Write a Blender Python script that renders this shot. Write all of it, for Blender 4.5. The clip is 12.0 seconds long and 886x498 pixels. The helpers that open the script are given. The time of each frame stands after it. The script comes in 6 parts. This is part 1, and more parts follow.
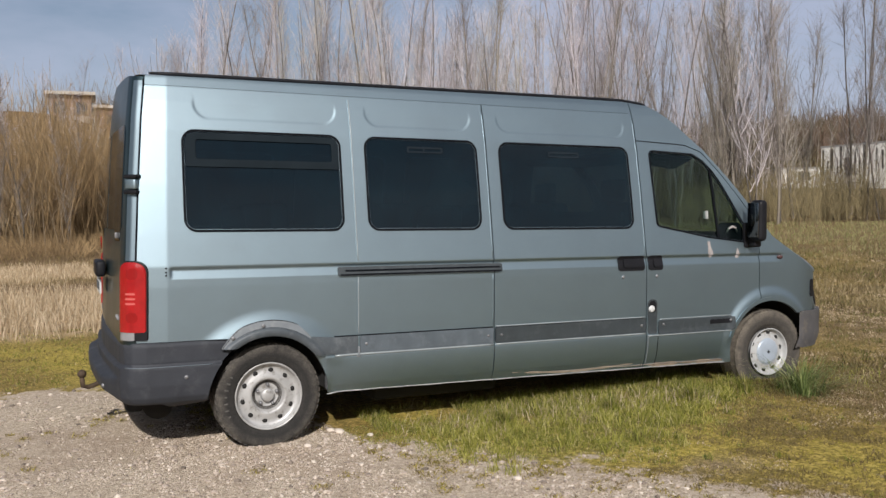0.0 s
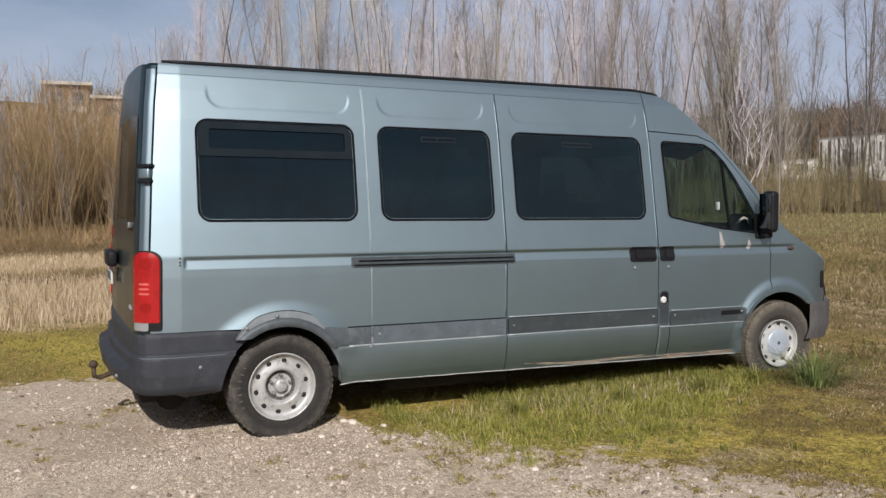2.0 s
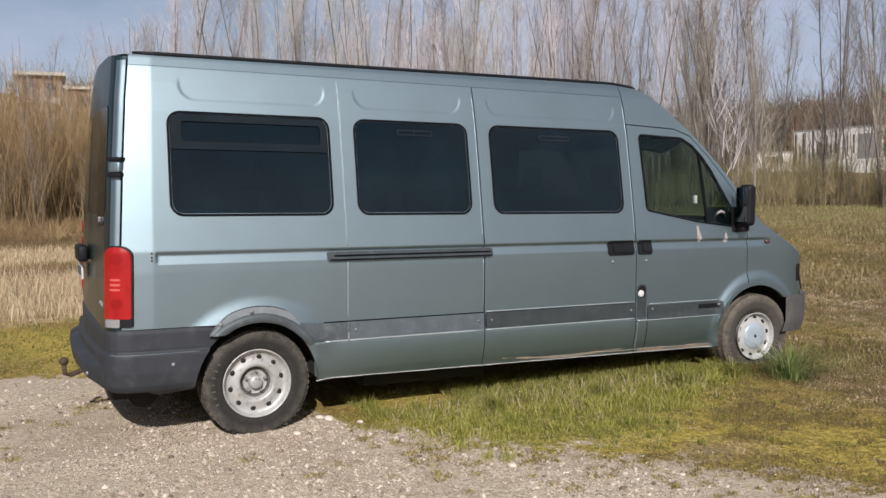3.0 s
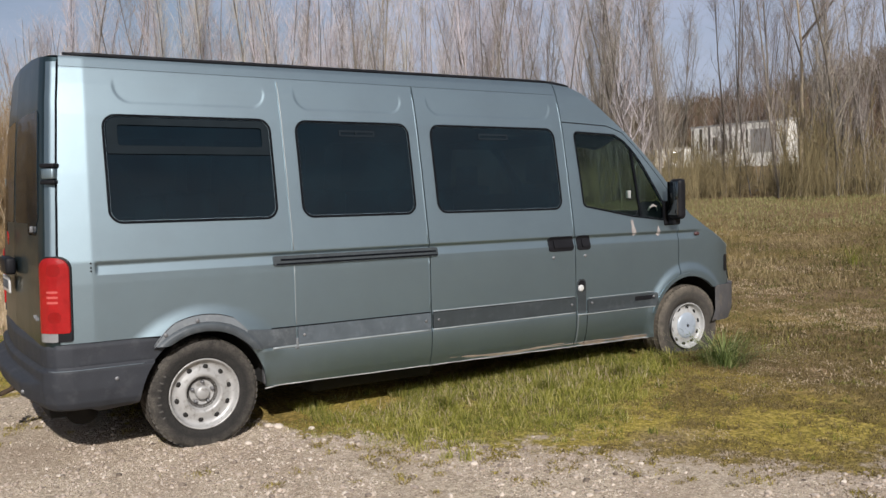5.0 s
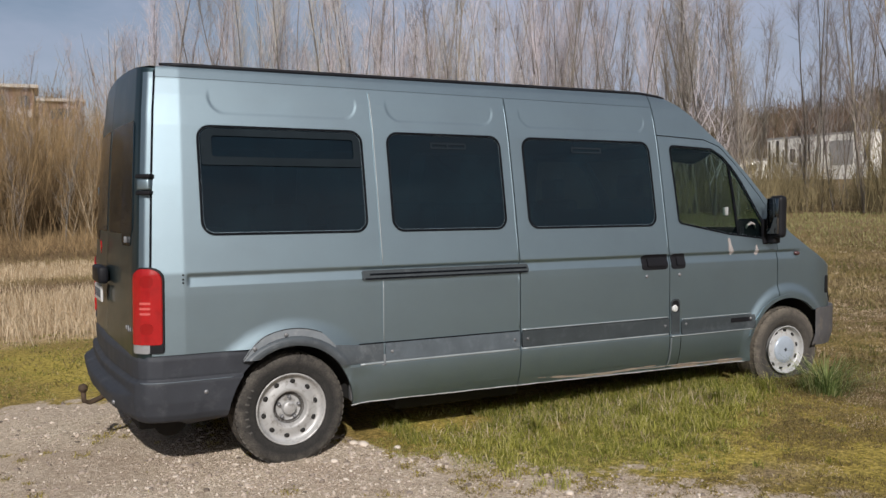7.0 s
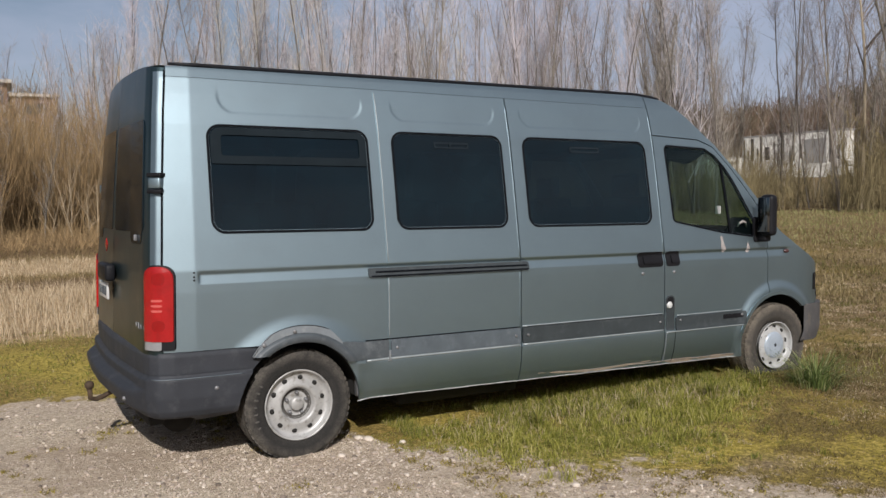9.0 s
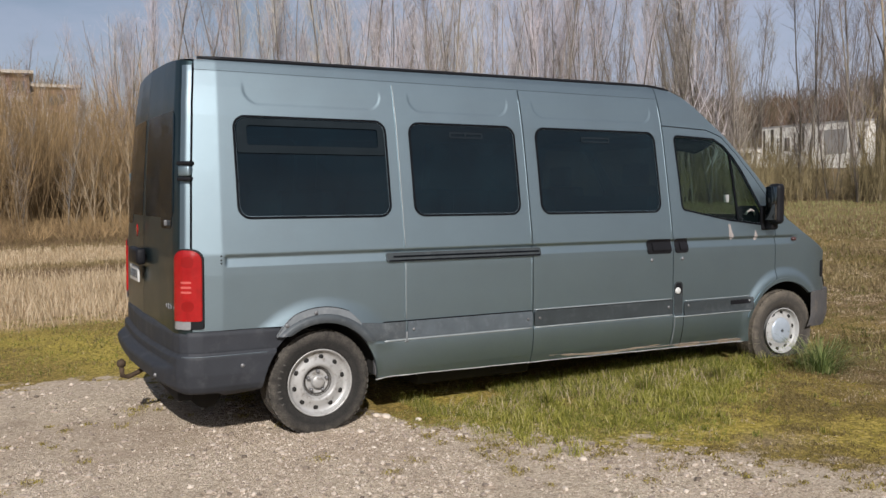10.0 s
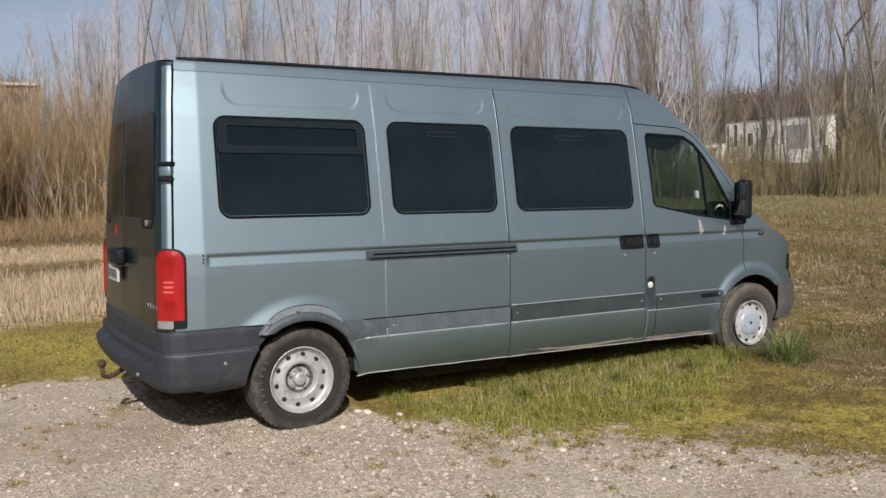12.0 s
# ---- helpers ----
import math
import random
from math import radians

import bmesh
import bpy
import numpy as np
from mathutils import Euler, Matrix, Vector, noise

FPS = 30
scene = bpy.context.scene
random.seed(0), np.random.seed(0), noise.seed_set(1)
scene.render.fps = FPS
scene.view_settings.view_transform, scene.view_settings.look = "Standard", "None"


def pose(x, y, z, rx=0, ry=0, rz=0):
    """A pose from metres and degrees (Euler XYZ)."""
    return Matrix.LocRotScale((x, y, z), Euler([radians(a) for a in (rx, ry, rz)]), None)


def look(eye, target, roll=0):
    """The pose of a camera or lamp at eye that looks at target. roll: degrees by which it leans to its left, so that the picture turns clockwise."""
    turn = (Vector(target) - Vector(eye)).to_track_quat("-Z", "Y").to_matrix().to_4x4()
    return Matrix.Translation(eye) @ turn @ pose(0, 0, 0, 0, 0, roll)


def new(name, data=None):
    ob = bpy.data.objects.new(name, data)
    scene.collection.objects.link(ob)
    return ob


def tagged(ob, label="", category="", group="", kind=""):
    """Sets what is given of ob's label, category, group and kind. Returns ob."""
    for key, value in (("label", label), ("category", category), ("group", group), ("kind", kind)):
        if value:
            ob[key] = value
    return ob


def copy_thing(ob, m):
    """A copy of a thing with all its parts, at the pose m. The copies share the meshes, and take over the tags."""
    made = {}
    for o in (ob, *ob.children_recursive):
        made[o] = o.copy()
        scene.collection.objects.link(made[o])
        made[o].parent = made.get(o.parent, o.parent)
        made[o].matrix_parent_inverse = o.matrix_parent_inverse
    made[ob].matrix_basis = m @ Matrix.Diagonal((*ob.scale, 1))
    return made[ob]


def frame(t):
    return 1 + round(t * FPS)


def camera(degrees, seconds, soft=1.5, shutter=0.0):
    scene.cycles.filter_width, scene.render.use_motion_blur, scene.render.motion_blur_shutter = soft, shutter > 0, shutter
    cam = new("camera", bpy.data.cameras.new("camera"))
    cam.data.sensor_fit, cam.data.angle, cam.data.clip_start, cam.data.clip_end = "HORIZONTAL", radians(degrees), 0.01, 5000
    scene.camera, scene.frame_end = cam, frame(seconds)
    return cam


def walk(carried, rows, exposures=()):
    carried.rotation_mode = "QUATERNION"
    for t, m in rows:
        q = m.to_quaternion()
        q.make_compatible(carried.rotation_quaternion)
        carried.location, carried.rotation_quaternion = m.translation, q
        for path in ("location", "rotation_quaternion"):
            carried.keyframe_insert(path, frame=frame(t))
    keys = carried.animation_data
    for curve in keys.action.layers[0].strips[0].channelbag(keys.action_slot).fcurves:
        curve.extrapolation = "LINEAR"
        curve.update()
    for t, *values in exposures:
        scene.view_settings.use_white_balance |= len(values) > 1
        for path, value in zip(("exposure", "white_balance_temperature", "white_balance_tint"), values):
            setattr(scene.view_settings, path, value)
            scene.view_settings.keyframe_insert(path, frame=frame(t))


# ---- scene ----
cam = camera(54.5, 12.0)
PATH = [
    (0, (-1.219, -5.192, 1.445), (-0.382, -3.378, 1.351), -0.9),
    (0.5, (-1.241, -5.187, 1.456), (-0.408, -3.372, 1.359), -0.7),
    (1, (-1.253, -5.173, 1.457), (-0.412, -3.36, 1.359), -0.7),
    (1.5, (-1.272, -5.15, 1.441), (-0.428, -3.34, 1.34), -0.8),
    (2, (-1.305, -5.125, 1.439), (-0.463, -3.315, 1.325), -0.8),
    (2.5, (-1.316, -5.101, 1.448), (-0.457, -3.299, 1.318), -0.8),
    (3, (-1.276, -5.081, 1.45), (-0.389, -3.294, 1.317), -0.8),
    (3.5, (-1.223, -5.068, 1.444), (-0.291, -3.304, 1.313), -1.2),
    (3.7, (-1.234, -5.062, 1.427), (-0.287, -3.305, 1.302), -1.6),
    (5.3, (-1.489, -4.901, 1.471), (-0.411, -3.223, 1.327), -2.0),
    (5.5, (-1.475, -4.87, 1.487), (-0.409, -3.185, 1.336), -1.6),
    (6, (-1.436, -4.799, 1.484), (-0.438, -3.07, 1.362), -1.8),
    (6.5, (-1.455, -4.762, 1.483), (-0.504, -3.006, 1.371), -0.9),
    (7, (-1.522, -4.727, 1.491), (-0.584, -2.963, 1.379), -1.3),
    (7.2, (-1.552, -4.712, 1.488), (-0.617, -2.947, 1.378), -1.4),
    (9, (-1.712, -4.725, 1.505), (-0.728, -2.988, 1.385), -1.2),
    (9.5, (-1.733, -4.87, 1.484), (-0.756, -3.129, 1.36), -1.5),
    (10, (-1.811, -4.932, 1.488), (-0.863, -3.176, 1.347), -1.1),
    (10.5, (-1.905, -4.938, 1.49), (-0.962, -3.18, 1.35), -1.4),
    (11, (-1.963, -4.939, 1.496), (-1.015, -3.184, 1.349), -1.8),
    (11.5, (-1.928, -4.962, 1.496), (-0.962, -3.217, 1.349), -1.8),
    (12, (-1.912, -4.975, 1.499), (-0.901, -3.256, 1.349), -1.5),
]
walk(cam, [(t, look(eye, target, roll)) for t, eye, target, roll in PATH],
     exposures=[(0, -0.06), (0.5, -0.09), (2, -0.05), (2.5, 0.02), (3.5, 0.04), (5.5, -0.11), (6, -0.12), (7, -0.21), (9, -0.18), (9.5, -0.17), (10, -0.12), (10.5, -0.07), (12, -0.06)])


# ---- world, sun ----
SUN = Vector((-0.33, -0.77, 0.545)).normalized()
sky = bpy.data.worlds.new("sky")
scene.world = sky
sky.use_nodes = True
wt = sky.node_tree
wt.nodes.clear()
w_out = wt.nodes.new("ShaderNodeOutputWorld")
w_bg = wt.nodes.new("ShaderNodeBackground")
w_sky = wt.nodes.new("ShaderNodeTexSky")
w_sky.sky_type = "NISHITA"
w_sky.sun_disc = False
w_sky.sun_elevation = math.asin(SUN.z)
w_sky.sun_rotation = math.atan2(SUN.x, SUN.y)
w_sky.air_density, w_sky.dust_density, w_sky.ozone_density = 1.0, 1.6, 1.3
w_co = wt.nodes.new("ShaderNodeTexCoord")
w_map = wt.nodes.new("ShaderNodeMapping")
w_map.inputs["Scale"].default_value = (1.0, 1.0, 3.2)
w_map.inputs["Location"].default_value = (2.3, 0.7, 0.4)
w_noise = wt.nodes.new("ShaderNodeTexNoise")
w_noise.inputs["Scale"].default_value = 1.7
w_noise.inputs["Detail"].default_value = 7
w_noise.inputs["Roughness"].default_value = 0.6
w_ramp = wt.nodes.new("ShaderNodeValToRGB")
w_ramp.color_ramp.elements[0].position = 0.30
w_ramp.color_ramp.elements[0].color = (0.02, 0.02, 0.02, 1)
w_ramp.color_ramp.elements[1].position = 0.62
w_ramp.color_ramp.elements[1].color = (0.70, 0.70, 0.70, 1)
w_mix = wt.nodes.new("ShaderNodeMixRGB")
# thin cloud: whiter towards the sun, bluer away from it
w_tone = wt.nodes.new("ShaderNodeMixRGB")
w_tone.inputs["Color1"].default_value = (9.5, 9.2, 9.7, 1)
w_tone.inputs["Color2"].default_value = (7.2, 7.8, 10.1, 1)
wt.links.new(w_tone.outputs["Color"], w_mix.inputs["Color2"])
wt.links.new(w_co.outputs["Generated"], w_map.inputs["Vector"])
wt.links.new(w_map.outputs["Vector"], w_noise.inputs["Vector"])
w_sep = wt.nodes.new("ShaderNodeSeparateXYZ")
w_east = wt.nodes.new("ShaderNodeMath")
w_east.operation = "MULTIPLY_ADD"
w_east.inputs[1].default_value = 0.20
wt.links.new(w_co.outputs["Generated"], w_sep.inputs[0])
wt.links.new(w_sep.outputs["X"], w_east.inputs[0])
w_away = wt.nodes.new("ShaderNodeMapRange")
w_away.inputs["From Min"].default_value, w_away.inputs["From Max"].default_value = -0.5, 0.4
wt.links.new(w_sep.outputs["Y"], w_away.inputs["Value"])
wt.links.new(w_away.outputs[0], w_tone.inputs["Fac"])
wt.links.new(w_noise.outputs["Fac"], w_east.inputs[2])
w_high = wt.nodes.new("ShaderNodeMath")
w_high.operation = "MULTIPLY_ADD"
w_high.inputs[1].default_value = -0.30
wt.links.new(w_sep.outputs["Z"], w_high.inputs[0])
wt.links.new(w_east.outputs[0], w_high.inputs[2])
wt.links.new(w_high.outputs[0], w_ramp.inputs["Fac"])
wt.links.new(w_ramp.outputs["Color"], w_mix.inputs["Fac"])
wt.links.new(w_sky.outputs["Color"], w_mix.inputs["Color1"])
wt.links.new(w_mix.outputs["Color"], w_bg.inputs["Color"])
wt.links.new(w_bg.outputs["Background"], w_out.inputs["Surface"])
w_bg.inputs["Strength"].default_value = 0.072

sun_data = bpy.data.lights.new("sun", "SUN")
sun_data.energy = 5.0
sun_data.angle = radians(0.55)
sun_data.color = (1.0, 0.968, 0.945)
sun = new("sun", sun_data)
sun.matrix_world = look(SUN * 60, (0, 0, 0))


# ---- materials ----
def nodes_of(name):
    m = bpy.data.materials.new(name)
    m.use_nodes = True
    nt = m.node_tree
    b = nt.nodes["Principled BSDF"]
    return m, nt, b


def add(nt, kind, **values):
    n = nt.nodes.new(kind)
    for k, v in values.items():
        n.inputs[k.replace("_", " ")].default_value = v
    return n


def ramp(nt, src, stops):
    r = nt.nodes.new("ShaderNodeValToRGB")
    e = r.color_ramp.elements
    while len(e) < len(stops):
        e.new(0.5)
    for item, (pos, col) in zip(e, stops):
        item.position, item.color = pos, (*col, 1)
    nt.links.new(src, r.inputs["Fac"])
    return r.outputs["Color"]


def noise_tex(nt, co, scale, detail=5.0, rough=0.6):
    n = add(nt, "ShaderNodeTexNoise", Scale=scale, Detail=detail, Roughness=rough)
    nt.links.new(co, n.inputs["Vector"])
    return n.outputs["Fac"]


def mixed(nt, fac, a, b, mode="MIX"):
    m = nt.nodes.new("ShaderNodeMixRGB")
    m.blend_type = mode
    for sock, v in (("Fac", fac), ("Color1", a), ("Color2", b)):
        if isinstance(v, (int, float)):
            m.inputs[sock].default_value = v
        elif isinstance(v, tuple):
            m.inputs[sock].default_value = (*v, 1)
        else:
            nt.links.new(v, m.inputs[sock])
    return m.outputs["Color"]


def bump(nt, b, height, strength, dist=0.01):
    n = add(nt, "ShaderNodeBump", Strength=strength, Distance=dist)
    nt.links.new(height, n.inputs["Height"])
    nt.links.new(n.outputs["Normal"], b.inputs["Normal"])


def surface(name, colour, rough=0.5, metal=0.0, spread=0.25, scale=6.0, bumped=0.15, grain=120.0, spec=0.5, coat=0.0, dirt=None):
    """A plain worn surface: base colour that varies at two scales, roughness that varies, fine relief."""
    m, nt, b = nodes_of(name)
    co = nt.nodes.new("ShaderNodeTexCoord").outputs["Object"]
    big, fine = noise_tex(nt, co, scale), noise_tex(nt, co, grain, 3)
    lo = tuple(c * (1 - spread) for c in colour)
    hi = tuple(min(1, c * (1 + spread)) for c in colour)
    col = ramp(nt, big, [(0.3, lo), (0.7, hi)])
    col = mixed(nt, 0.18, col, mixed(nt, fine, lo, hi))
    if dirt:
        mask = ramp(nt, noise_tex(nt, co, scale * 2.3, 8, 0.7), [(0.52, (0, 0, 0)), (0.68, (1, 1, 1))])
        col = mixed(nt, mask, col, dirt)
    nt.links.new(col, b.inputs["Base Color"])
    r = ramp(nt, big, [(0.2, (rough * 0.85,) * 3), (0.8, (min(1, rough * 1.15),) * 3)])
    nt.links.new(r, b.inputs["Roughness"])
    b.inputs["Metallic"].default_value = metal
    b.inputs["Specular IOR Level"].default_value = spec
    b.inputs["Coat Weight"].default_value = coat
    if bumped:
        bump(nt, b, fine, bumped, 0.004)
    return m


def paint_material():
    m, nt, b = nodes_of("grey_metallic_paint")
    tc = nt.nodes.new("ShaderNodeTexCoord")
    co = tc.outputs["Object"]
    big = noise_tex(nt, co, 2.3, 7, 0.65)
    flake = noise_tex(nt, co, 600, 2)
    dust = noise_tex(nt, co, 9, 8, 0.7)
    col = ramp(nt, big, [(0.25, (0.059, 0.139, 0.186)), (0.5, (0.074, 0.164, 0.215)), (0.75, (0.088, 0.183, 0.235))])
    col = mixed(nt, 0.16, col, ramp(nt, flake, [(0.35, (0.08, 0.11, 0.115)), (0.65, (0.34, 0.44, 0.46))]))
    # road dust that gathers low on the body
    sep = nt.nodes.new("ShaderNodeSeparateXYZ")
    nt.links.new(co, sep.inputs[0])
    low = nt.nodes.new("ShaderNodeMapRange")
    for k, v in (("From Min", 0.25), ("From Max", 0.75), ("To Min", 0.14), ("To Max", 0.03)):
        low.inputs[k].default_value = v
    nt.links.new(sep.outputs["Z"], low.inputs["Value"])
    k = mixed(nt, 1.0, low.outputs[0], ramp(nt, dust, [(0.35, (0.1, 0.1, 0.1)), (0.7, (1, 1, 1))]), "MULTIPLY")
    col = mixed(nt, k, col, (0.13, 0.155, 0.165))
    nt.links.new(col, b.inputs["Base Color"])
    b.inputs["Metallic"].default_value = 0.93
    nt.links.new(ramp(nt, dust, [(0.3, (0.43,) * 3), (0.75, (0.49,) * 3)]), b.inputs["Roughness"])
    b.inputs["Coat Weight"].default_value = 1.0
    b.inputs["Coat IOR"].default_value = 2.4
    b.inputs["Coat Roughness"].default_value = 0.50
    bump(nt, b, noise_tex(nt, co, 3.4, 4), 0.15, 0.012)
    return m


def glass(name, tint, clear, shine=0.38):
    """Car glass: a share of the light passes through tinted, the rest is a dark body; the surface is glossy."""
    m, nt, b = nodes_of(name)
    out = nt.nodes["Material Output"]
    tr = nt.nodes.new("ShaderNodeBsdfTransparent")
    tr.inputs["Color"].default_value = (*tint, 1)
    co = nt.nodes.new("ShaderNodeTexCoord").outputs["Object"]
    # blotchy film in the base colour also paints the panes' patchy reflections
    reflection_film = mixed(nt, 0.35, noise_tex(nt, co, 1.7, 5), noise_tex(nt, co, 14, 6, 0.7))
    nt.links.new(ramp(nt, reflection_film, [(0.32, (0.0012, 0.0050, 0.0086)), (0.50, (0.0022, 0.0092, 0.0148)), (0.70, (0.0048, 0.0165, 0.0240))]), b.inputs["Base Color"])
    b.inputs["Roughness"].default_value = 0.04
    b.inputs["Specular IOR Level"].default_value = shine
    gl = nt.nodes.new("ShaderNodeBsdfGlossy")
    gl.inputs["Roughness"].default_value = 0.03
    lw = nt.nodes.new("ShaderNodeLayerWeight")
    lw.inputs["Blend"].default_value = 0.5
    pw = nt.nodes.new("ShaderNodeMath")
    pw.operation = "POWER"
    pw.inputs[1].default_value = 5.0
    nt.links.new(lw.outputs["Facing"], pw.inputs[0])
    fr = nt.nodes.new("ShaderNodeMath")
    fr.operation = "MULTIPLY_ADD"
    fr.inputs[1].default_value, fr.inputs[2].default_value = 0.9, 0.03
    nt.links.new(pw.outputs[0], fr.inputs[0])
    mx = nt.nodes.new("ShaderNodeMixShader")
    nt.links.new(fr.outputs[0], mx.inputs[0])
    nt.links.new(tr.outputs[0], mx.inputs[1])
    nt.links.new(gl.outputs[0], mx.inputs[2])
    m2 = nt.nodes.new("ShaderNodeMixShader")
    m2.inputs[0].default_value = clear
    nt.links.new(b.outputs[0], m2.inputs[1])
    nt.links.new(mx.outputs[0], m2.inputs[2])
    nt.links.new(m2.outputs[0], out.inputs["Surface"])
    return m


PAINT = paint_material()
TINT = glass("dark_tinted_glass", (0.10, 0.13, 0.15), 0.30)
REARTINT = glass("dark_rear_glass", (0.05, 0.07, 0.07), 0.05, 0.08)
CLEAR = glass("green_clear_glass", (0.48, 0.60, 0.56), 0.93)
RUBBER = surface("black_rubber", (0.008, 0.009, 0.011), 0.95, spread=0.3, spec=0.0)
PLASTIC = surface("grey_bumper_plastic", (0.033, 0.0355, 0.042), 0.6, spread=0.25, scale=4, spec=0.25, dirt=(0.052, 0.054, 0.060))
MOULD = surface("faded_moulding_plastic", (0.060, 0.068, 0.078), 0.55, spread=0.25, scale=5, spec=0.3, dirt=(0.085, 0.095, 0.106))
# van paint copied darker for dim rear-door reflections, with dusty patches
SHADEPAINT = surface("grimy_grey_paint", (0.046, 0.074, 0.082), 0.40, metal=0.88, spread=0.25, scale=3, bumped=0.02, spec=0.4, coat=0.2, dirt=(0.080, 0.090, 0.086))
LIGHTMOULD = surface("faded_grey_trim", (0.080, 0.096, 0.110), 0.42, spread=0.25, scale=5, spec=0.5, dirt=(0.118, 0.134, 0.152))
BUMPERGREY = surface("dusty_bumper_plastic", (0.075, 0.072, 0.073), 0.6, spread=0.3, scale=5, spec=0.3, dirt=(0.12, 0.105, 0.09))
DARKMOULD = surface("dark_grey_trim", (0.036, 0.043, 0.047), 0.5, spread=0.25, scale=5, spec=0.35, dirt=(0.058, 0.066, 0.070))
# pale tone that paints the highlight along sill, moulding and joint edges
GLINTEDGE = surface("bright_paint_edge", (0.27, 0.30, 0.31), 0.4, metal=0.2, spread=0.2, scale=9, spec=0.5)
PALETRIM = surface("pale_grey_trim", (0.150, 0.165, 0.176), 0.42, spread=0.2, scale=7, spec=0.5, dirt=(0.20, 0.21, 0.215))
ARCH = surface("worn_arch_trim", (0.066, 0.076, 0.084), 0.5, spread=0.25, scale=6, spec=0.4, dirt=(0.12, 0.13, 0.138))
BLACK = surface("black_plastic", (0.010, 0.010, 0.012), 0.5, spread=0.3, spec=0.18)
DARK = surface("underbody_black", (0.012, 0.011, 0.010), 0.85, spread=0.4)
LINING = surface("grey_interior_lining", (0.05, 0.052, 0.055), 0.8, spread=0.2)
SEATCLOTH = surface("dark_seat_cloth", (0.035, 0.037, 0.042), 0.9, spread=0.3, scale=14)
RIM = surface("silver_steel_rim", (0.40, 0.395, 0.385), 0.45, metal=0.3, spread=0.15, scale=10, dirt=(0.20, 0.185, 0.165))
HUBCAP = surface("pale_hub_cap", (0.34, 0.385, 0.44), 0.4, metal=0.15, spread=0.1, scale=12)
WHITERIM = surface("white_rim_paint", (0.40, 0.40, 0.395), 0.45, metal=0.1, spread=0.12, scale=10, dirt=(0.28, 0.25, 0.22))
GROOVE = surface("grimy_groove", (0.055, 0.050, 0.045), 0.8, spread=0.4, scale=20)
SCUFF = surface("pale_rubber_scuff", (0.075, 0.070, 0.063), 0.9, spread=0.4, scale=30)
STEEL = surface("dull_steel", (0.20, 0.20, 0.205), 0.5, metal=0.5, spread=0.3)
PINKLENS = surface("pink_lens", (0.52, 0.10, 0.09), 0.2, spread=0.2)
SLOT = surface("grey_slot", (0.016, 0.021, 0.026), 0.9, spread=0.2, spec=0.0)
VENT = surface("dull_black_frame", (0.014, 0.019, 0.023), 0.9, spread=0.2, spec=0.0)
RUST = surface("rusty_steel", (0.062, 0.040, 0.024), 0.8, metal=0.2, spread=0.5, scale=30)
PRIMER = surface("pink_primer", (0.27, 0.245, 0.235), 0.7, spread=0.3, scale=20)
WHITEPL = surface("white_plastic", (0.55, 0.55, 0.54), 0.4, spread=0.1)
AMBER = surface("amber_lens", (0.07, 0.035, 0.035), 0.25, spread=0.15)
REDLENS = surface("red_lens", (0.31, 0.006, 0.007), 0.24, spread=0.22, scale=14, bumped=0.25, grain=160, coat=0.25)
DARKRED = surface("dark_red_lens", (0.235, 0.005, 0.005), 0.2, spread=0.15, bumped=0.3, grain=160)
PALELENS = surface("clear_lens", (0.24, 0.24, 0.245), 0.15, spread=0.2, coat=0.4)


def tyre_material(name, dark, dust, mud):
    """Black rubber with a ring of dust round the outer sidewall."""
    m, nt, b = nodes_of(name)
    co = nt.nodes.new("ShaderNodeTexCoord").outputs["Object"]
    flat = nt.nodes.new("ShaderNodeVectorMath")
    flat.operation = "MULTIPLY"
    flat.inputs[1].default_value = (1, 0, 1)
    nt.links.new(co, flat.inputs[0])
    size = nt.nodes.new("ShaderNodeVectorMath")
    size.operation = "LENGTH"
    nt.links.new(flat.outputs[0], size.inputs[0])
    ring = ramp(nt, size.outputs["Value"], [(0.215, (0.15, 0.15, 0.15)), (0.255, (0.05, 0.05, 0.05)), (0.285, (0.45, 0.45, 0.45)), (0.318, (0.8, 0.8, 0.8))])
    blot = ramp(nt, noise_tex(nt, co, 16, 7, 0.7), [(0.35, (0.15, 0.15, 0.15)), (0.65, (1, 1, 1))])
    k = mixed(nt, 1.0, ring, blot, "MULTIPLY")
    fine = noise_tex(nt, co, 120, 4)
    col = mixed(nt, k, ramp(nt, fine, [(0.3, dark), (0.7, tuple(c * 1.5 for c in dark))]), ramp(nt, fine, [(0.3, dust), (0.7, mud)]))
    nt.links.new(col, b.inputs["Base Color"])
    b.inputs["Roughness"].default_value = 0.9
    b.inputs["Specular IOR Level"].default_value = 0.2
    bump(nt, b, fine, 0.5, 0.004)
    return m


TYRE = tyre_material("dusty_tyre", (0.017, 0.0165, 0.016), (0.085, 0.076, 0.066), (0.18, 0.16, 0.135))
MUDTYRE = tyre_material("muddy_tyre", (0.042, 0.038, 0.034), (0.125, 0.105, 0.083), (0.25, 0.215, 0.170))


# ---- making meshes ----
def part(name, bm, material, parent, label="", smooth=True, inner=None):
    """Links a bmesh as one mesh object under a thing or a part."""
    me = bpy.data.meshes.new(name)
    bm.to_mesh(me)
    bm.free()
    me.materials.append(material)
    if inner:
        me.materials.append(inner)
    if smooth:
        me.polygons.foreach_set("use_smooth", [True] * len(me.polygons))
    ob = new(name, me)
    if parent:
        ob.parent = parent
    if label:
        ob["label"] = label
    return ob


def thing(name, label, category, group="", kind=""):
    return tagged(new(name), label, category, group, kind)


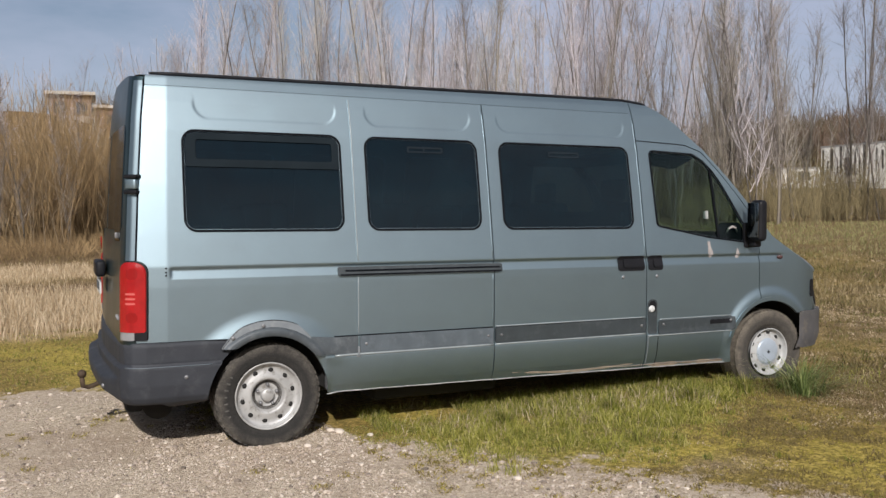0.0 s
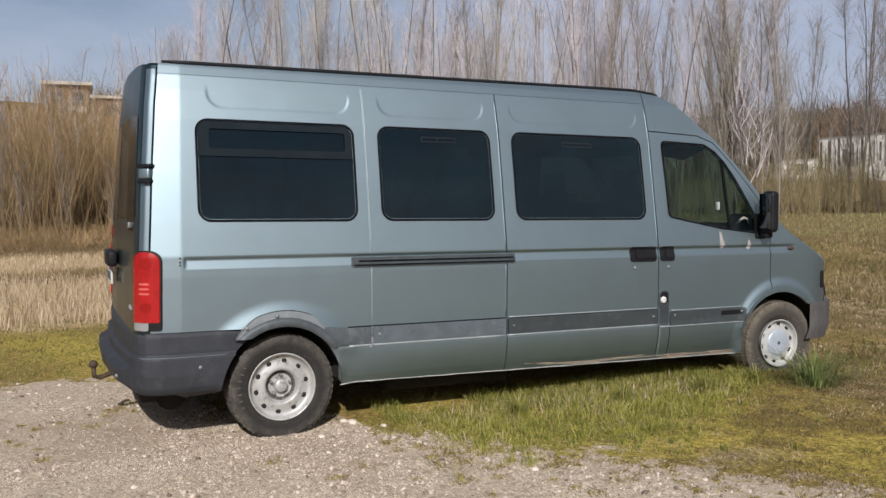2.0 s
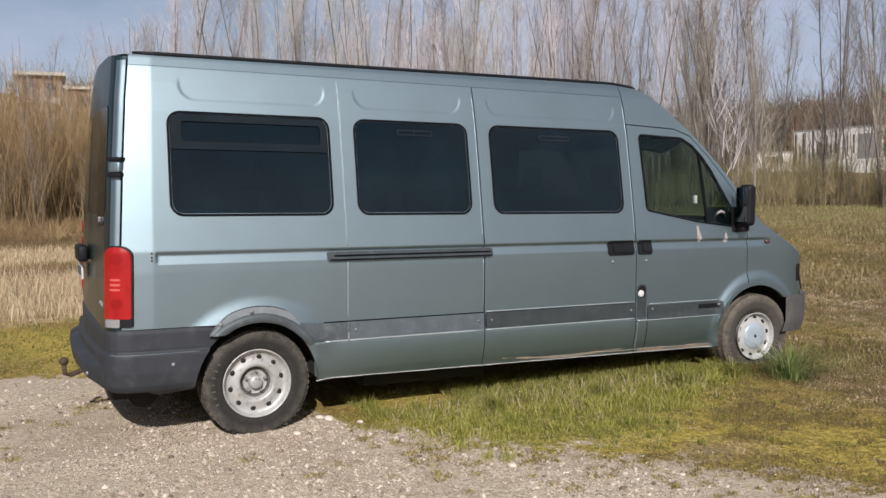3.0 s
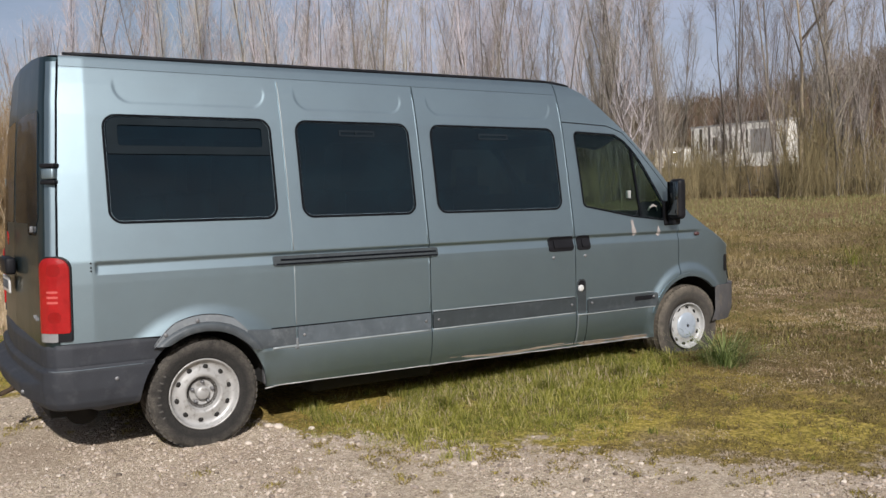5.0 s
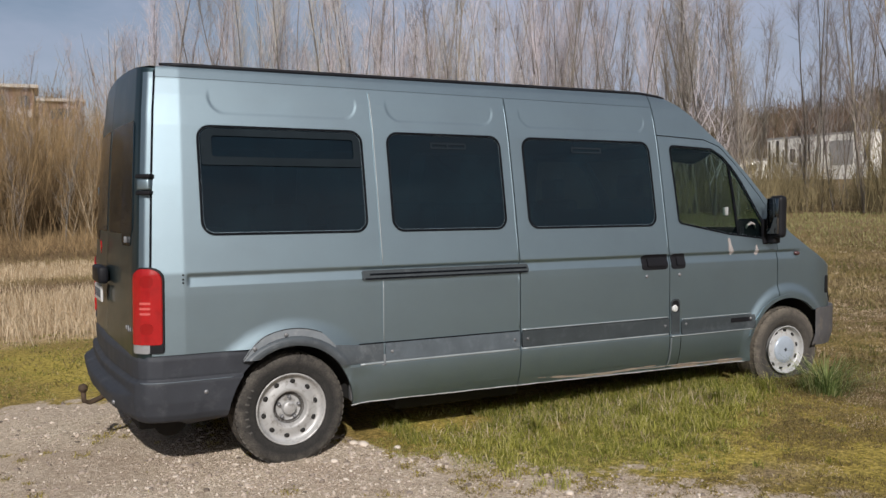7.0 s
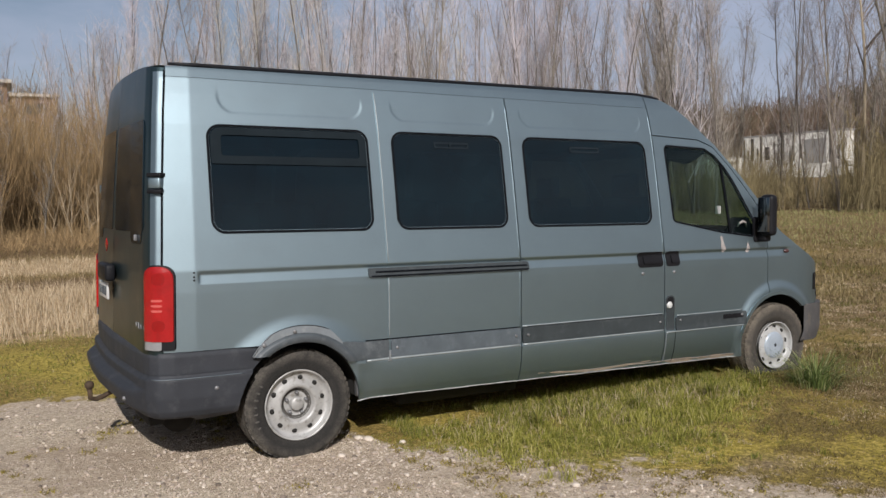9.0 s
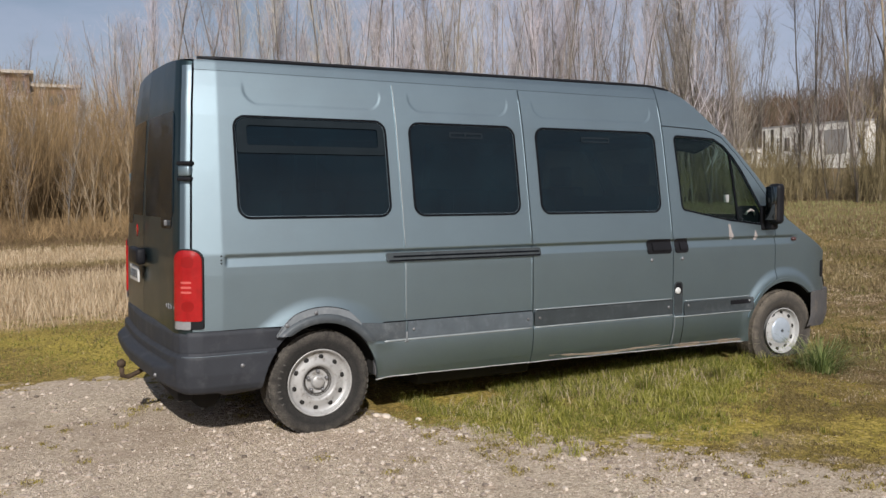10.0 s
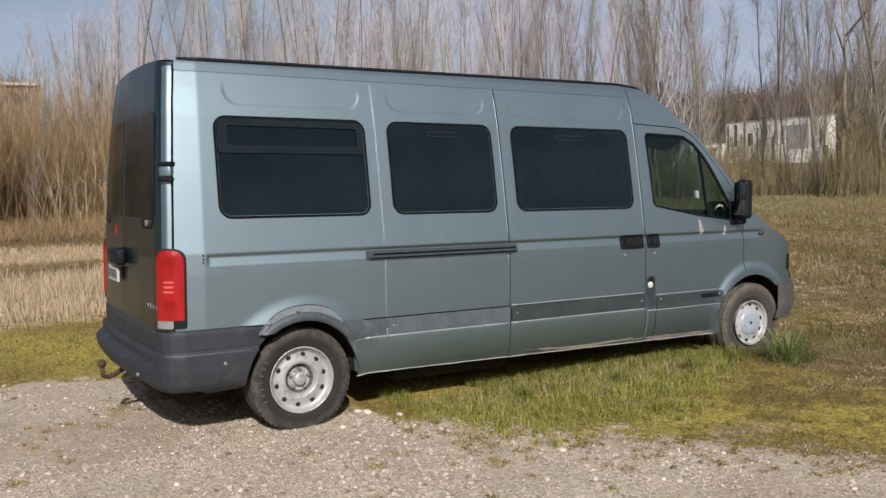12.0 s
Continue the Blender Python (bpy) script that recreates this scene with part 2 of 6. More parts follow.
def box(sx, sy, sz, at=(0, 0, 0), bevel=0.01, segs=2, rot=None):
    bm = bmesh.new()
    bmesh.ops.create_cube(bm, size=1.0)
    bmesh.ops.scale(bm, vec=(sx, sy, sz), verts=bm.verts)
    if bevel:
        bmesh.ops.bevel(bm, geom=bm.edges[:], offset=bevel, segments=segs, profile=0.6, affect="EDGES")
    if rot:
        bmesh.ops.transform(bm, matrix=rot, verts=bm.verts)
    bmesh.ops.translate(bm, vec=at, verts=bm.verts)
    return bm


def join(bm, other):
    me = bpy.data.meshes.new("joined")
    other.to_mesh(me)
    other.free()
    bm.from_mesh(me)
    bpy.data.meshes.remove(me)
    return bm


def tube(points, radii, sides=8, caps=True):
    """A tapered tube along a line of points."""
    bm = bmesh.new()
    pts = [Vector(p) for p in points]
    rings = []
    for i, p in enumerate(pts):
        d = (pts[min(i + 1, len(pts) - 1)] - pts[max(i - 1, 0)]).normalized()
        a = d.orthogonal().normalized()
        if i:
            a = (rings[-1][1] - rings[-1][1].project(d)).normalized()
        b = d.cross(a)
        r = radii[i] if isinstance(radii, (list, tuple)) else radii
        ring = [bm.verts.new(p + (a * math.cos(2 * math.pi * k / sides) + b * math.sin(2 * math.pi * k / sides)) * r) for k in range(sides)]
        rings.append((ring, a))
    for (r0, _), (r1, _) in zip(rings, rings[1:]):
        for k in range(sides):
            bm.faces.new((r0[k], r0[(k + 1) % sides], r1[(k + 1) % sides], r1[k]))
    if caps:
        bm.faces.new(rings[0][0][::-1])
        bm.faces.new(rings[-1][0])
    return bm


def lathe(profile, steps=40, axis="y"):
    """A solid of revolution about the y axis, from (radius, depth) pairs."""
    bm = bmesh.new()
    rings = []
    for r, d in profile:
        if r < 1e-5:
            rings.append([bm.verts.new((0, d, 0))])
        else:
            rings.append([bm.verts.new((r * math.cos(2 * math.pi * k / steps), d, r * math.sin(2 * math.pi * k / steps))) for k in range(steps)])
    for a, b in zip(rings, rings[1:]):
        for k in range(steps):
            n = (k + 1) % steps
            if len(a) == 1:
                bm.faces.new((a[0], b[n], b[k]))
            elif len(b) == 1:
                bm.faces.new((a[k], a[n], b[0]))
            else:
                bm.faces.new((a[k], a[n], b[n], b[k]))
    bmesh.ops.recalc_face_normals(bm, faces=bm.faces)
    return bm


def sheet(place, region, u0, u1, v0, v1, step, depth=0.0, inward=(0, 1, 0), extra_u=(), extra_v=()):
    """A curved panel: a grid over (u, v), cut to where region(u, v) < 0, its rim drawn onto the outline and turned in by depth."""
    us = np.unique(np.round(np.concatenate([np.linspace(u0, u1, max(2, int(round((u1 - u0) / step)) + 1)), np.array(extra_u, float)]), 5))
    vs = np.linspace(v0, v1, max(2, int(round((v1 - v0) / step)) + 1))
    if len(extra_v):
        far = np.min(np.abs(vs[:, None] - np.array(extra_v)[None]), axis=1) > step * 0.45
        vs = np.sort(np.concatenate([vs[far], np.array(extra_v, float)]))
    U, V = np.meshgrid(us, vs, indexing="ij")
    cu, cv = (U[:-1, :-1] + U[1:, 1:]) / 2, (V[:-1, :-1] + V[1:, 1:]) / 2
    keep = region(cu, cv) < 0
    nu, nv = U.shape
    count = np.zeros((nu, nv), int)
    for a in (0, 1):
        for b in (0, 1):
            count[a:nu - 1 + a, b:nv - 1 + b] += keep
    rim = (count > 0) & (count < 4)
    for _ in range(4):
        e = 1e-4
        r = region(U, V)
        gu = (region(U + e, V) - region(U - e, V)) / (2 * e)
        gv = (region(U, V + e) - region(U, V - e)) / (2 * e)
        g2 = np.maximum(gu * gu + gv * gv, 1e-3)
        su, sv = np.clip(r * gu / g2, -step, step), np.clip(r * gv / g2, -step, step)
        U = np.where(rim, U - su, U)
        V = np.where(rim, V - sv, V)
    X, Y, Z = place(U, V)
    bm = bmesh.new()
    verts = {}

    def vert(i, j):
        if (i, j) not in verts:
            verts[i, j] = bm.verts.new((X[i, j], Y[i, j], Z[i, j]))
        return verts[i, j]

    for i, j in zip(*np.nonzero(keep)):
        bm.faces.new((vert(i, j), vert(i + 1, j), vert(i + 1, j + 1), vert(i, j + 1)))
    if depth:
        edges = [e for e in bm.edges if e.is_boundary]
        made = bmesh.ops.extrude_edge_only(bm, edges=edges)["geom"]
        bmesh.ops.translate(bm, vec=Vector(inward) * depth, verts=[g for g in made if isinstance(g, bmesh.types.BMVert)])
        for e in edges:
            e.smooth = False
    return bm


def rounded(u, v, u0, u1, v0, v1, r):
    """Signed distance to a rectangle with rounded corners."""
    qu = np.abs(u - (u0 + u1) / 2) - (u1 - u0) / 2 + r
    qv = np.abs(v - (v0 + v1) / 2) - (v1 - v0) / 2 + r
    return np.minimum(np.maximum(qu, qv), 0) + np.hypot(np.maximum(qu, 0), np.maximum(qv, 0)) - r


def polygon(u, v, pts, r=0.0):
    """Signed distance to a convex polygon (counter-clockwise), its corners rounded by r."""
    u, v = np.asarray(u, float), np.asarray(v, float)
    d2 = np.full(u.shape, 1e9)
    inside = np.full(u.shape, -1e9)
    n = len(pts)
    c = np.mean(np.array(pts), axis=0)
    small = []
    for i in range(n):
        small.append(pts[i])
    # move every edge inwards by r, then grow again
    lines = []
    for i in range(n):
        (x0, y0), (x1, y1) = pts[i], pts[(i + 1) % n]
        L = math.hypot(x1 - x0, y1 - y0)
        nx, ny = (y1 - y0) / L, -(x1 - x0) / L
        lines.append((nx, ny, nx * x0 + ny * y0 - r))
    corner = []
    for i in range(n):
        a, b = lines[i - 1], lines[i]
        det = a[0] * b[1] - a[1] * b[0]
        corner.append(((a[2] * b[1] - a[1] * b[2]) / det, (a[0] * b[2] - a[2] * b[0]) / det))
    for i in range(n):
        (x0, y0), (x1, y1) = corner[i], corner[(i + 1) % n]
        dx, dy = x1 - x0, y1 - y0
        t = np.clip(((u - x0) * dx + (v - y0) * dy) / (dx * dx + dy * dy), 0, 1)
        d2 = np.minimum(d2, (u - x0 - t * dx) ** 2 + (v - y0 - t * dy) ** 2)
        inside = np.maximum(inside, lines[i][0] * u + lines[i][1] * v - lines[i][2])
    return np.where(inside < 0, inside, np.sqrt(d2)) - r


def step_up(x, a, b):
    t = np.clip((x - a) / (b - a), 0, 1)
    return t * t * (3 - 2 * t)


# ---- the van: its shape. x forward from the rear axle, y from the kerb side inwards, z up ----
WIDE = 2.0
EDGE_X = [-0.72, 2.40, 2.80, 3.00, 3.10, 3.22, 3.486, 3.708, 3.96, 4.10, 4.30, 4.58, 4.70]
EDGE_Z = [2.258, 2.288, 2.290, 2.268, 2.225, 2.145, 1.925, 1.700, 1.425, 1.258, 1.135, 0.975, 0.90]
SIDE_Z = [0.24, 0.262, 0.29, 0.345, 0.53, 0.60, 1.00, 1.12, 1.32, 1.60, 1.93, 2.10, 2.19, 2.25, 2.30]
SIDE_Y = [0.022, 0.008, 0.001, -0.002, 0.001, 0.0, 0.0, 0.004, 0.034, 0.078, 0.136, 0.177, 0.205, 0.232, 0.265]
REAR_AXLE = (-0.01, 0.285)
FRONT_AXLE = (4.06, 0.36)
UPPER = [(-0.43, 0.47), (0.66, 1.44), (1.64, 2.74)]
WINDOWS = [(-0.50, 0.482), (0.648, 1.465), (1.640, 2.742)]
WIN_Z = (1.325, 1.932)


def lean(z):
    return np.interp(z, [0.5, 1.1, 1.6, 2.0, 2.25, 2.4], [0.0, 0.008, 0.035, 0.063, 0.090, 0.115])


def edge_z(x):
    return np.interp(x, EDGE_X, EDGE_Z)


def nose(x):
    s = np.clip((x - 4.33) / 0.60, 0, 0.999)
    return 0.9 * (1 - (1 - s ** 2.6) ** (1 / 2.6))


def side(x, z):
    """How far the side of the body lies in from the widest line."""
    y = np.interp(z, SIDE_Z, SIDE_Y)
    y = y * (1 - 0.35 * step_up(x, 3.3, 4.2)) + nose(x)
    # the flat corner post behind a crease
    d = -0.603 + 0.42 * lean(z) - x
    y = y + 0.100 * np.where(d > 0.012, d - 0.006, np.clip(d, 0, 0.012) ** 2 / 0.024)
    # the pressed line along the waist
    k = step_up(x, -0.592, -0.580) * (1 - step_up(x, 4.10, 4.25))
    y = y + 0.0135 * k * np.interp(z, [1.046, 1.094, 1.102, 1.116], [0.0, 1.0, 1.0, 0.0])
    # pressed fields over the windows
    for a, b in UPPER:
        f = rounded(x, z, a, b, 1.998, 2.50, 0.10)
        y = y + 0.0026 * (1 - step_up(f, -0.012, 0.0)) * (1 - step_up(z, 2.07, 2.15))
    # shoulders over the wheels
    r = np.hypot((x - REAR_AXLE[0]), (z - REAR_AXLE[1]) * 1.02)
    y = y - 0.022 * (1 - step_up(r, 0.44, 0.58)) * step_up(z, 0.45, 0.6)
    r = np.hypot((x - FRONT_AXLE[0]), z - FRONT_AXLE[1])
    y = y - 0.022 * (1 - step_up(r, 0.42, 0.50)) * step_up(z, 0.35, 0.6)
    # the sill stands out a little under the moulding
    y = y - 0.007 * np.interp(z, [0.524, 0.545], [1.0, 0.0]) * step_up(x, 0.3, 0.35) * (1 - step_up(x, 3.60, 3.70))
    y = y + 0.045 * np.clip((0.53 - z) / 0.24, 0, 1) ** 2 * step_up(x, 0.3, 0.4) * (1 - step_up(x, 3.55, 3.68))
    return y


def on_side(u, v):
    return u, side(u, v), v


def rear_hole(u, v, grow=0.0):
    return (np.hypot((u - REAR_AXLE[0]) / (0.375 + grow), (v - REAR_AXLE[1]) / (0.402 + grow)) - 1) * 0.385


def front_hole(u, v, grow=0.0):
    return (np.hypot((u - FRONT_AXLE[0]) / (0.405 + grow), (v - FRONT_AXLE[1]) / (0.375 + grow)) - 1) * 0.38


def sill(x):
    return 0.305 - 0.012 * x


S1, S2, S3, S4 = 0.56, 1.543, 2.835, 3.955
GAP = 0.0035


def win(u, v, i, grow=0.0):
    a, b = WINDOWS[i]
    return rounded(u, v, a - grow, b + grow, WIN_Z[0] - grow, WIN_Z[1] + grow, 0.075 + grow)


def body_region(x0, x1, top=None, holes=()):
    def region(u, v):
        r = np.maximum.reduce([x0 - u, u - x1, sill(u) - v, v - (edge_z(u) if top is None else np.minimum(top(u), edge_z(u)))])
        for h in holes:
            r = np.maximum(r, -h(u, v))
        return r
    return region


van = thing("van", "dusty dark grey metallic passenger van with tinted windows", "van")
VAN_POSE = pose(0.0, 0.0, 0.0, 0, 1.03, 0)
van.matrix_world = VAN_POSE
KERB = []          # parts of this side that the other side repeats


def keep_both(ob):
    KERB.append(ob)
    return ob


RAILTOP = 2.196
LINES = (0.524, 0.545, 1.046, 1.058, 1.070, 1.082, 1.094, 1.102, 1.109, 1.116)


def quarter_region(u, v):
    r = body_region(-2, S1, top=lambda a: a * 0 + RAILTOP, holes=[rear_hole, lambda a, b: win(a, b, 0, -0.012)])(u, v)
    r = np.maximum(r, (-0.782 + lean(v)) - u)
    low = np.where(u < -0.2, 0.683, -1.0)
    return np.maximum(r, low - v)


keep_both(part("rear_quarter_panel", sheet(on_side, quarter_region, -0.80, S1, 0.27, 2.31, 0.0075, 0.018, extra_v=LINES), PAINT, van))
keep_both(part("side_panel", sheet(on_side, body_region(S1, S2 - GAP, top=lambda u: u * 0 + RAILTOP, holes=[lambda a, b: win(a, b, 1, -0.012)]), S1, S2 - GAP, 0.27, 2.31, 0.0075, 0.018, extra_v=LINES), PAINT, van))
keep_both(part("welded_joint", sheet(lambda u, v: (u, side(u, v) - 0.0042, v), lambda u, v: np.maximum.reduce([S1 - 0.006 - u, u - S1 - 0.005, 0.60 - v, v - 2.18]), S1 - 0.006, S1 + 0.005, 0.58, 2.20, 0.0055, 0.010), PAINT, van))
keep_both(part("sliding_door", sheet(on_side, body_region(S2 + GAP, S3 - GAP, top=lambda u: u * 0 + RAILTOP, holes=[lambda a, b: win(a, b, 2, -0.012)]), S2 + GAP, S3 - GAP, 0.27, 2.22, 0.0075, 0.018, extra_v=LINES), PAINT, van))
keep_both(part("roof_side_rail", sheet(on_side, lambda u, v: np.maximum.reduce([-0.782 + lean(v) - u, u - S3 + GAP, RAILTOP + 0.002 - v, v - edge_z(u)]), -0.72, S3 - GAP, 2.190, 2.31, 0.010, 0.018), PAINT, van))


def door_top(u):
    return np.interp(u, [2.8, 3.30, 3.45, 3.60, 3.75, 3.90, 4.0], [1.985, 1.965, 1.915, 1.770, 1.598, 1.420, 1.30])


def door_glass(u, v, grow=0.0):
    d = polygon(u, v, [(3.45, 1.248), (3.915, 1.195), (3.80, 1.370), (3.62, 1.665), (3.545, 1.765), (3.46, 1.850), (3.36, 1.903), (2.940, 1.918), (2.955, 1.340)], 0.04)
    return d - grow


keep_both(part("front_door", sheet(on_side, body_region(S3 + GAP, S4 - GAP, top=door_top, holes=[front_hole, lambda a, b: door_glass(a, b, -0.012)]), S3 + GAP, S4 - GAP, 0.24, 2.0, 0.0125, 0.018, extra_v=LINES), PAINT, van))
keep_both(part("cab_roof_side", sheet(on_side, lambda u, v: np.maximum.reduce([S3 + GAP - u, u - 4.06, door_top(u) + 0.008 - v, v - edge_z(u)]), S3 + GAP, 4.06, 1.25, 2.31, 0.0125, 0.018), PAINT, van))
keep_both(part("front_wing", sheet(on_side, body_region(S4 + GAP, 4.60, holes=[front_hole, lambda a, b: rounded(a, b, 4.35, 4.9, 0.0, 0.632, 0.01)]), S4 + GAP, 4.60, 0.24, 1.45, 0.0125, 0.018, extra_v=LINES), PAINT, van))


# inner lining, seen through the glass and behind the panel gaps
def lining_place(u, v):
    return u, side(u, v) + 0.032, v


def lining_region(u, v):
    r = np.maximum.reduce([-0.70 + lean(v) - u, u - 4.30, 0.34 - v, v - edge_z(u) + 0.03])
    for h in (lambda a, b: rear_hole(a, b, 0.05), lambda a, b: front_hole(a, b, 0.05), lambda a, b: win(a, b, 0, 0.0), lambda a, b: win(a, b, 1, 0.0), lambda a, b: win(a, b, 2, 0.0), door_glass):
        r = np.maximum(r, -h(u, v))
    return r


keep_both(part("inner_lining", sheet(lining_place, lining_region, -0.75, 4.30, 0.34, 2.28, 0.03), LINING, van))

# side windows: rubber frame and dark pane
for i in range(3):
    a, b = WINDOWS[i]
    frame_bm = sheet(lambda u, v: (u, side(u, v) - 0.004, v), lambda u, v, i=i: np.maximum(win(u, v, i, 0.004), -win(u, v, i, -0.010)), a - 0.02, b + 0.02, WIN_Z[0] - 0.02, WIN_Z[1] + 0.02, 0.008, 0.012)
    pane_bm = sheet(lambda u, v: (u, side(u, v) + 0.001, v), lambda u, v, i=i: win(u, v, i, -0.004), a, b, WIN_Z[0], WIN_Z[1], 0.03)
    keep_both(part("window_frame", frame_bm, RUBBER, van, "black rubber window frame"))
    keep_both(part("window_pane", pane_bm, TINT, van, "dark tinted side window"))
    if i == 0:
        # opening top light of the rear window
        vent = sheet(lambda u, v: (u, side(u, v) - 0.009, v), lambda u, v: np.maximum.reduce([win(u, v, 0, -0.016), 1.712 - v, -rounded(u, v, -0.425, 0.420, 1.758, 1.876, 0.018)]), -0.50, 0.48, 1.70, 1.93, 0.008, 0.012)
        keep_both(part("vent_frame", vent, VENT, van, "dark frame of the sliding top light"))
    if i > 0:
        mid = (a + b) / 2 + (0.02 if i == 1 else -0.02)
        slot = sheet(lambda u, v: (u, side(u, v) - 0.003, v), lambda u, v, mid=mid: np.maximum(rounded(u, v, mid - 0.13, mid + 0.13, 1.838, 1.878, 0.010), -rounded(u, v, mid - 0.118, mid + 0.118, 1.848, 1.866, 0.004)), mid - 0.14, mid + 0.14, 1.83, 1.885, 0.006, 0.004)
        if i == 1:
            join(slot, box(0.012, 0.006, 0.045, (mid - 0.01, float(side(np.array(mid), np.array(1.858))) - 0.004, 1.858), 0.002))
        part("window_latch", slot, SLOT, van, "faint grey latch slot at the window top")

# front door glass, its frame and the division bar
frame_bm = sheet(lambda u, v: (u, side(u, v) - 0.003, v), lambda u, v: np.maximum(door_glass(u, v, 0.003), -door_glass(u, v, -0.011)), 2.9, 3.97, 1.15, 1.96, 0.007, 0.012)
keep_both(part("window_frame", frame_bm, RUBBER, van))
pane_bm = sheet(lambda u, v: (u, side(u, v) + 0.006, v), lambda u, v: door_glass(u, v, -0.014), 2.9, 3.97, 1.15, 1.96, 0.025)
keep_both(part("door_glass", pane_bm, CLEAR, van, "clear green-tinted door glass"))
bar = sheet(lambda u, v: (u, side(u, v) - 0.004, v), lambda u, v: np.maximum(np.abs(u - (3.515 + (1.80 - v) * 0.055)) - 0.010, door_glass(u, v, -0.01)), 3.44, 3.62, 1.15, 1.96, 0.007, 0.012)
keep_both(part("division_bar", bar, RUBBER, van))

# side mouldings, with their screws
def strip(x0, x1, z0, z1, out, step=0.02, r=0.012):
    return sheet(lambda u, v: (u, side(u, v) - out, v), lambda u, v: rounded(u, v, x0, x1, z0, z1, r), x0, x1, z0, z1, step, out + 0.004)


for x0, x1, name in ((S1 + 0.010, S2 - 0.010, "middle"), (S2 + 0.010, S3 - 0.012, "slider"), (2.946, 3.685, "door")):
    tone = LIGHTMOULD if name == "middle" else DARKMOULD
    lo, hi = (0.545, 0.652) if name != "door" else (0.525, 0.628)
    if name == "slider":
        part("moulding_gap", strip(x0 - 0.002, x1 + 0.002, lo - 0.001, hi + 0.003, 0.004, 0.02, 0.012), RUBBER, van, "dark gap round the moulding")
    m = keep_both(part("side_moulding", strip(x0, x1, 0.545 if name != "door" else 0.525, 0.652 if name != "door" else 0.628, 0.012, 0.02, 0.005), tone, van, "scuffed dark grey side moulding"))
    for sx in (x0 + 0.04, x1 - 0.04):
        bm = lathe([(0, -0.004), (0.007, -0.004), (0.010, -0.002), (0.010, 0.006)], 12)
        bmesh.ops.translate(bm, vec=(sx, float(side(np.array(sx), np.array(0.6))) - 0.014, 0.60), verts=bm.verts)
        part("screw", bm, STEEL, m)

def bead(x0, x1, z, r, inset=0.0):
    return tube([(float(x), float(side(np.array(x), np.array(z))) - inset, z) for x in np.linspace(x0, x1, 24)], r, 8)


part("name_plate", strip(3.44, 3.655, 0.578, 0.612, 0.0145, 0.012, 0.006), BLACK, van, "small black plate on the door moulding")
part("moulding_gap", bead(0.40, S2 - 0.010, 0.656, 0.0032, 0.004), RUBBER, van, "dark gap over the moulding")
# beads and seam tubes put in as highlight lines
part("sill_bead", bead(0.40, S2 - 0.012, 0.535, 0.0085, 0.003), GLINTEDGE, van, "rounded edge of the sill with its highlight painted pale")
part("sill_bead", bead(S2 + 0.012, S3 - 0.012, 0.536, 0.0070, 0.003), GLINTEDGE, van, "rounded edge of the sill with its highlight painted pale")
part("sill_bead", bead(S3 + 0.012, 3.66, 0.517, 0.0060, 0.003), GLINTEDGE, van, "rounded edge of the sill with its highlight painted pale")
part("moulding_bead", bead(S2 + 0.012, S3 - 0.014, 0.660, 0.0045, 0.002), GLINTEDGE, van, "bead over the moulding with its highlight painted pale")
part("moulding_bead", bead(2.96, 3.66, 0.636, 0.0040, 0.002), GLINTEDGE, van, "bead over the moulding with its highlight painted pale")
for sx in (S1, S2 - 0.010, S3 - 0.010):
    for z0, z1, k in ((1.13, 2.17, 18), (0.67, 1.03, 8)):
        if sx < 2.5 or z0 > 1:
            proud = 0.0045 if sx == S1 else -0.0008
            part("door_seam_edge", tube([(sx, float(side(np.array(sx), np.array(z))) - proud, float(z)) for z in np.linspace(z0, z1, k)], 0.0034, 6), GLINTEDGE if sx == S1 else PAINT, van, "folded edge beside a panel joint, put in as a highlight line")
part("moulding_bracket", box(0.013, 0.020, 0.062, (S1, -0.008, 0.555), 0.003), PALETRIM, van, "small bright bracket between two mouldings")
part("bracket_foot", box(0.030, 0.014, 0.010, (S1, -0.006, 0.522), 0.003), PALETRIM, van)

# wheel arch trim: a lip that runs on into the moulding, and a pale flange above it, torn at its rear end
def arch_region(u, v):
    lip = np.maximum.reduce([-rear_hole(u, v), rear_hole(u, v, 0.052), 0.553 - v + np.where(u < 0, 0.07, 0.0), np.where(u < -0.18, (0.60 - 0.5 * (u + 0.30)) - v - 0.02, -1)])
    tail_end = np.maximum.reduce([-rear_hole(u, v), 0.24 - u, u - S1 + 0.006, 0.545 - v, v - 0.652 - 0.10 * np.clip(0.40 - u, 0, 1)])
    return np.minimum(lip, tail_end)


def flange_region(u, v):
    return np.maximum.reduce([0.048 - rear_hole(u, v), rear_hole(u, v, 0.096 - 0.045 * step_up(-u, 0.18, 0.36) - 0.036 * step_up(u, 0.14, 0.27)), 0.62 - v, u - 0.27, -0.345 - u])


def arch_out(u, v):
    """A rounder lip that stands out next to the wheel and flattens towards the moulding."""
    d = rear_hole(u, v)
    near = 1 - step_up(u, 0.30, 0.42)
    return 0.012 + 0.016 * (1 - step_up(d, 0.036, 0.052)) * near - 0.010 * (1 - step_up(d, 0.0, 0.016)) * near


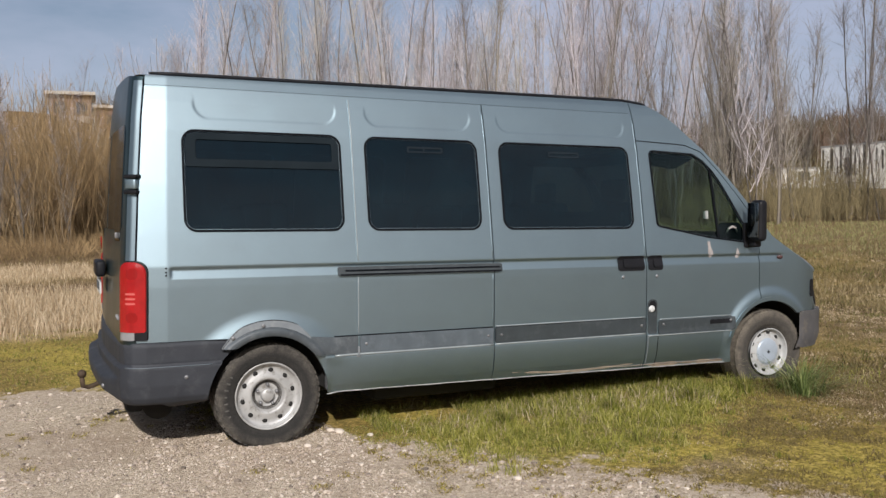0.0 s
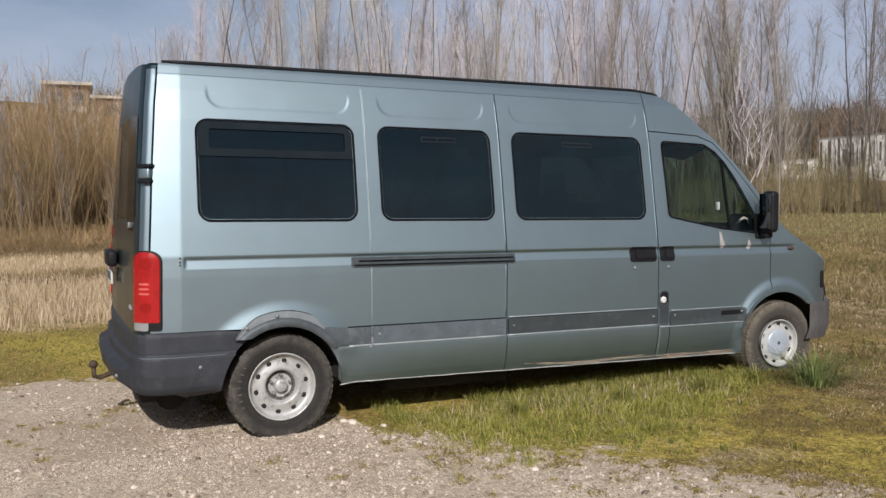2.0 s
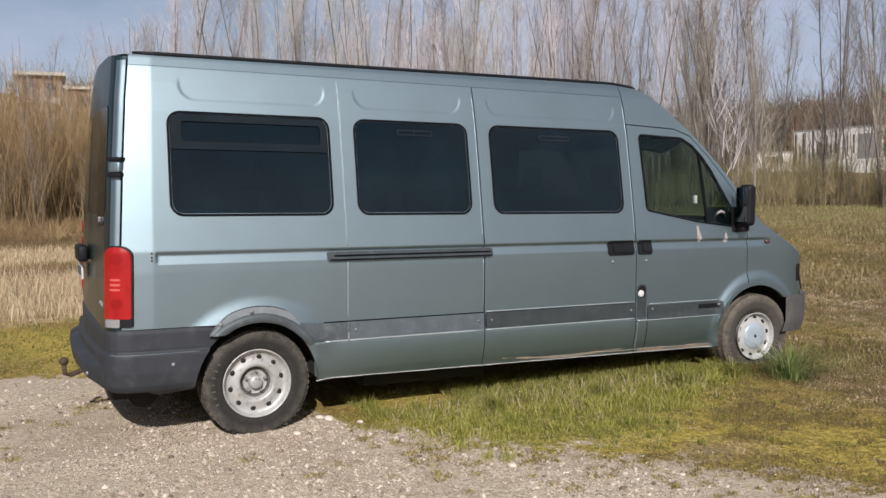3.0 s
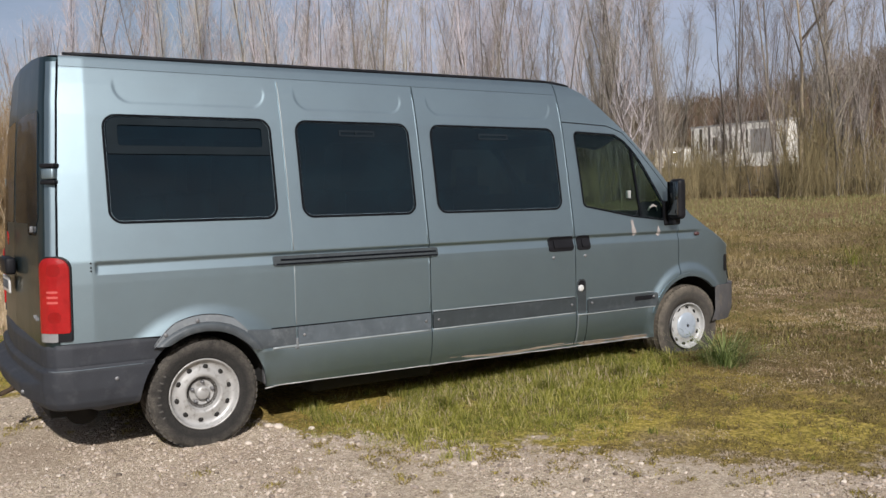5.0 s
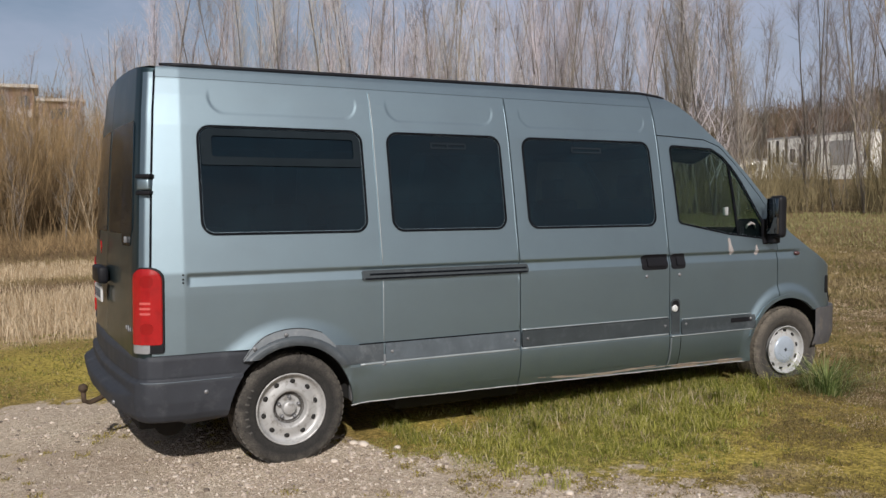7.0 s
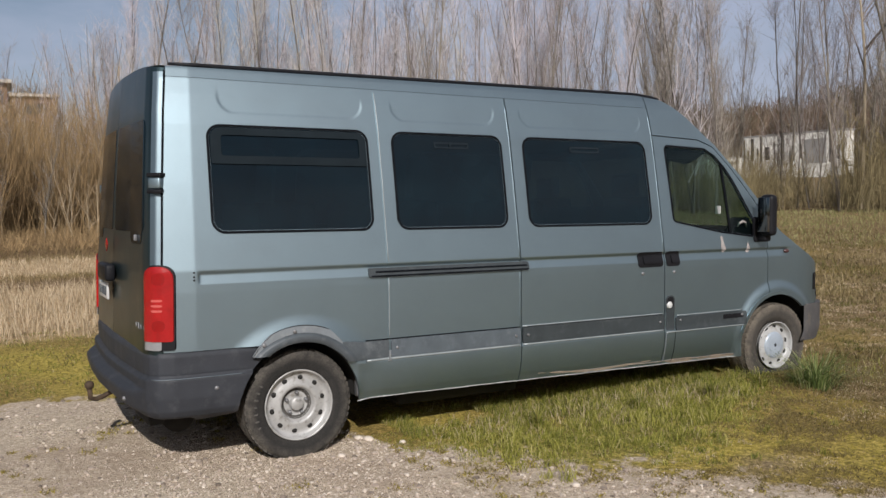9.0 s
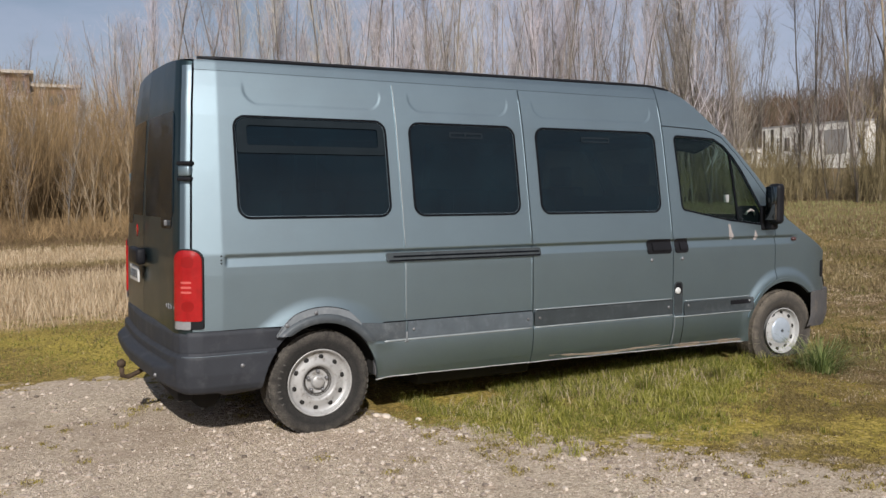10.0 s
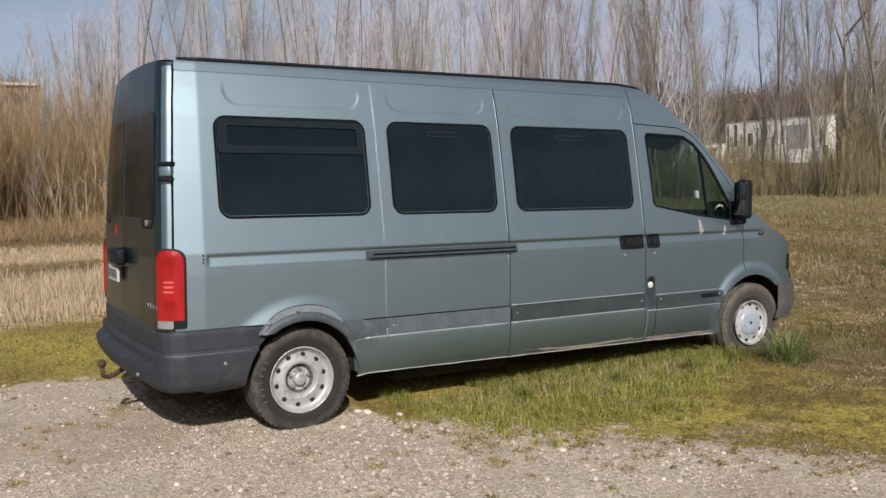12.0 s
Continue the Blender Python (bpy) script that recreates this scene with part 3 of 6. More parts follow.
arch = keep_both(part("wheel_arch_trim", sheet(lambda u, v: (u, side(u, v) - arch_out(u, v), v), arch_region, -0.50, S1, 0.40, 0.84, 0.008, 0.016), ARCH, van, "scuffed grey wheel arch trim"))
keep_both(part("arch_flange", sheet(lambda u, v: (u, side(u, v) - 0.009, v), flange_region, -0.40, 0.30, 0.58, 0.84, 0.007, 0.012), PALETRIM, van, "pale cracked flange over the wheel arch"))
for d0, nm in ((0.092, "trim_seam"), (0.049, "trim_seam")):
    part(nm, sheet(lambda u, v: (u, side(u, v) - 0.0105, v), lambda u, v: np.maximum.reduce([np.abs(rear_hole(u, v) - d0 + 0.043 * step_up(-u, 0.16, 0.36) * (d0 > 0.06)) - 0.0020, 0.62 - v, u - 0.16, -0.34 - u]), -0.36, 0.24, 0.60, 0.84, 0.004, 0.004), BLACK, arch, "dark crack along the trim")
for ang in (96, 121):
    a = radians(ang)
    bm = lathe([(0, -0.005), (0.008, -0.005), (0.012, -0.002), (0.012, 0.006)], 12)
    sx, sz = REAR_AXLE[0] + 0.445 * math.cos(a), REAR_AXLE[1] + 0.470 * math.sin(a)
    bmesh.ops.translate(bm, vec=(sx, float(side(np.array(sx), np.array(sz))) - 0.016, sz), verts=bm.verts)
    part("screw", bm, STEEL, arch)
keep_both(part("wheel_arch_lip", sheet(lambda u, v: (u, side(u, v) - 0.006, v), lambda u, v: np.maximum.reduce([-front_hole(u, v), front_hole(u, v, 0.030), np.where(u > 4.2, 0.625, 0.45) - v]), 3.55, 4.55, 0.40, 0.85, 0.011, 0.014), PAINT, van))

# sliding door track
rail = keep_both(part("door_track", strip(0.425, 1.600, 1.038, 1.094, 0.018, 0.008, 0.012), DARKMOULD, van, "dark grey sliding door track"))
part("track_slot", strip(0.470, 1.585, 1.064, 1.076, 0.0195, 0.006, 0.003), RUBBER, rail, "black running slot of the track")
part("track_slot", strip(0.440, 1.590, 1.040, 1.050, 0.0195, 0.006, 0.003), RUBBER, rail, "black running slot of the track")

# turned edge along the foot of the sill
def flange(x0, x1):
    pts = [(x0 - 0.012, float(side(np.array(x0), np.array(0.30))) + 0.004, float(sill(x0)) - 0.012)]
    for x in np.linspace(x0, x1, 60):
        drop = 0.008 * math.exp(-((x - x0) / 0.06) ** 2) + 0.0015 * math.sin(x * 19) * math.sin(x * 7)
        pts.append((float(x), float(side(np.array(x), np.array(sill(x)))) + 0.001, float(sill(x)) - 0.001 - drop))
    return tube(pts, 0.0042, 6)


keep_both(part("sill_flange", flange(0.37, 3.62), surface("worn_pale_edge", (0.30, 0.30, 0.29), 0.6, spread=0.5, scale=12), van, "pale worn flange along the sill"))
seam = [(float(x), float(side(np.array(x), np.array(0.30))) - 0.0005, float(sill(x)) + 0.024 + 0.002 * math.sin(x * 11)) for x in np.linspace(1.56, 3.60, 40)]
part("sill_seam", tube(seam, 0.0028, 5), surface("muddy_seam", (0.24, 0.205, 0.165), 0.9, spread=0.5, scale=15), van, "muddy seam along the sill")
part("mud_smear", sheet(lambda u, v: (u, side(u, v) - 0.0015, v), lambda u, v: np.abs(v - sill(u) - 0.028 - 0.012 * np.sin(u * 5)) - 0.010 * np.clip(np.sin(u * 2.6 - 4.2) + 0.25 * np.sin(u * 31), 0, 1), 1.7, 3.55, 0.255, 0.36, 0.006), surface("dried_mud", (0.27, 0.22, 0.17), 0.9, spread=0.3, scale=20), van, "dried mud smeared along the sill")

part("mud_smear", sheet(lambda u, v: (u, side(u, v) - 0.0022, v), lambda u, v: np.abs(v - sill(u) - 0.018) - 0.016 * np.clip(0.75 + 0.4 * np.sin(u * 17) + 0.3 * np.sin(u * 41), 0, 1), 2.86, 3.60, 0.255, 0.33, 0.006), surface("brown_dried_mud", (0.20, 0.155, 0.115), 0.95, spread=0.4, scale=25), van, "brown dried mud at the foot of the front door")

# door handles, locks, fuel flap
for x0, x1 in ((2.575, 2.815), (2.850, 2.985)):
    h = part("door_handle", strip(x0, x1, 1.010, 1.120, 0.006, 0.012, 0.025), BLACK, van, "black recessed door handle")
    part("handle_grip", strip(x0 + 0.045, x1 - 0.022, 1.034, 1.096, 0.016, 0.010, 0.010), BLACK, h, "worn dark grip of the handle")
for sx in (2.62, 2.93):
    bm = lathe([(0, -0.008), (0.010, -0.008), (0.013, -0.004), (0.013, 0.006)], 14)
    bmesh.ops.translate(bm, vec=(sx, float(side(np.array(sx), np.array(0.965))), 0.965), verts=bm.verts)
    part("door_lock", bm, STEEL, van)
flap = part("fuel_recess", sheet(lambda u, v: (u, side(u, v) - 0.004, v), lambda u, v: np.minimum(rounded(u, v, 2.846, 2.935, 0.650, 0.790, 0.035), rounded(u, v, 2.852, 2.932, 0.530, 0.70, 0.012)), 2.846, 2.935, 0.530, 0.790, 0.007, 0.008), DARKMOULD, van, "dark keyhole-shaped fuel filler recess")
part("recess_shade", strip(2.858, 2.924, 0.690, 0.780, 0.006, 0.010, 0.03), BLACK, flap)
bm = lathe([(0, -0.016), (0.019, -0.016), (0.025, -0.012), (0.027, 0.0), (0.027, 0.01)], 20)
bmesh.ops.translate(bm, vec=(2.880, 0.0, 0.720), verts=bm.verts)
part("fuel_cap", bm, WHITEPL, flap, "white fuel cap")

for sx, tone in ((2.852, PALETRIM), (2.942, RUBBER)):
    part("door_foot_seam", tube([(sx, float(side(np.array(sx), np.array(z))) + 0.001, float(z)) for z in np.linspace(0.285, 0.525, 8)], 0.0036, 6), tone, van, "seam at the foot of the front door")

# bare patches and the side repeater lamp
def blotch(cx, cz, rx, rz, seed):
    return sheet(lambda u, v: (u, side(u, v) - 0.0012, v), lambda u, v: (np.hypot((u - cx) / rx, (v - cz) / rz) - 1 + 0.25 * np.sin(v * 70 + seed) + 0.2 * np.sin(u * 90 + v * 40)) * min(rx, rz), cx - rx * 1.5, cx + rx * 1.5, cz - rz * 1.5, cz + rz * 1.5, 0.006)


part("bare_patch", blotch(3.450, 1.145, 0.022, 0.070, 1), PRIMER, van, "bare pinkish primer patch on the door")
part("bare_patch", blotch(3.725, 1.120, 0.018, 0.040, 3), PRIMER, van, "small bare primer patch on the door")
bm = lathe([(0, -0.022), (0.020, -0.02), (0.034, -0.008), (0.036, 0.01)], 20)
bmesh.ops.scale(bm, vec=(0.85, 0.5, 0.5), verts=bm.verts)
bmesh.ops.translate(bm, vec=(4.175, 0.0, 1.085), verts=bm.verts)
part("side_lamp", bm, AMBER, van, "small amber side repeater lamp")


# ---- roof, windscreen, bonnet, nose ----
def over(e0, e1, crown_x, crown_z):
    """The skin that spans the van between the two upper edges; along x from e0 to e1."""
    def place(u, v):
        z0 = edge_z(u)
        y0 = side(u, z0)
        w = 1 - (2 * v - 1) ** 4
        t = (u - e0) / (e1 - e0)
        return u + w * (crown_x[0] + (crown_x[1] - crown_x[0]) * t), y0 + (WIDE - 2 * y0) * v, z0 + w * (crown_z[0] + (crown_z[1] - crown_z[0]) * t)
    return place


everywhere = lambda u, v: u * 0 - 1.0
part("roof", sheet(over(-0.69, 3.42, (-0.05, 0.08), (0.035, 0.05)), everywhere, -0.69, 3.42, 0, 1, 0.025), PAINT, van)
part("windscreen", sheet(over(3.42, 4.12, (0.08, 0.16), (0.05, 0.03)), everywhere, 3.42, 4.12, 0, 1, 0.04), CLEAR, van, "clear windscreen")
part("bonnet", sheet(over(4.12, 4.62, (0.17, 0.30), (0.03, 0.05)), everywhere, 4.12, 4.62, 0, 1, 0.03), PAINT, van)


def front_place(u, v):
    y = u
    yy = np.minimum(u, WIDE - u)
    s = np.clip(1 - (1 - np.clip(yy / 0.9, 0, 1)) ** 2.6, 0, 1) ** (1 / 2.6)
    return 4.33 + 0.60 * s - 0.35 * np.clip(v - 0.62, 0, 1) ** 1.3, y, v


part("front_panel", sheet(front_place, everywhere, 0.06, WIDE - 0.06, 0.60, 0.95, 0.02), PAINT, van)
part("front_bumper", sheet(lambda u, v: (front_place(u, np.minimum(v, 0.62))[0] + 0.035 - 0.5 * np.clip(0.42 - v, 0, 1), (u - WIDE / 2) * (1 + 0.027 / WIDE) + WIDE / 2, v), everywhere, 0.0015, WIDE - 0.0015, 0.33, 0.635, 0.02, 0.05, (-1, 0, 0)), BUMPERGREY, van, "dusty brownish grey front bumper")
for y0 in (0.075, WIDE - 0.475):
    part("headlamp", sheet(lambda u, v: (front_place(u, v)[0] + 0.012, u, v), lambda u, v, y0=y0: rounded(u, v, y0, y0 + 0.40, 0.66, 0.90, 0.05), y0, y0 + 0.40, 0.66, 0.90, 0.02, 0.02, (-1, 0, 0)), BLACK, van, "dark headlamp glass")

part("headlamp_side", strip(4.535, 4.596, 0.745, 0.890, 0.004, 0.008, 0.02), BLACK, van, "dark edge of the headlamp")

# dark roof strip along each side
for flip in (0, 1):
    pts, xs = [], np.concatenate([np.linspace(-0.665, 2.7, 25), np.linspace(2.76, 3.02, 6)])
    for x in xs:
        y0 = float(side(np.array(x), edge_z(x))) + 0.040
        pts.append((x, WIDE - y0 if flip else y0, float(edge_z(x)) + 0.018))
    bm = tube(pts, [0.0115 if 0 < i < len(pts) - 1 else 0.008 for i in range(len(pts))], 6)
    part("roof_strip", bm, BLACK, van, "black roof strip")


# ---- rear: doors, lamps, bumper ----
REAR = [(-0.59, 0.0), (-0.70, 0.010), (-0.765, 0.022), (-0.785, 0.028), (-0.818, 0.048), (-0.846, 0.092), (-0.862, 0.17), (-0.876, 0.50), (-0.888, 1.0)]
RX, RY = np.array([p[0] for p in REAR]), np.array([p[1] for p in REAR])
RS = np.concatenate([[0], np.cumsum(np.hypot(np.diff(RX), np.diff(RY)))])


def around(s, z, out=0.0):
    """A place on the rear corner, s along the plan from the side towards the middle."""
    x, y = np.interp(s, RS, RX), np.interp(s, RS, RY)
    e = 0.01
    dx, dy = np.interp(s + e, RS, RX) - np.interp(s - e, RS, RX), np.interp(s + e, RS, RY) - np.interp(s - e, RS, RY)
    n = np.hypot(dx, dy)
    ry = np.interp(z, SIDE_Z, SIDE_Y)
    fade = np.clip((1.0 - y) / 1.0, 0, 1)
    return x + lean(z) - out * dy / n, y + ry * fade + out * dx / n * -1 * -1, z


S_DOOR, S_MID = float(np.interp(0.028, RY, RS)), float(RS[-1])


def rear_top(s):
    y = np.interp(s, RS, RY)
    return 2.255 + 0.033 * (1 - (1 - np.clip(y, 0, 1)) ** 4) - 0.01


def rear_window(s, z, grow=0.0):
    a = rounded(s, z, S_DOOR + 0.16 - grow, S_MID - 0.05 + grow, 1.335 - grow, 1.955 + grow, 0.045)
    b = rounded(s, z, S_DOOR + 0.19 - grow, S_DOOR + 0.46 + grow, 1.270 - grow, 1.50, 0.05)
    return np.minimum(a, b)


def rear_door_region(s, z):
    r = np.maximum.reduce([S_DOOR + 0.004 - s, s - S_MID + 0.003, 0.64 - z, z - rear_top(s)])
    return np.maximum(r, -rear_window(s, z, -0.01))


keep_both(part("rear_door", sheet(around, rear_door_region, S_DOOR + 0.004, S_MID - 0.003, 0.60, 2.36, 0.016, 0.02, (1, 0, 0)), SHADEPAINT, van, "dusty grey rear door with a tinted window, painted darker for its dim reflections"))
# strip left in the plain paint, so the highlight shows beside the darkened door
keep_both(part("door_edge", sheet(lambda s, z: around(s, z, 0.002), lambda s, z: np.maximum.reduce([S_DOOR + 0.008 - s, s - S_DOOR - 0.075, 0.70 - z, z - 2.225]), S_DOOR + 0.008, S_DOOR + 0.075, 0.68, 2.25, 0.010, 0.003, (0.7, 0.7, 0)), PAINT, van, "strip of plain van paint for the highlight on the rear door"))
keep_both(part("rear_pane", sheet(lambda s, z: around(s, z, 0.003), lambda s, z: rear_window(s, z, 0.004), S_DOOR + 0.14, S_MID - 0.03, 1.25, 1.98, 0.014, 0.006, (1, 0, 0)), REARTINT, van, "dark tinted rear window"))
keep_both(part("rear_lining", sheet(lambda s, z: around(s, z, -0.04), lambda s, z: np.maximum(z - rear_top(s) + 0.03, -rear_window(s, z)), S_DOOR - 0.05, S_MID, 0.6, 2.33, 0.03), LINING, van))
for hz in (1.60, 0.86):
    bm = box(0.075, 0.05, 0.062, bevel=0.012)
    x, y, z = (float(a) for a in around(np.array(S_DOOR + 0.03), np.array(hz), 0.012))
    bmesh.ops.rotate(bm, cent=(0, 0, 0), matrix=Matrix.Rotation(radians(-42), 3, "Z"), verts=bm.verts)
    bmesh.ops.translate(bm, vec=(x, y, z), verts=bm.verts)
    if hz > 1:
        keep_both(part("hinge", bm, PAINT, van, "painted door hinge"))
        for dz in (-0.045, 0.045):
            bm = box(0.085, 0.055, 0.022, bevel=0.006)
            bmesh.ops.rotate(bm, cent=(0, 0, 0), matrix=Matrix.Rotation(radians(-42), 3, "Z"), verts=bm.verts)
            bmesh.ops.translate(bm, vec=(x, y, z + dz), verts=bm.verts)
            part("hinge_stop", bm, BLACK, van)
    else:
        bm.free()


keep_both(part("door_gap", sheet(lambda s, z: around(s, z, 0.0015), lambda s, z: np.maximum.reduce([S_DOOR - 0.006 - s, s - S_DOOR - 0.007, 0.69 - z, z - 2.235]), S_DOOR - 0.006, S_DOOR + 0.007, 0.66, 2.27, 0.0065, 0.004, (0.7, 0.7, 0)), RUBBER, van, "black gap beside the rear door"))


def lamp_piece(s0, s1, z0, z1, out, r):
    return sheet(lambda s, z: around(s, z, out), lambda s, z: rounded(s, z, s0, s1, z0, z1, r), s0, s1, z0, z1, 0.010, 0.03, (0.7, 0.7, 0))


def arched_piece(s0, s1, z0, z1, out):
    """A lamp with a fully arched head and a square foot."""
    return sheet(lambda s, z: around(s, z, out), lambda s, z: np.minimum(rounded(s, z, s0, s1, z0 + 0.05, z1, 0.070), rounded(s, z, s0, s1, z0, z1 - 0.10, 0.010)), s0, s1, z0, z1, 0.008, 0.03, (0.7, 0.7, 0))


tail = keep_both(part("tail_lamp", arched_piece(0.143, 0.305, 0.745, 1.150, 0.018), REDLENS, van, "tall red tail lamp with an arched head"))
keep_both(part("lamp_gasket", arched_piece(0.132, 0.309, 0.700, 1.158, 0.011), BLACK, van, "black gasket round the tail lamp"))
for dz in (1.112, 1.070, 1.088):
    x, y, z = (float(a) for a in (on_side(np.array(-0.613), np.array(dz))))
    bm = lathe([(0, -0.003), (0.005, -0.003), (0.006, 0.002)], 8)
    bmesh.ops.translate(bm, vec=(x, y, z), verts=bm.verts)
    part("blanking_plug", bm, BLACK, van)
x, y, z = (float(a) for a in around(np.array(S_DOOR + 0.055), np.array(1.085), 0.003))
bm = lathe([(0, -0.008), (0.010, -0.008), (0.013, 0.0)], 14)
bmesh.ops.rotate(bm, cent=(0, 0, 0), matrix=Matrix.Rotation(radians(-60), 3, "Z"), verts=bm.verts)
bmesh.ops.translate(bm, vec=(x, y, z), verts=bm.verts)
part("door_stop", bm, WHITEPL, van, "small white door stop")
x, y, z = (float(a) for a in around(np.array(S_DOOR + 0.30), np.array(1.300), 0.010))
part("washer_jet", box(0.02, 0.022, 0.035, (x, y, z), 0.005), STEEL, van)
for z0, z1, m in ((1.05, 1.115, DARKRED), (0.905, 0.985, PALELENS), (0.80, 0.86, DARKRED)):
    if m is PALELENS:
        for k in range(3):
            part("reflector", lamp_piece(0.195, 0.250, z0 + k * 0.028, z0 + 0.012 + k * 0.028, 0.0195, 0.005), PINKLENS, tail)
    else:
        part("lens", lamp_piece(0.185, 0.245, z0, z1, 0.0195, 0.025), m, tail)
keep_both(part("tail_lamp_base", lamp_piece(0.135, 0.200, 0.697, 0.752, 0.014, 0.008), BLACK, van))
keep_both(part("reversing_lens", lamp_piece(0.200, 0.305, 0.697, 0.752, 0.014, 0.008), PALELENS, van, "clear reversing lens"))

# bumper that wraps the corner
BP = [(-0.240, -0.004), (-0.55, -0.006), (-0.73, 0.000), (-0.805, 0.028), (-0.845, 0.080), (-0.868, 0.17), (-0.885, 0.32), (-0.905, 0.65), (-0.915, 1.0)]
BX, BY = np.array([p[0] for p in BP]), np.array([p[1] for p in BP])
BS = np.concatenate([[0], np.cumsum(np.hypot(np.diff(BX), np.diff(BY)))])


def bumper_place(s, z):
    x, y = np.interp(s, BS, BX), np.interp(s, BS, BY)
    e = 0.02
    dx, dy = np.interp(s + e, BS, BX) - np.interp(s - e, BS, BX), np.interp(s + e, BS, BY) - np.interp(s - e, BS, BY)
    n = np.hypot(dx, dy)
    rear = step_up(s, 0.61, 0.89)
    out = np.interp(z, [0.30, 0.325, 0.36, 0.43, 0.536, 0.545, 0.550, 0.556, 0.66, 0.685, 0.70], [-0.06, -0.005, 0.016, 0.026, 0.026, 0.020, -0.006, -0.001, 0.000, -0.014, -0.08])
    ledge = np.interp(z, [0.30, 0.335, 0.36, 0.455, 0.470, 0.487, 0.70], [0.0, 0.034, 0.048, 0.052, 0.044, -0.012, -0.008])
    out = out + rear * ledge
    ramp_up = 0.025 * rear
    return x - out * dy / n * 1.0, y + out * dx / n, z + ramp_up * np.clip((0.45 - z) / 0.12, 0, 1)


bump_ob = keep_both(part("rear_bumper", sheet(bumper_place, lambda s, z: np.where(s < 0.4, -rear_hole(np.interp(s, BS, BX), z, 0.004), -1.0), 0.0, float(BS[-1]), 0.318, 0.695, 0.009), PLASTIC, van, "dark grey plastic rear bumper"))
for s_at, z_at in ((0.27, 0.475), (0.83, 0.40)):
    x, y, z = (float(a) for a in bumper_place(np.array(s_at), np.array(z_at)))
    bm = lathe([(0, -0.006), (0.010, -0.006), (0.014, 0.006)], 14)
    bmesh.ops.translate(bm, vec=(x, y, z), verts=bm.verts)
    part("bumper_screw", bm, STEEL, bump_ob)

# pale tube that paints the light caught along the bumper's step
pts = []
for s_at in np.linspace(0.12, 0.60, 20):
    x, y, z = (float(a) for a in bumper_place(np.array(s_at), np.array(0.541)))
    pts.append((x, y - 0.001, z))
part("bumper_edge", tube(pts, 0.0042, 6), LIGHTMOULD, bump_ob, "bumper edge with the light it catches painted pale")

# handle, plate and lettering on the rear doors
part("rear_handle", box(0.06, 0.34, 0.105, (-0.920, 1.00, 1.070), 0.02), BLACK, van, "black rear door handle")
plate = part("number_plate", box(0.012, 0.34, 0.100, (-0.915, 1.14, 0.945), 0.004), WHITEPL, van, "white rear number plate")
for k, y0 in enumerate((1.03, 1.10, 1.17, 1.25)):
    part("plate_bar", box(0.004, 0.040, 0.055, (-0.9225, y0, 0.945), 0.001), MOULD, plate)
part("badge", box(0.006, 0.06, 0.06, (-0.902, 1.08, 1.235), 0.002, rot=Matrix.Rotation(radians(45), 4, "X")), REDLENS, van, "small red badge")
for k in range(5):
    x, y, z = (float(a) for a in around(np.array(S_DOOR + 0.085 + 0.056 * k), np.array(0.812), 0.004))
    part("letter_bar", box(0.005, 0.020, 0.034 if k in (0, 3) else 0.022, (x, y, z), 0.001, rot=Matrix.Rotation(radians(-14), 4, "X")), STEEL, van, "small chrome lettering bar")

# far side of the van: the same panels, turned over
for ob in KERB:
    twin = new(ob.name.split(".")[0], ob.data)
    twin.parent = van
    twin.matrix_local = Matrix.Translation((0, WIDE, 0)) @ Matrix.Diagonal((1, -1, 1, 1))
    if "label" in ob:
        twin["label"] = ob["label"]


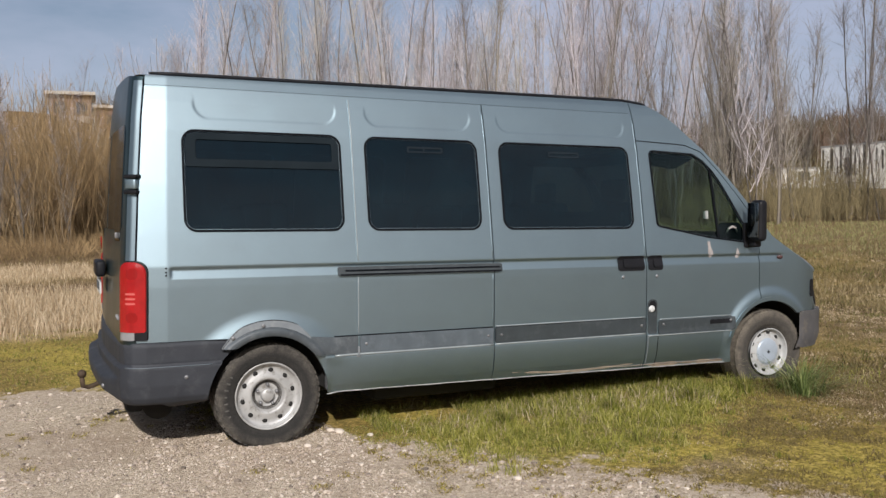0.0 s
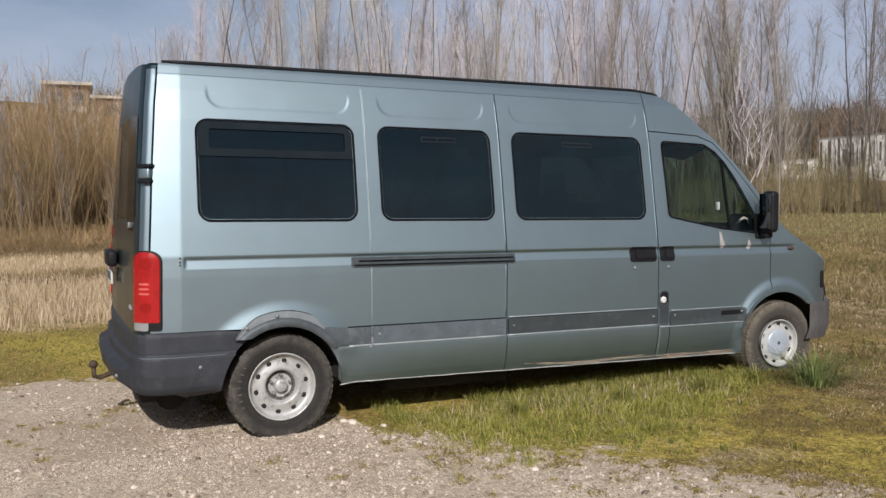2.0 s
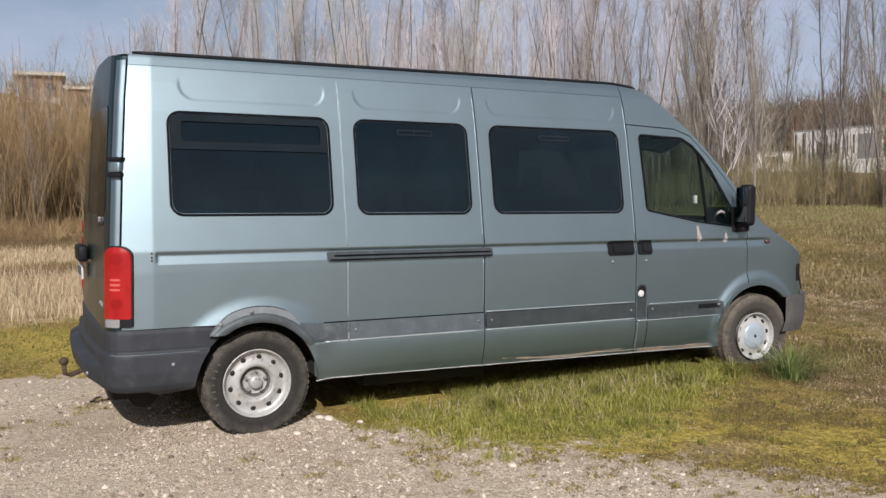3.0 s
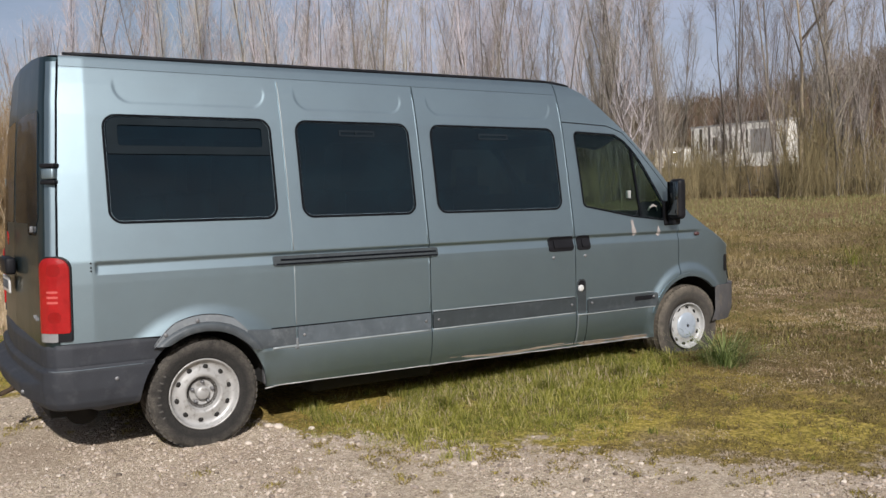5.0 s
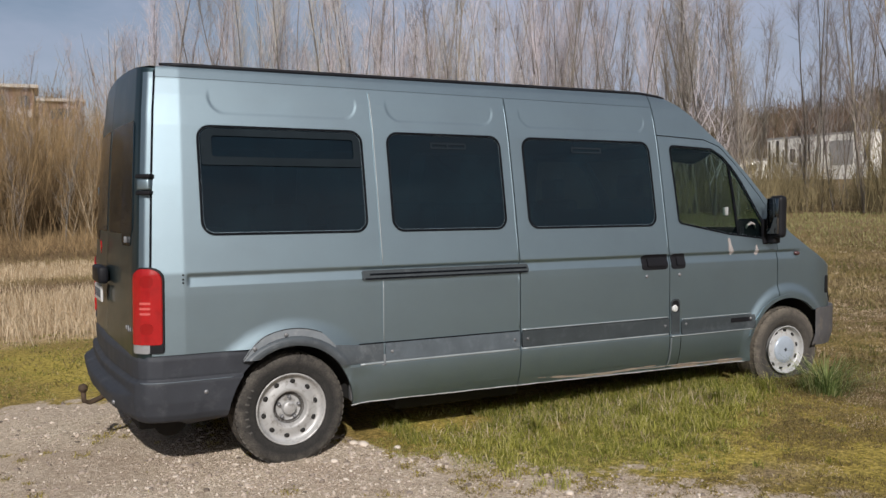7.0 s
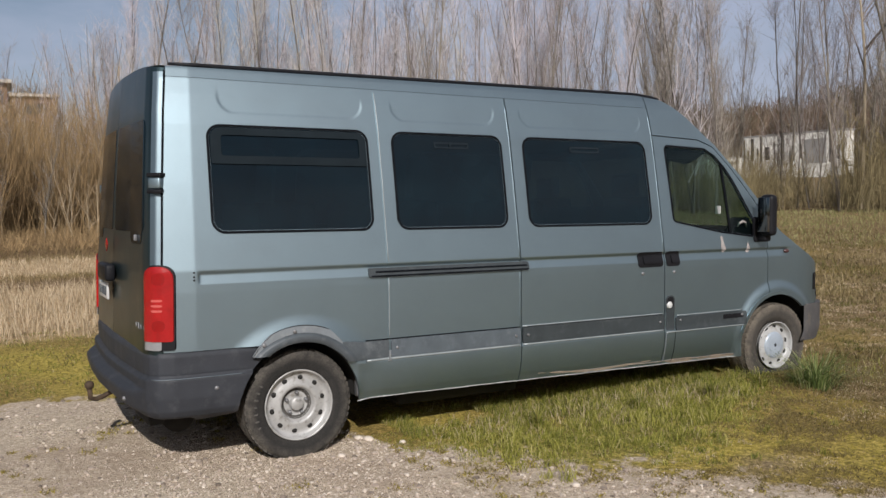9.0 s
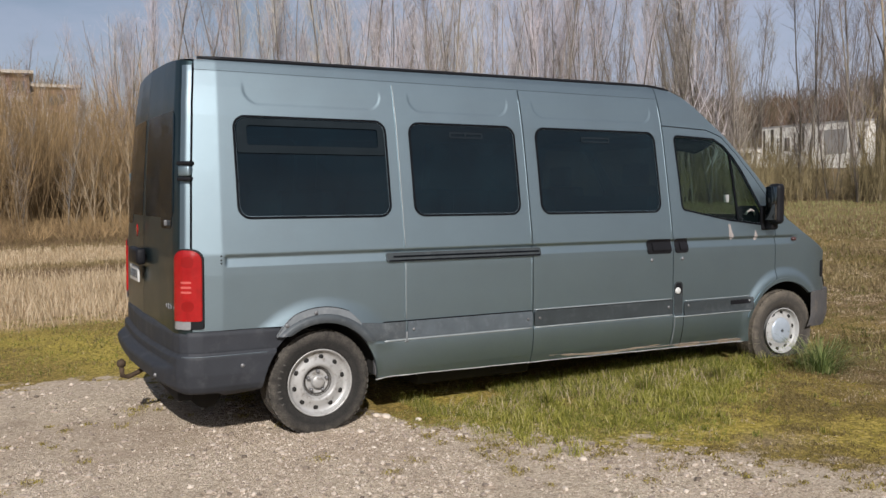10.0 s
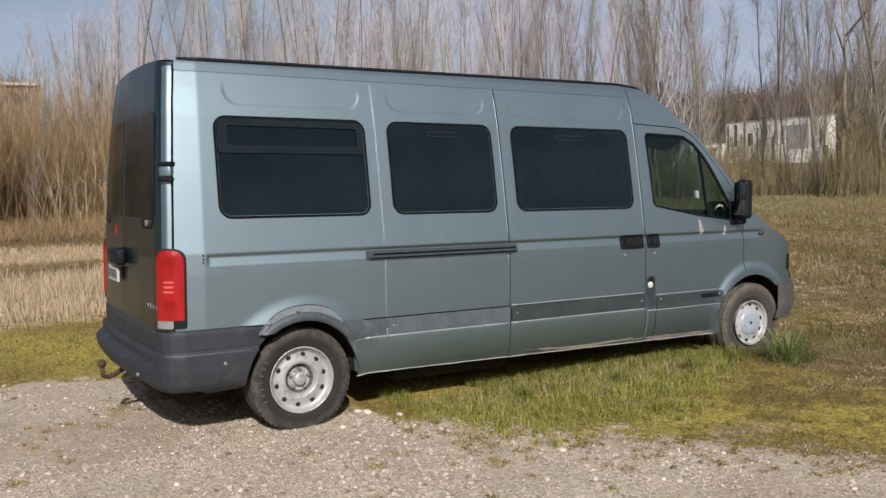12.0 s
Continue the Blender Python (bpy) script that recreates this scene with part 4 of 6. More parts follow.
# ---- wheels ----
def wheel(name, at, turn, mud, capped, flip=False):
    m = Matrix.Translation(at) @ Matrix.Rotation(radians(turn), 4, "Z")
    if flip:
        m = m @ Matrix.Rotation(math.pi, 4, "Z")
    w = part(name, lathe([(0.205, 0.22), (0.27, 0.232), (0.312, 0.222), (0.328, 0.19), (0.330, 0.115), (0.328, 0.045), (0.318, 0.012), (0.297, 0.0), (0.262, 0.002), (0.232, 0.005), (0.208, 0.016), (0.200, 0.028)] + ([(0.184, 0.034), (0.180, 0.042)] if capped else []), 64), MUDTYRE if mud else TYRE, van, "worn muddy tyre" if mud else "dusty worn tyre")
    w.matrix_local = m @ Matrix.Diagonal((1.05, 1, 1.05, 1)) if capped else m
    # tread blocks round the rim of the tyre
    bm = bmesh.new()
    for k in range(54):
        a = 2 * math.pi * k / 54
        for d in (0.035, 0.085, 0.14, 0.19):
            b = box(0.026, 0.040, 0.010, bevel=0, rot=Matrix.Rotation(a, 4, "Y") @ Matrix.Translation((0, d, 0.3265 if 0.05 < d < 0.18 else 0.3215)) @ Matrix.Rotation(radians(12 if int(d * 100) % 2 else -12), 4, "Z"))
            join(bm, b)
    t = part("tread", bm, MUDTYRE if mud else TYRE, w, smooth=False)
    rim = part("rim", lathe([(0.209, 0.20), (0.199, 0.10), (0.195, 0.030), (0.209, 0.012), (0.211, 0.006), (0.206, 0.002), (0.199, 0.010), (0.194, 0.034), (0.172, 0.046), (0.150, 0.040), (0.120, 0.028), (0.108, 0.027), (0.100, 0.034), (0.091, 0.066), (0.084, 0.072), (0.045, 0.072), (0.0, 0.072)], 60), WHITERIM if capped else RIM, w, "white steel rim" if capped else "dusty silver steel rim")
    if capped:
        rim.matrix_local = Matrix.Diagonal((0.875, 1, 0.875, 1))
    for k in range(10):
        a = 2 * math.pi * (k + 0.3) / 10
        size, out, deep = (0.0175, 0.166, 0.043) if capped else (0.0135, 0.158, 0.040)
        bm = lathe([(0, -0.0015), (size, -0.0015), (size + 0.001, 0.004)], 14)
        bmesh.ops.scale(bm, vec=(1.15, 1, 1), verts=bm.verts)
        bmesh.ops.rotate(bm, cent=(0, 0, 0), matrix=Matrix.Rotation(-a + math.pi / 2, 3, "Y"), verts=bm.verts)
        bmesh.ops.translate(bm, vec=(out * math.cos(a), deep, out * math.sin(a)), verts=bm.verts)
        part("rim_hole", bm, DARK, rim)
    if capped:
        cap = part("hub_cap", lathe([(0, 0.012), (0.055, 0.012), (0.088, 0.016), (0.103, 0.024), (0.107, 0.036)], 48), HUBCAP, w, "flat pale hub cap")
        bm = lathe([(0, 0.0085), (0.014, 0.0085), (0.017, 0.013)], 4)
        part("cap_mark", bm, PLASTIC, cap)
    else:
        # dark ring that holds the recess's shade as well as grime
        part("rim_groove", lathe([(0.074, 0.0705), (0.088, 0.0690), (0.0925, 0.0600)], 40), GROOVE, rim, "grimy groove round the hub with its shade painted in")
        for k in range(7):
            a = radians(150 + 9 * k)
            bm = box(0.010, 0.003, 0.024 if k % 3 else 0.017, (0, 0, 0), 0.001, 1)
            bmesh.ops.rotate(bm, cent=(0, 0, 0), matrix=Matrix.Rotation(-a + math.pi / 2, 3, "Y"), verts=bm.verts)
            bmesh.ops.translate(bm, vec=(0.266 * math.cos(a), 0.0005, 0.266 * math.sin(a)), verts=bm.verts)
            part("sidewall_mark", bm, SCUFF, w, "pale raised mark on the tyre wall")
        part("hub", lathe([(0, 0.036), (0.034, 0.036), (0.040, 0.042), (0.043, 0.072)], 32), RIM, w)
        for k in range(5):
            a = 2 * math.pi * (k + 0.2) / 5
            bm = lathe([(0, 0.048), (0.009, 0.048), (0.011, 0.054), (0.012, 0.072)], 6)
            bmesh.ops.translate(bm, vec=(0.063 * math.cos(a), 0, 0.063 * math.sin(a)), verts=bm.verts)
            part("wheel_bolt", bm, STEEL, w)
    return w


wheel("wheel", (-0.005, 0.045, 0.303), 0, False, False)
wheel("wheel", (4.108, 0.030, 0.308), -2, True, True)
wheel("wheel", (-0.005, WIDE - 0.045, 0.303), 0, False, False, True)
wheel("wheel", (4.108, WIDE - 0.055, 0.308), -2, True, True, True)

# arches' inner tubs, floor, axle
for cx, cz, r, nm in ((REAR_AXLE[0], REAR_AXLE[1], 0.40, "wheel_tub"), (FRONT_AXLE[0], FRONT_AXLE[1], 0.43, "wheel_tub")):
    for y0 in (0.03, WIDE - 0.36):
        bm = bmesh.new()
        ring = [(cx + r * math.cos(radians(a)), cz + r * math.sin(radians(a))) for a in range(2, 180, 11)]
        lo = [bm.verts.new((x, y0, z)) for x, z in ring]
        hi = [bm.verts.new((x, y0 + 0.33, z)) for x, z in ring]
        for k in range(len(ring) - 1):
            bm.faces.new((lo[k], lo[k + 1], hi[k + 1], hi[k]))
        bm.faces.new(hi if y0 < 1 else lo)
        part(nm, bm, DARK, van)
part("floor_pan", box(2.95, 1.86, 0.16, (1.97, 1.0, 0.40), 0.01), DARK, van)
part("boot_floor", box(0.42, 1.70, 0.16, (-0.62, 1.0, 0.44), 0.01), DARK, van)
part("engine_tray", box(0.9, 1.2, 0.10, (4.1, 1.0, 0.30), 0.01), DARK, van)
part("chassis_rail", box(4.6, 0.10, 0.14, (1.7, 0.45, 0.36), 0.01), DARK, van)
part("chassis_rail", box(4.6, 0.10, 0.14, (1.7, 1.55, 0.36), 0.01), DARK, van)
part("rear_axle", tube([(0, 0.2, 0.30), (0, 1.8, 0.30)], 0.05, 10), DARK, van)
# unseen low parts added to keep sky light off the ground under the van
part("spare_wheel", lathe([(0.0, 0.2), (0.3, 0.2), (0.325, 0.15), (0.325, 0.05), (0.3, 0.0), (0, 0)], 32), DARK, van).matrix_local = Matrix.Translation((-0.28, 1.0, 0.17)) @ Matrix.Rotation(radians(90), 4, "X")
part("tow_beam", box(0.09, 1.40, 0.12, (-0.77, 1.0, 0.285), 0.01), DARK, van)
part("silencer", tube([(-0.62, 0.42, 0.235), (-0.62, 1.45, 0.235)], 0.095, 16), DARK, van)
part("exhaust_pipe", tube([(-0.62, 0.45, 0.24), (-0.30, 0.40, 0.27), (0.9, 0.40, 0.27)], 0.03, 10), DARK, van)
part("fuel_tank", box(0.95, 0.62, 0.24, (1.25, 0.62, 0.27), 0.03), DARK, van)
part("jacking_bracket", box(0.05, 0.05, 0.10, (0.385, 0.06, 0.36), 0.01), STEEL, van)
tow = part("tow_bar", tube([(-0.80, 1.0, 0.36), (-0.95, 0.98, 0.290), (-1.00, 0.97, 0.275), (-1.035, 0.965, 0.285), (-1.04, 0.965, 0.345)], 0.016, 10), RUST, van, "rusty tow bar")
bm = bmesh.new()
bmesh.ops.create_uvsphere(bm, u_segments=16, v_segments=10, radius=0.029)
bmesh.ops.translate(bm, vec=(-1.04, 0.965, 0.367), verts=bm.verts)
part("tow_ball", bm, RUST, tow)

# door mirrors
for flip in (0, 1):
    f = (lambda y: WIDE - y) if flip else (lambda y: y)
    mir = part("door_mirror", box(0.088, 0.120, 0.325, (3.850, f(-0.088), 1.380), 0.042, 6, None), BLACK, van, "black door mirror")
    part("mirror_glass", box(0.006, 0.095, 0.27, (3.789, f(-0.092), 1.385), 0.002, rot=Matrix.Rotation(radians(-14 if flip else 14), 4, "Z")), surface("mirror_silver", (0.16, 0.165, 0.17), 0.05, metal=1.0, spread=0.02, bumped=0) if not flip else STEEL, mir)
    part("mirror_arm", box(0.075, 0.10, 0.09, (3.86, f(-0.03), 1.215), 0.02), BLACK, mir)
    part("mirror_base", box(0.12, 0.04, 0.20, (3.855, f(0.015), 1.265), 0.015), BLACK, mir)

# cab: seats, dashboard, wheel
def cab_seat(y0):
    s = part("seat_cushion", box(0.50, 0.50, 0.16, (3.10, y0, 0.92), 0.05, 3), SEATCLOTH, van, "dark cloth cab seat")
    part("seat_back", box(0.14, 0.48, 0.62, (2.90, y0, 1.22), 0.05, 3, None), SEATCLOTH, s)
    part("headrest", box(0.09, 0.26, 0.18, (2.87, y0, 1.62), 0.04, 3), SEATCLOTH, s)
    part("seat_base", box(0.42, 0.42, 0.40, (3.10, y0, 0.66), 0.02), DARK, s)


cab_seat(0.48)
cab_seat(1.50)
part("dashboard", box(0.45, 1.75, 0.42, (3.98, 1.0, 0.95), 0.08, 3), LINING, van)
bm = bmesh.new()
ringpts = [(0.20 * math.cos(2 * math.pi * k / 28), 0.20 * math.sin(2 * math.pi * k / 28), 0) for k in range(29)]
bm = tube(ringpts, 0.015, 8, False)
for a in (90, 210, 330):
    join(bm, tube([(0, 0, -0.02), (0.19 * math.cos(radians(a)), 0.19 * math.sin(radians(a)), 0)], 0.014, 6))
sw = part("steering_wheel", bm, BLACK, van)
sw.matrix_local = Matrix.Translation((3.62, 1.48, 1.17)) @ Matrix.Rotation(radians(-62), 4, "Y")
inner = part("door_trim", sheet(lambda u, v: (u, side(u, v) + 0.040, v), lambda u, v: np.maximum(door_glass(u, v, -0.004), v - 1.265 - 0.10 * step_up(u, 3.52, 3.62)), 2.9, 3.97, 1.15, 1.45, 0.015), BLACK, van, "black inner trim of the front door")
# pale arc added for an unidentified shape behind the glass
part("grab_handle", tube([(3.655, 0.050, 1.290), (3.668, 0.042, 1.318), (3.700, 0.040, 1.332), (3.735, 0.042, 1.322), (3.760, 0.050, 1.285)], [0.006, 0.010, 0.012, 0.010, 0.006], 8), PRIMER, inner)
part("headliner", box(0.62, 1.5, 0.05, (3.12, 1.0, 1.90), 0.02), LINING, van)
# dark strip that paints a reflection along the top of the glass
part("sun_strip", sheet(lambda u, v: (u, side(u, v) + 0.009, v), lambda u, v: np.maximum(door_glass(u, v, -0.016), 1.775 - v + 0.02 * np.sin(u * 9) + 0.5 * np.clip(u - 3.15, 0, 1)), 2.9, 3.97, 1.70, 1.96, 0.02), TINT, van, "dark strip standing in for a reflection along the top of the glass")
part("bulkhead", box(0.03, 1.70, 1.0, (2.72, 1.0, 0.95), 0.005), LINING, van)
for k in range(3):
    for y0 in (0.55, 1.45):
        b = part("bench_back", box(0.12, 0.80, 0.70, (0.10 + 0.85 * k, y0, 1.15), 0.05, 3), SEATCLOTH, van)
        part("bench_cushion", box(0.45, 0.80, 0.14, (0.36 + 0.85 * k, y0, 0.86), 0.04, 3), SEATCLOTH, b)
part("window_tag", box(0.004, 0.05, 0.06, (3.440, 0.052, 1.425), 0.001), WHITEPL, van, "white paper tag inside the door glass")


# ---- the ground ----
rng = np.random.default_rng(7)


def fbm(x, y, scale, seed=0, octaves=4):
    """Smooth value noise on arrays."""
    total, amp, norm = 0.0, 1.0, 0.0
    for o in range(octaves):
        xs, ys = x * scale * 2 ** o + 17.3 * seed + 31 * o, y * scale * 2 ** o + 9.1 * seed + 57 * o
        xi, yi = np.floor(xs), np.floor(ys)
        fx, fy = xs - xi, ys - yi
        fx, fy = fx * fx * (3 - 2 * fx), fy * fy * (3 - 2 * fy)

        def h(a, b):
            v = np.sin(a * 127.1 + b * 311.7 + seed * 74.7) * 43758.5453
            return v - np.floor(v)
        total = total + amp * ((h(xi, yi) * (1 - fx) + h(xi + 1, yi) * fx) * (1 - fy) + (h(xi, yi + 1) * (1 - fx) + h(xi + 1, yi + 1) * fx) * fy)
        norm += amp
        amp *= 0.5
    return total / norm


def gravel_edge(x, y):
    """Metres in from the edge of the gravel; below 0 on the grass."""
    line = np.interp(x, [-40, -3, -0.6, 0.10, 0.40, 0.55, 0.82, 1.05, 1.40, 1.75, 1.95, 2.4, 4.0, 9.0, 40], [4.5, 3.0, 2.2, 1.6, 0.40, -0.32, -0.52, -0.72, -0.98, -1.40, -1.75, -2.45, -3.4, -4.5, -9])
    d = line - y + 1.0 * (fbm(x, y, 0.8, 3) - 0.5) + 0.6 * (fbm(x, y, 3.5, 4) - 0.5)
    return d


def gravel_amount(x, y):
    """1 on the gravel, 0 on the grass."""
    return np.clip(gravel_edge(x, y) / 1.2 + 0.5, 0, 1)


def moss_amount(x, y):
    """Yellow moss that borders the gravel."""
    d = gravel_edge(x, y)
    wide = 0.75 + 1.1 * step_up(-x, -0.2, 1.5)
    return (np.exp(-((d + wide) / wide) ** 2) * np.clip((fbm(x, y, 0.7, 41) - 0.25 - 0.12 * step_up(-x, 0, 1.5)) * 3.5, 0, 1)) * (1 - (1 - step_up(x, 0.55, 1.1)) * step_up(y, -0.75, -0.35) * (x > -0.2) * (y < 1.0))


def ground_z(x, y):
    far = np.hypot(x + 1.5, y + 4.9)
    z = np.interp(far, [0, 14, 20, 28, 35, 45, 70, 150, 4000], [0, 0, 0.08, 0.24, 0.62, 0.75, 1.2, 3.6, 3.6])
    # a low bank behind the trees, and wooded hills far off
    ahead = np.arctan2(x + 1.5, y + 4.9)
    z = z + 11.5 * step_up(far, 70, 118) * np.exp(-((ahead + 0.02) / 0.20) ** 2)
    z = z + 15 * step_up(far, 162, 235) * np.exp(-((ahead - 1.20) / 0.22) ** 2)
    z = z + 11 * step_up(far, 150, 260) * (0.4 + 0.6 * fbm(x, y, 0.01, 9)) * (np.abs(ahead) < 3.2)
    near = np.clip(1 - far / 40, 0, 1)
    g = gravel_amount(x, y)
    z = z + near * (1 - g) * 0.05 * (fbm(x, y, 1.1, 1) - 0.42) + near * 0.014 * (fbm(x, y, 5.0, 2) - 0.5)
    z = z + 0.015 * (1 - g) * np.exp(-((y + 0.35) / 0.5) ** 2) * step_up(x, 0.6, 1.6) * (1 - step_up(x, 5.2, 6.5))
    return z


def axis(lo, hi, fine, far):
    a = list(np.arange(lo, hi, fine))
    stepv = fine
    up, down = [hi], [lo]
    while up[-1] < far:
        stepv *= 1.16
        up.append(up[-1] + stepv)
        down.append(down[-1] - stepv)
    return np.array(sorted(set(np.round(down + a + up, 4))))


gx, gy = axis(-4.0, 7.0, 0.05, 1800), axis(-4.2, 6.5, 0.05, 1800)
GX, GY = np.meshgrid(gx, gy, indexing="ij")
GZ = ground_z(GX, GY)
nx, ny = GX.shape
idx = np.arange(nx * ny).reshape(nx, ny)
quads = np.stack([idx[:-1, :-1], idx[1:, :-1], idx[1:, 1:], idx[:-1, 1:]], -1).reshape(-1, 4)
me = bpy.data.meshes.new("ground")
me.from_pydata(np.stack([GX, GY, GZ], -1).reshape(-1, 3).tolist(), [], quads.tolist())
me.polygons.foreach_set("use_smooth", [True] * len(me.polygons))


def straw_amount(x, y):
    f = y + 0.05 * x
    f = f + 2.2 * (fbm(x, y, 0.4, 5) - 0.5)
    tall = step_up(f, 5.4, 6.4) * (1 - step_up(f, 10.4, 11.4))
    strip_on = step_up(f, 13.8, 14.8) * (1 - step_up(f, 18, 20)) * 0.75
    return np.maximum(tall, strip_on) * (1 - step_up(x, 2.5, 8))


def fresh(x, y):
    """1 where the grass beside the van is still green, 0 out on the dry field."""
    return 1 - step_up(x - 1.3 * y + 0.9 * (fbm(x, y, 1.2, 91) - 0.5) + 0.5 * (fbm(x, y, 5.0, 92) - 0.5), 3.0, 4.6)


def thatch_amount(x, y):
    near = np.clip((fbm(x, y, 0.45, 6) - 0.30) * 5, 0, 1) * (1 - fresh(x, y))
    field = step_up(x, 5.0, 7.5) * np.clip((fbm(x, y, 0.22, 8) - 0.25) * 4, 0.35, 1)
    back = step_up(y + 0.05 * x, 13.0, 16.0) * np.clip((fbm(x, y, 0.12, 12) - 0.25) * 4, 0.55, 1)
    return np.maximum(np.maximum(near, field), back)


def green_amount(x, y):
    """Fresh grass along the van and in patches before it."""
    strip_on = np.exp(-((y + 0.55) / 0.62) ** 2) * step_up(x, 0.55, 1.2) * fresh(x, y)
    return np.clip(strip_on * 1.2 * (0.2 + 1.3 * fbm(x, y, 1.4, 51)) - 0.12, 0, 0.8)


def brown_amount(x, y):
    """Dark dead turf: bands across the field behind the van."""
    f = y + 0.05 * x + 2.0 * (fbm(x, y, 0.25, 52) - 0.5)
    bands = step_up(f, 10.6, 11.4) * (1 - step_up(f, 13.6, 14.6)) + step_up(f, 18.5, 20.5)
    return np.clip(bands, 0, 1) * (1 - 0.7 * step_up(x, 4, 14))


def bare_amount(x, y):
    return np.clip(1.1 * np.exp(-((x - 2.15) / 0.28) ** 2 - ((y + 1.55) / 0.20) ** 2) * (0.4 + 1.2 * fbm(x, y, 5, 53)) - 0.22, 0, 1)


zone_b = me.color_attributes.new("zone_b", "FLOAT_COLOR", "POINT")
cols = np.stack([green_amount(GX, GY), brown_amount(GX, GY), bare_amount(GX, GY), GX * 0 + 1], -1).reshape(-1)
zone_b.data.foreach_set("color", cols.astype(np.float32))
zone = me.color_attributes.new("zone", "FLOAT_COLOR", "POINT")
cols = np.stack([gravel_amount(GX, GY), straw_amount(GX, GY), thatch_amount(GX, GY), moss_amount(GX, GY)], -1).reshape(-1)
zone.data.foreach_set("color", cols.astype(np.float32))

m, nt, b = nodes_of("gravel_and_turf")
co = nt.nodes.new("ShaderNodeTexCoord").outputs["Object"]
at = nt.nodes.new("ShaderNodeAttribute")
at.attribute_name = "zone"
sp = nt.nodes.new("ShaderNodeSeparateColor")
nt.links.new(at.outputs["Color"], sp.inputs[0])
n1, n2, n3, n4 = noise_tex(nt, co, 0.9, 6), noise_tex(nt, co, 7, 6), noise_tex(nt, co, 38, 5, 0.7), noise_tex(nt, co, 150, 3, 0.7)
n5, n6 = noise_tex(nt, co, 19, 6, 0.75), noise_tex(nt, co, 2.6, 7, 0.65)
vor2 = add(nt, "ShaderNodeTexVoronoi", Scale=24.0)
nt.links.new(co, vor2.inputs["Vector"])
vor = add(nt, "ShaderNodeTexVoronoi", Scale=42.0)
nt.links.new(co, vor.inputs["Vector"])
stones = mixed(nt, 0.55, ramp(nt, n3, [(0.30, (0.23, 0.185, 0.14)), (0.52, (0.45, 0.375, 0.295)), (0.72, (0.66, 0.58, 0.48))]), ramp(nt, vor.outputs["Color"], [(0.1, (0.25, 0.205, 0.16)), (0.9, (0.62, 0.54, 0.445))]))
stones = mixed(nt, 0.58, stones, ramp(nt, n5, [(0.38, (0.13, 0.10, 0.075)), (0.49, (0.48, 0.40, 0.325)), (0.60, (0.86, 0.78, 0.68))]))
stones = mixed(nt, 0.28, stones, ramp(nt, vor2.outputs["Color"], [(0.15, (0.20, 0.16, 0.125)), (0.9, (0.74, 0.66, 0.56))]))
vor3 = add(nt, "ShaderNodeTexVoronoi", Scale=105.0)
nt.links.new(co, vor3.inputs["Vector"])
stones = mixed(nt, 0.45, stones, ramp(nt, vor3.outputs["Color"], [(0.1, (0.16, 0.12, 0.095)), (0.5, (0.47, 0.385, 0.315)), (0.9, (0.90, 0.81, 0.71))]))
stones = mixed(nt, 1.0, stones, (1.04, 1.0, 0.90), "MULTIPLY")
stones = mixed(nt, ramp(nt, n6, [(0.56, (0, 0, 0)), (0.66, (0.6, 0.6, 0.6))]), stones, ramp(nt, n3, [(0.3, (0.20, 0.145, 0.10)), (0.7, (0.42, 0.33, 0.24))]))
stones = mixed(nt, ramp(nt, n1, [(0.42, (0, 0, 0)), (0.62, (0.7, 0.7, 0.7))]), stones, ramp(nt, n3, [(0.3, (0.25, 0.185, 0.13)), (0.7, (0.50, 0.39, 0.295))]))
turf = ramp(nt, n2, [(0.28, (0.14, 0.115, 0.033)), (0.5, (0.25, 0.195, 0.055)), (0.75, (0.36, 0.27, 0.10))])
turf = mixed(nt, ramp(nt, n1, [(0.40, (0, 0, 0)), (0.65, (1, 1, 1))]), turf, ramp(nt, n3, [(0.3, (0.18, 0.155, 0.042)), (0.7, (0.31, 0.235, 0.075))]))
dead = ramp(nt, n3, [(0.3, (0.095, 0.070, 0.036)), (0.7, (0.20, 0.148, 0.080))])
straw = ramp(nt, n3, [(0.3, (0.34, 0.26, 0.15)), (0.7, (0.58, 0.47, 0.30))])
turf = mixed(nt, 0.35, turf, ramp(nt, n5, [(0.36, (0.105, 0.085, 0.024)), (0.5, (0.23, 0.18, 0.058)), (0.64, (0.40, 0.305, 0.12))]))
dead = mixed(nt, ramp(nt, n6, [(0.50, (0, 0, 0)), (0.62, (0.75, 0.75, 0.75))]), dead, ramp(nt, n3, [(0.3, (0.23, 0.172, 0.098)), (0.7, (0.42, 0.325, 0.200))]))
dead = mixed(nt, ramp(nt, n1, [(0.46, (0, 0, 0)), (0.60, (0.6, 0.6, 0.6))]), dead, ramp(nt, n3, [(0.3, (0.12, 0.112, 0.035)), (0.7, (0.25, 0.215, 0.075))]))
dead = mixed(nt, 0.4, dead, ramp(nt, n5, [(0.36, (0.08, 0.062, 0.028)), (0.5, (0.18, 0.138, 0.066)), (0.64, (0.33, 0.25, 0.145))]))
turf = mixed(nt, sp.outputs[2], turf, dead)
turf = mixed(nt, at.outputs["Alpha"], turf, ramp(nt, n5, [(0.34, (0.215, 0.185, 0.045)), (0.5, (0.335, 0.285, 0.060)), (0.66, (0.44, 0.375, 0.11))]))
at_b = nt.nodes.new("ShaderNodeAttribute")
at_b.attribute_name = "zone_b"
sq = nt.nodes.new("ShaderNodeSeparateColor")
nt.links.new(at_b.outputs["Color"], sq.inputs[0])
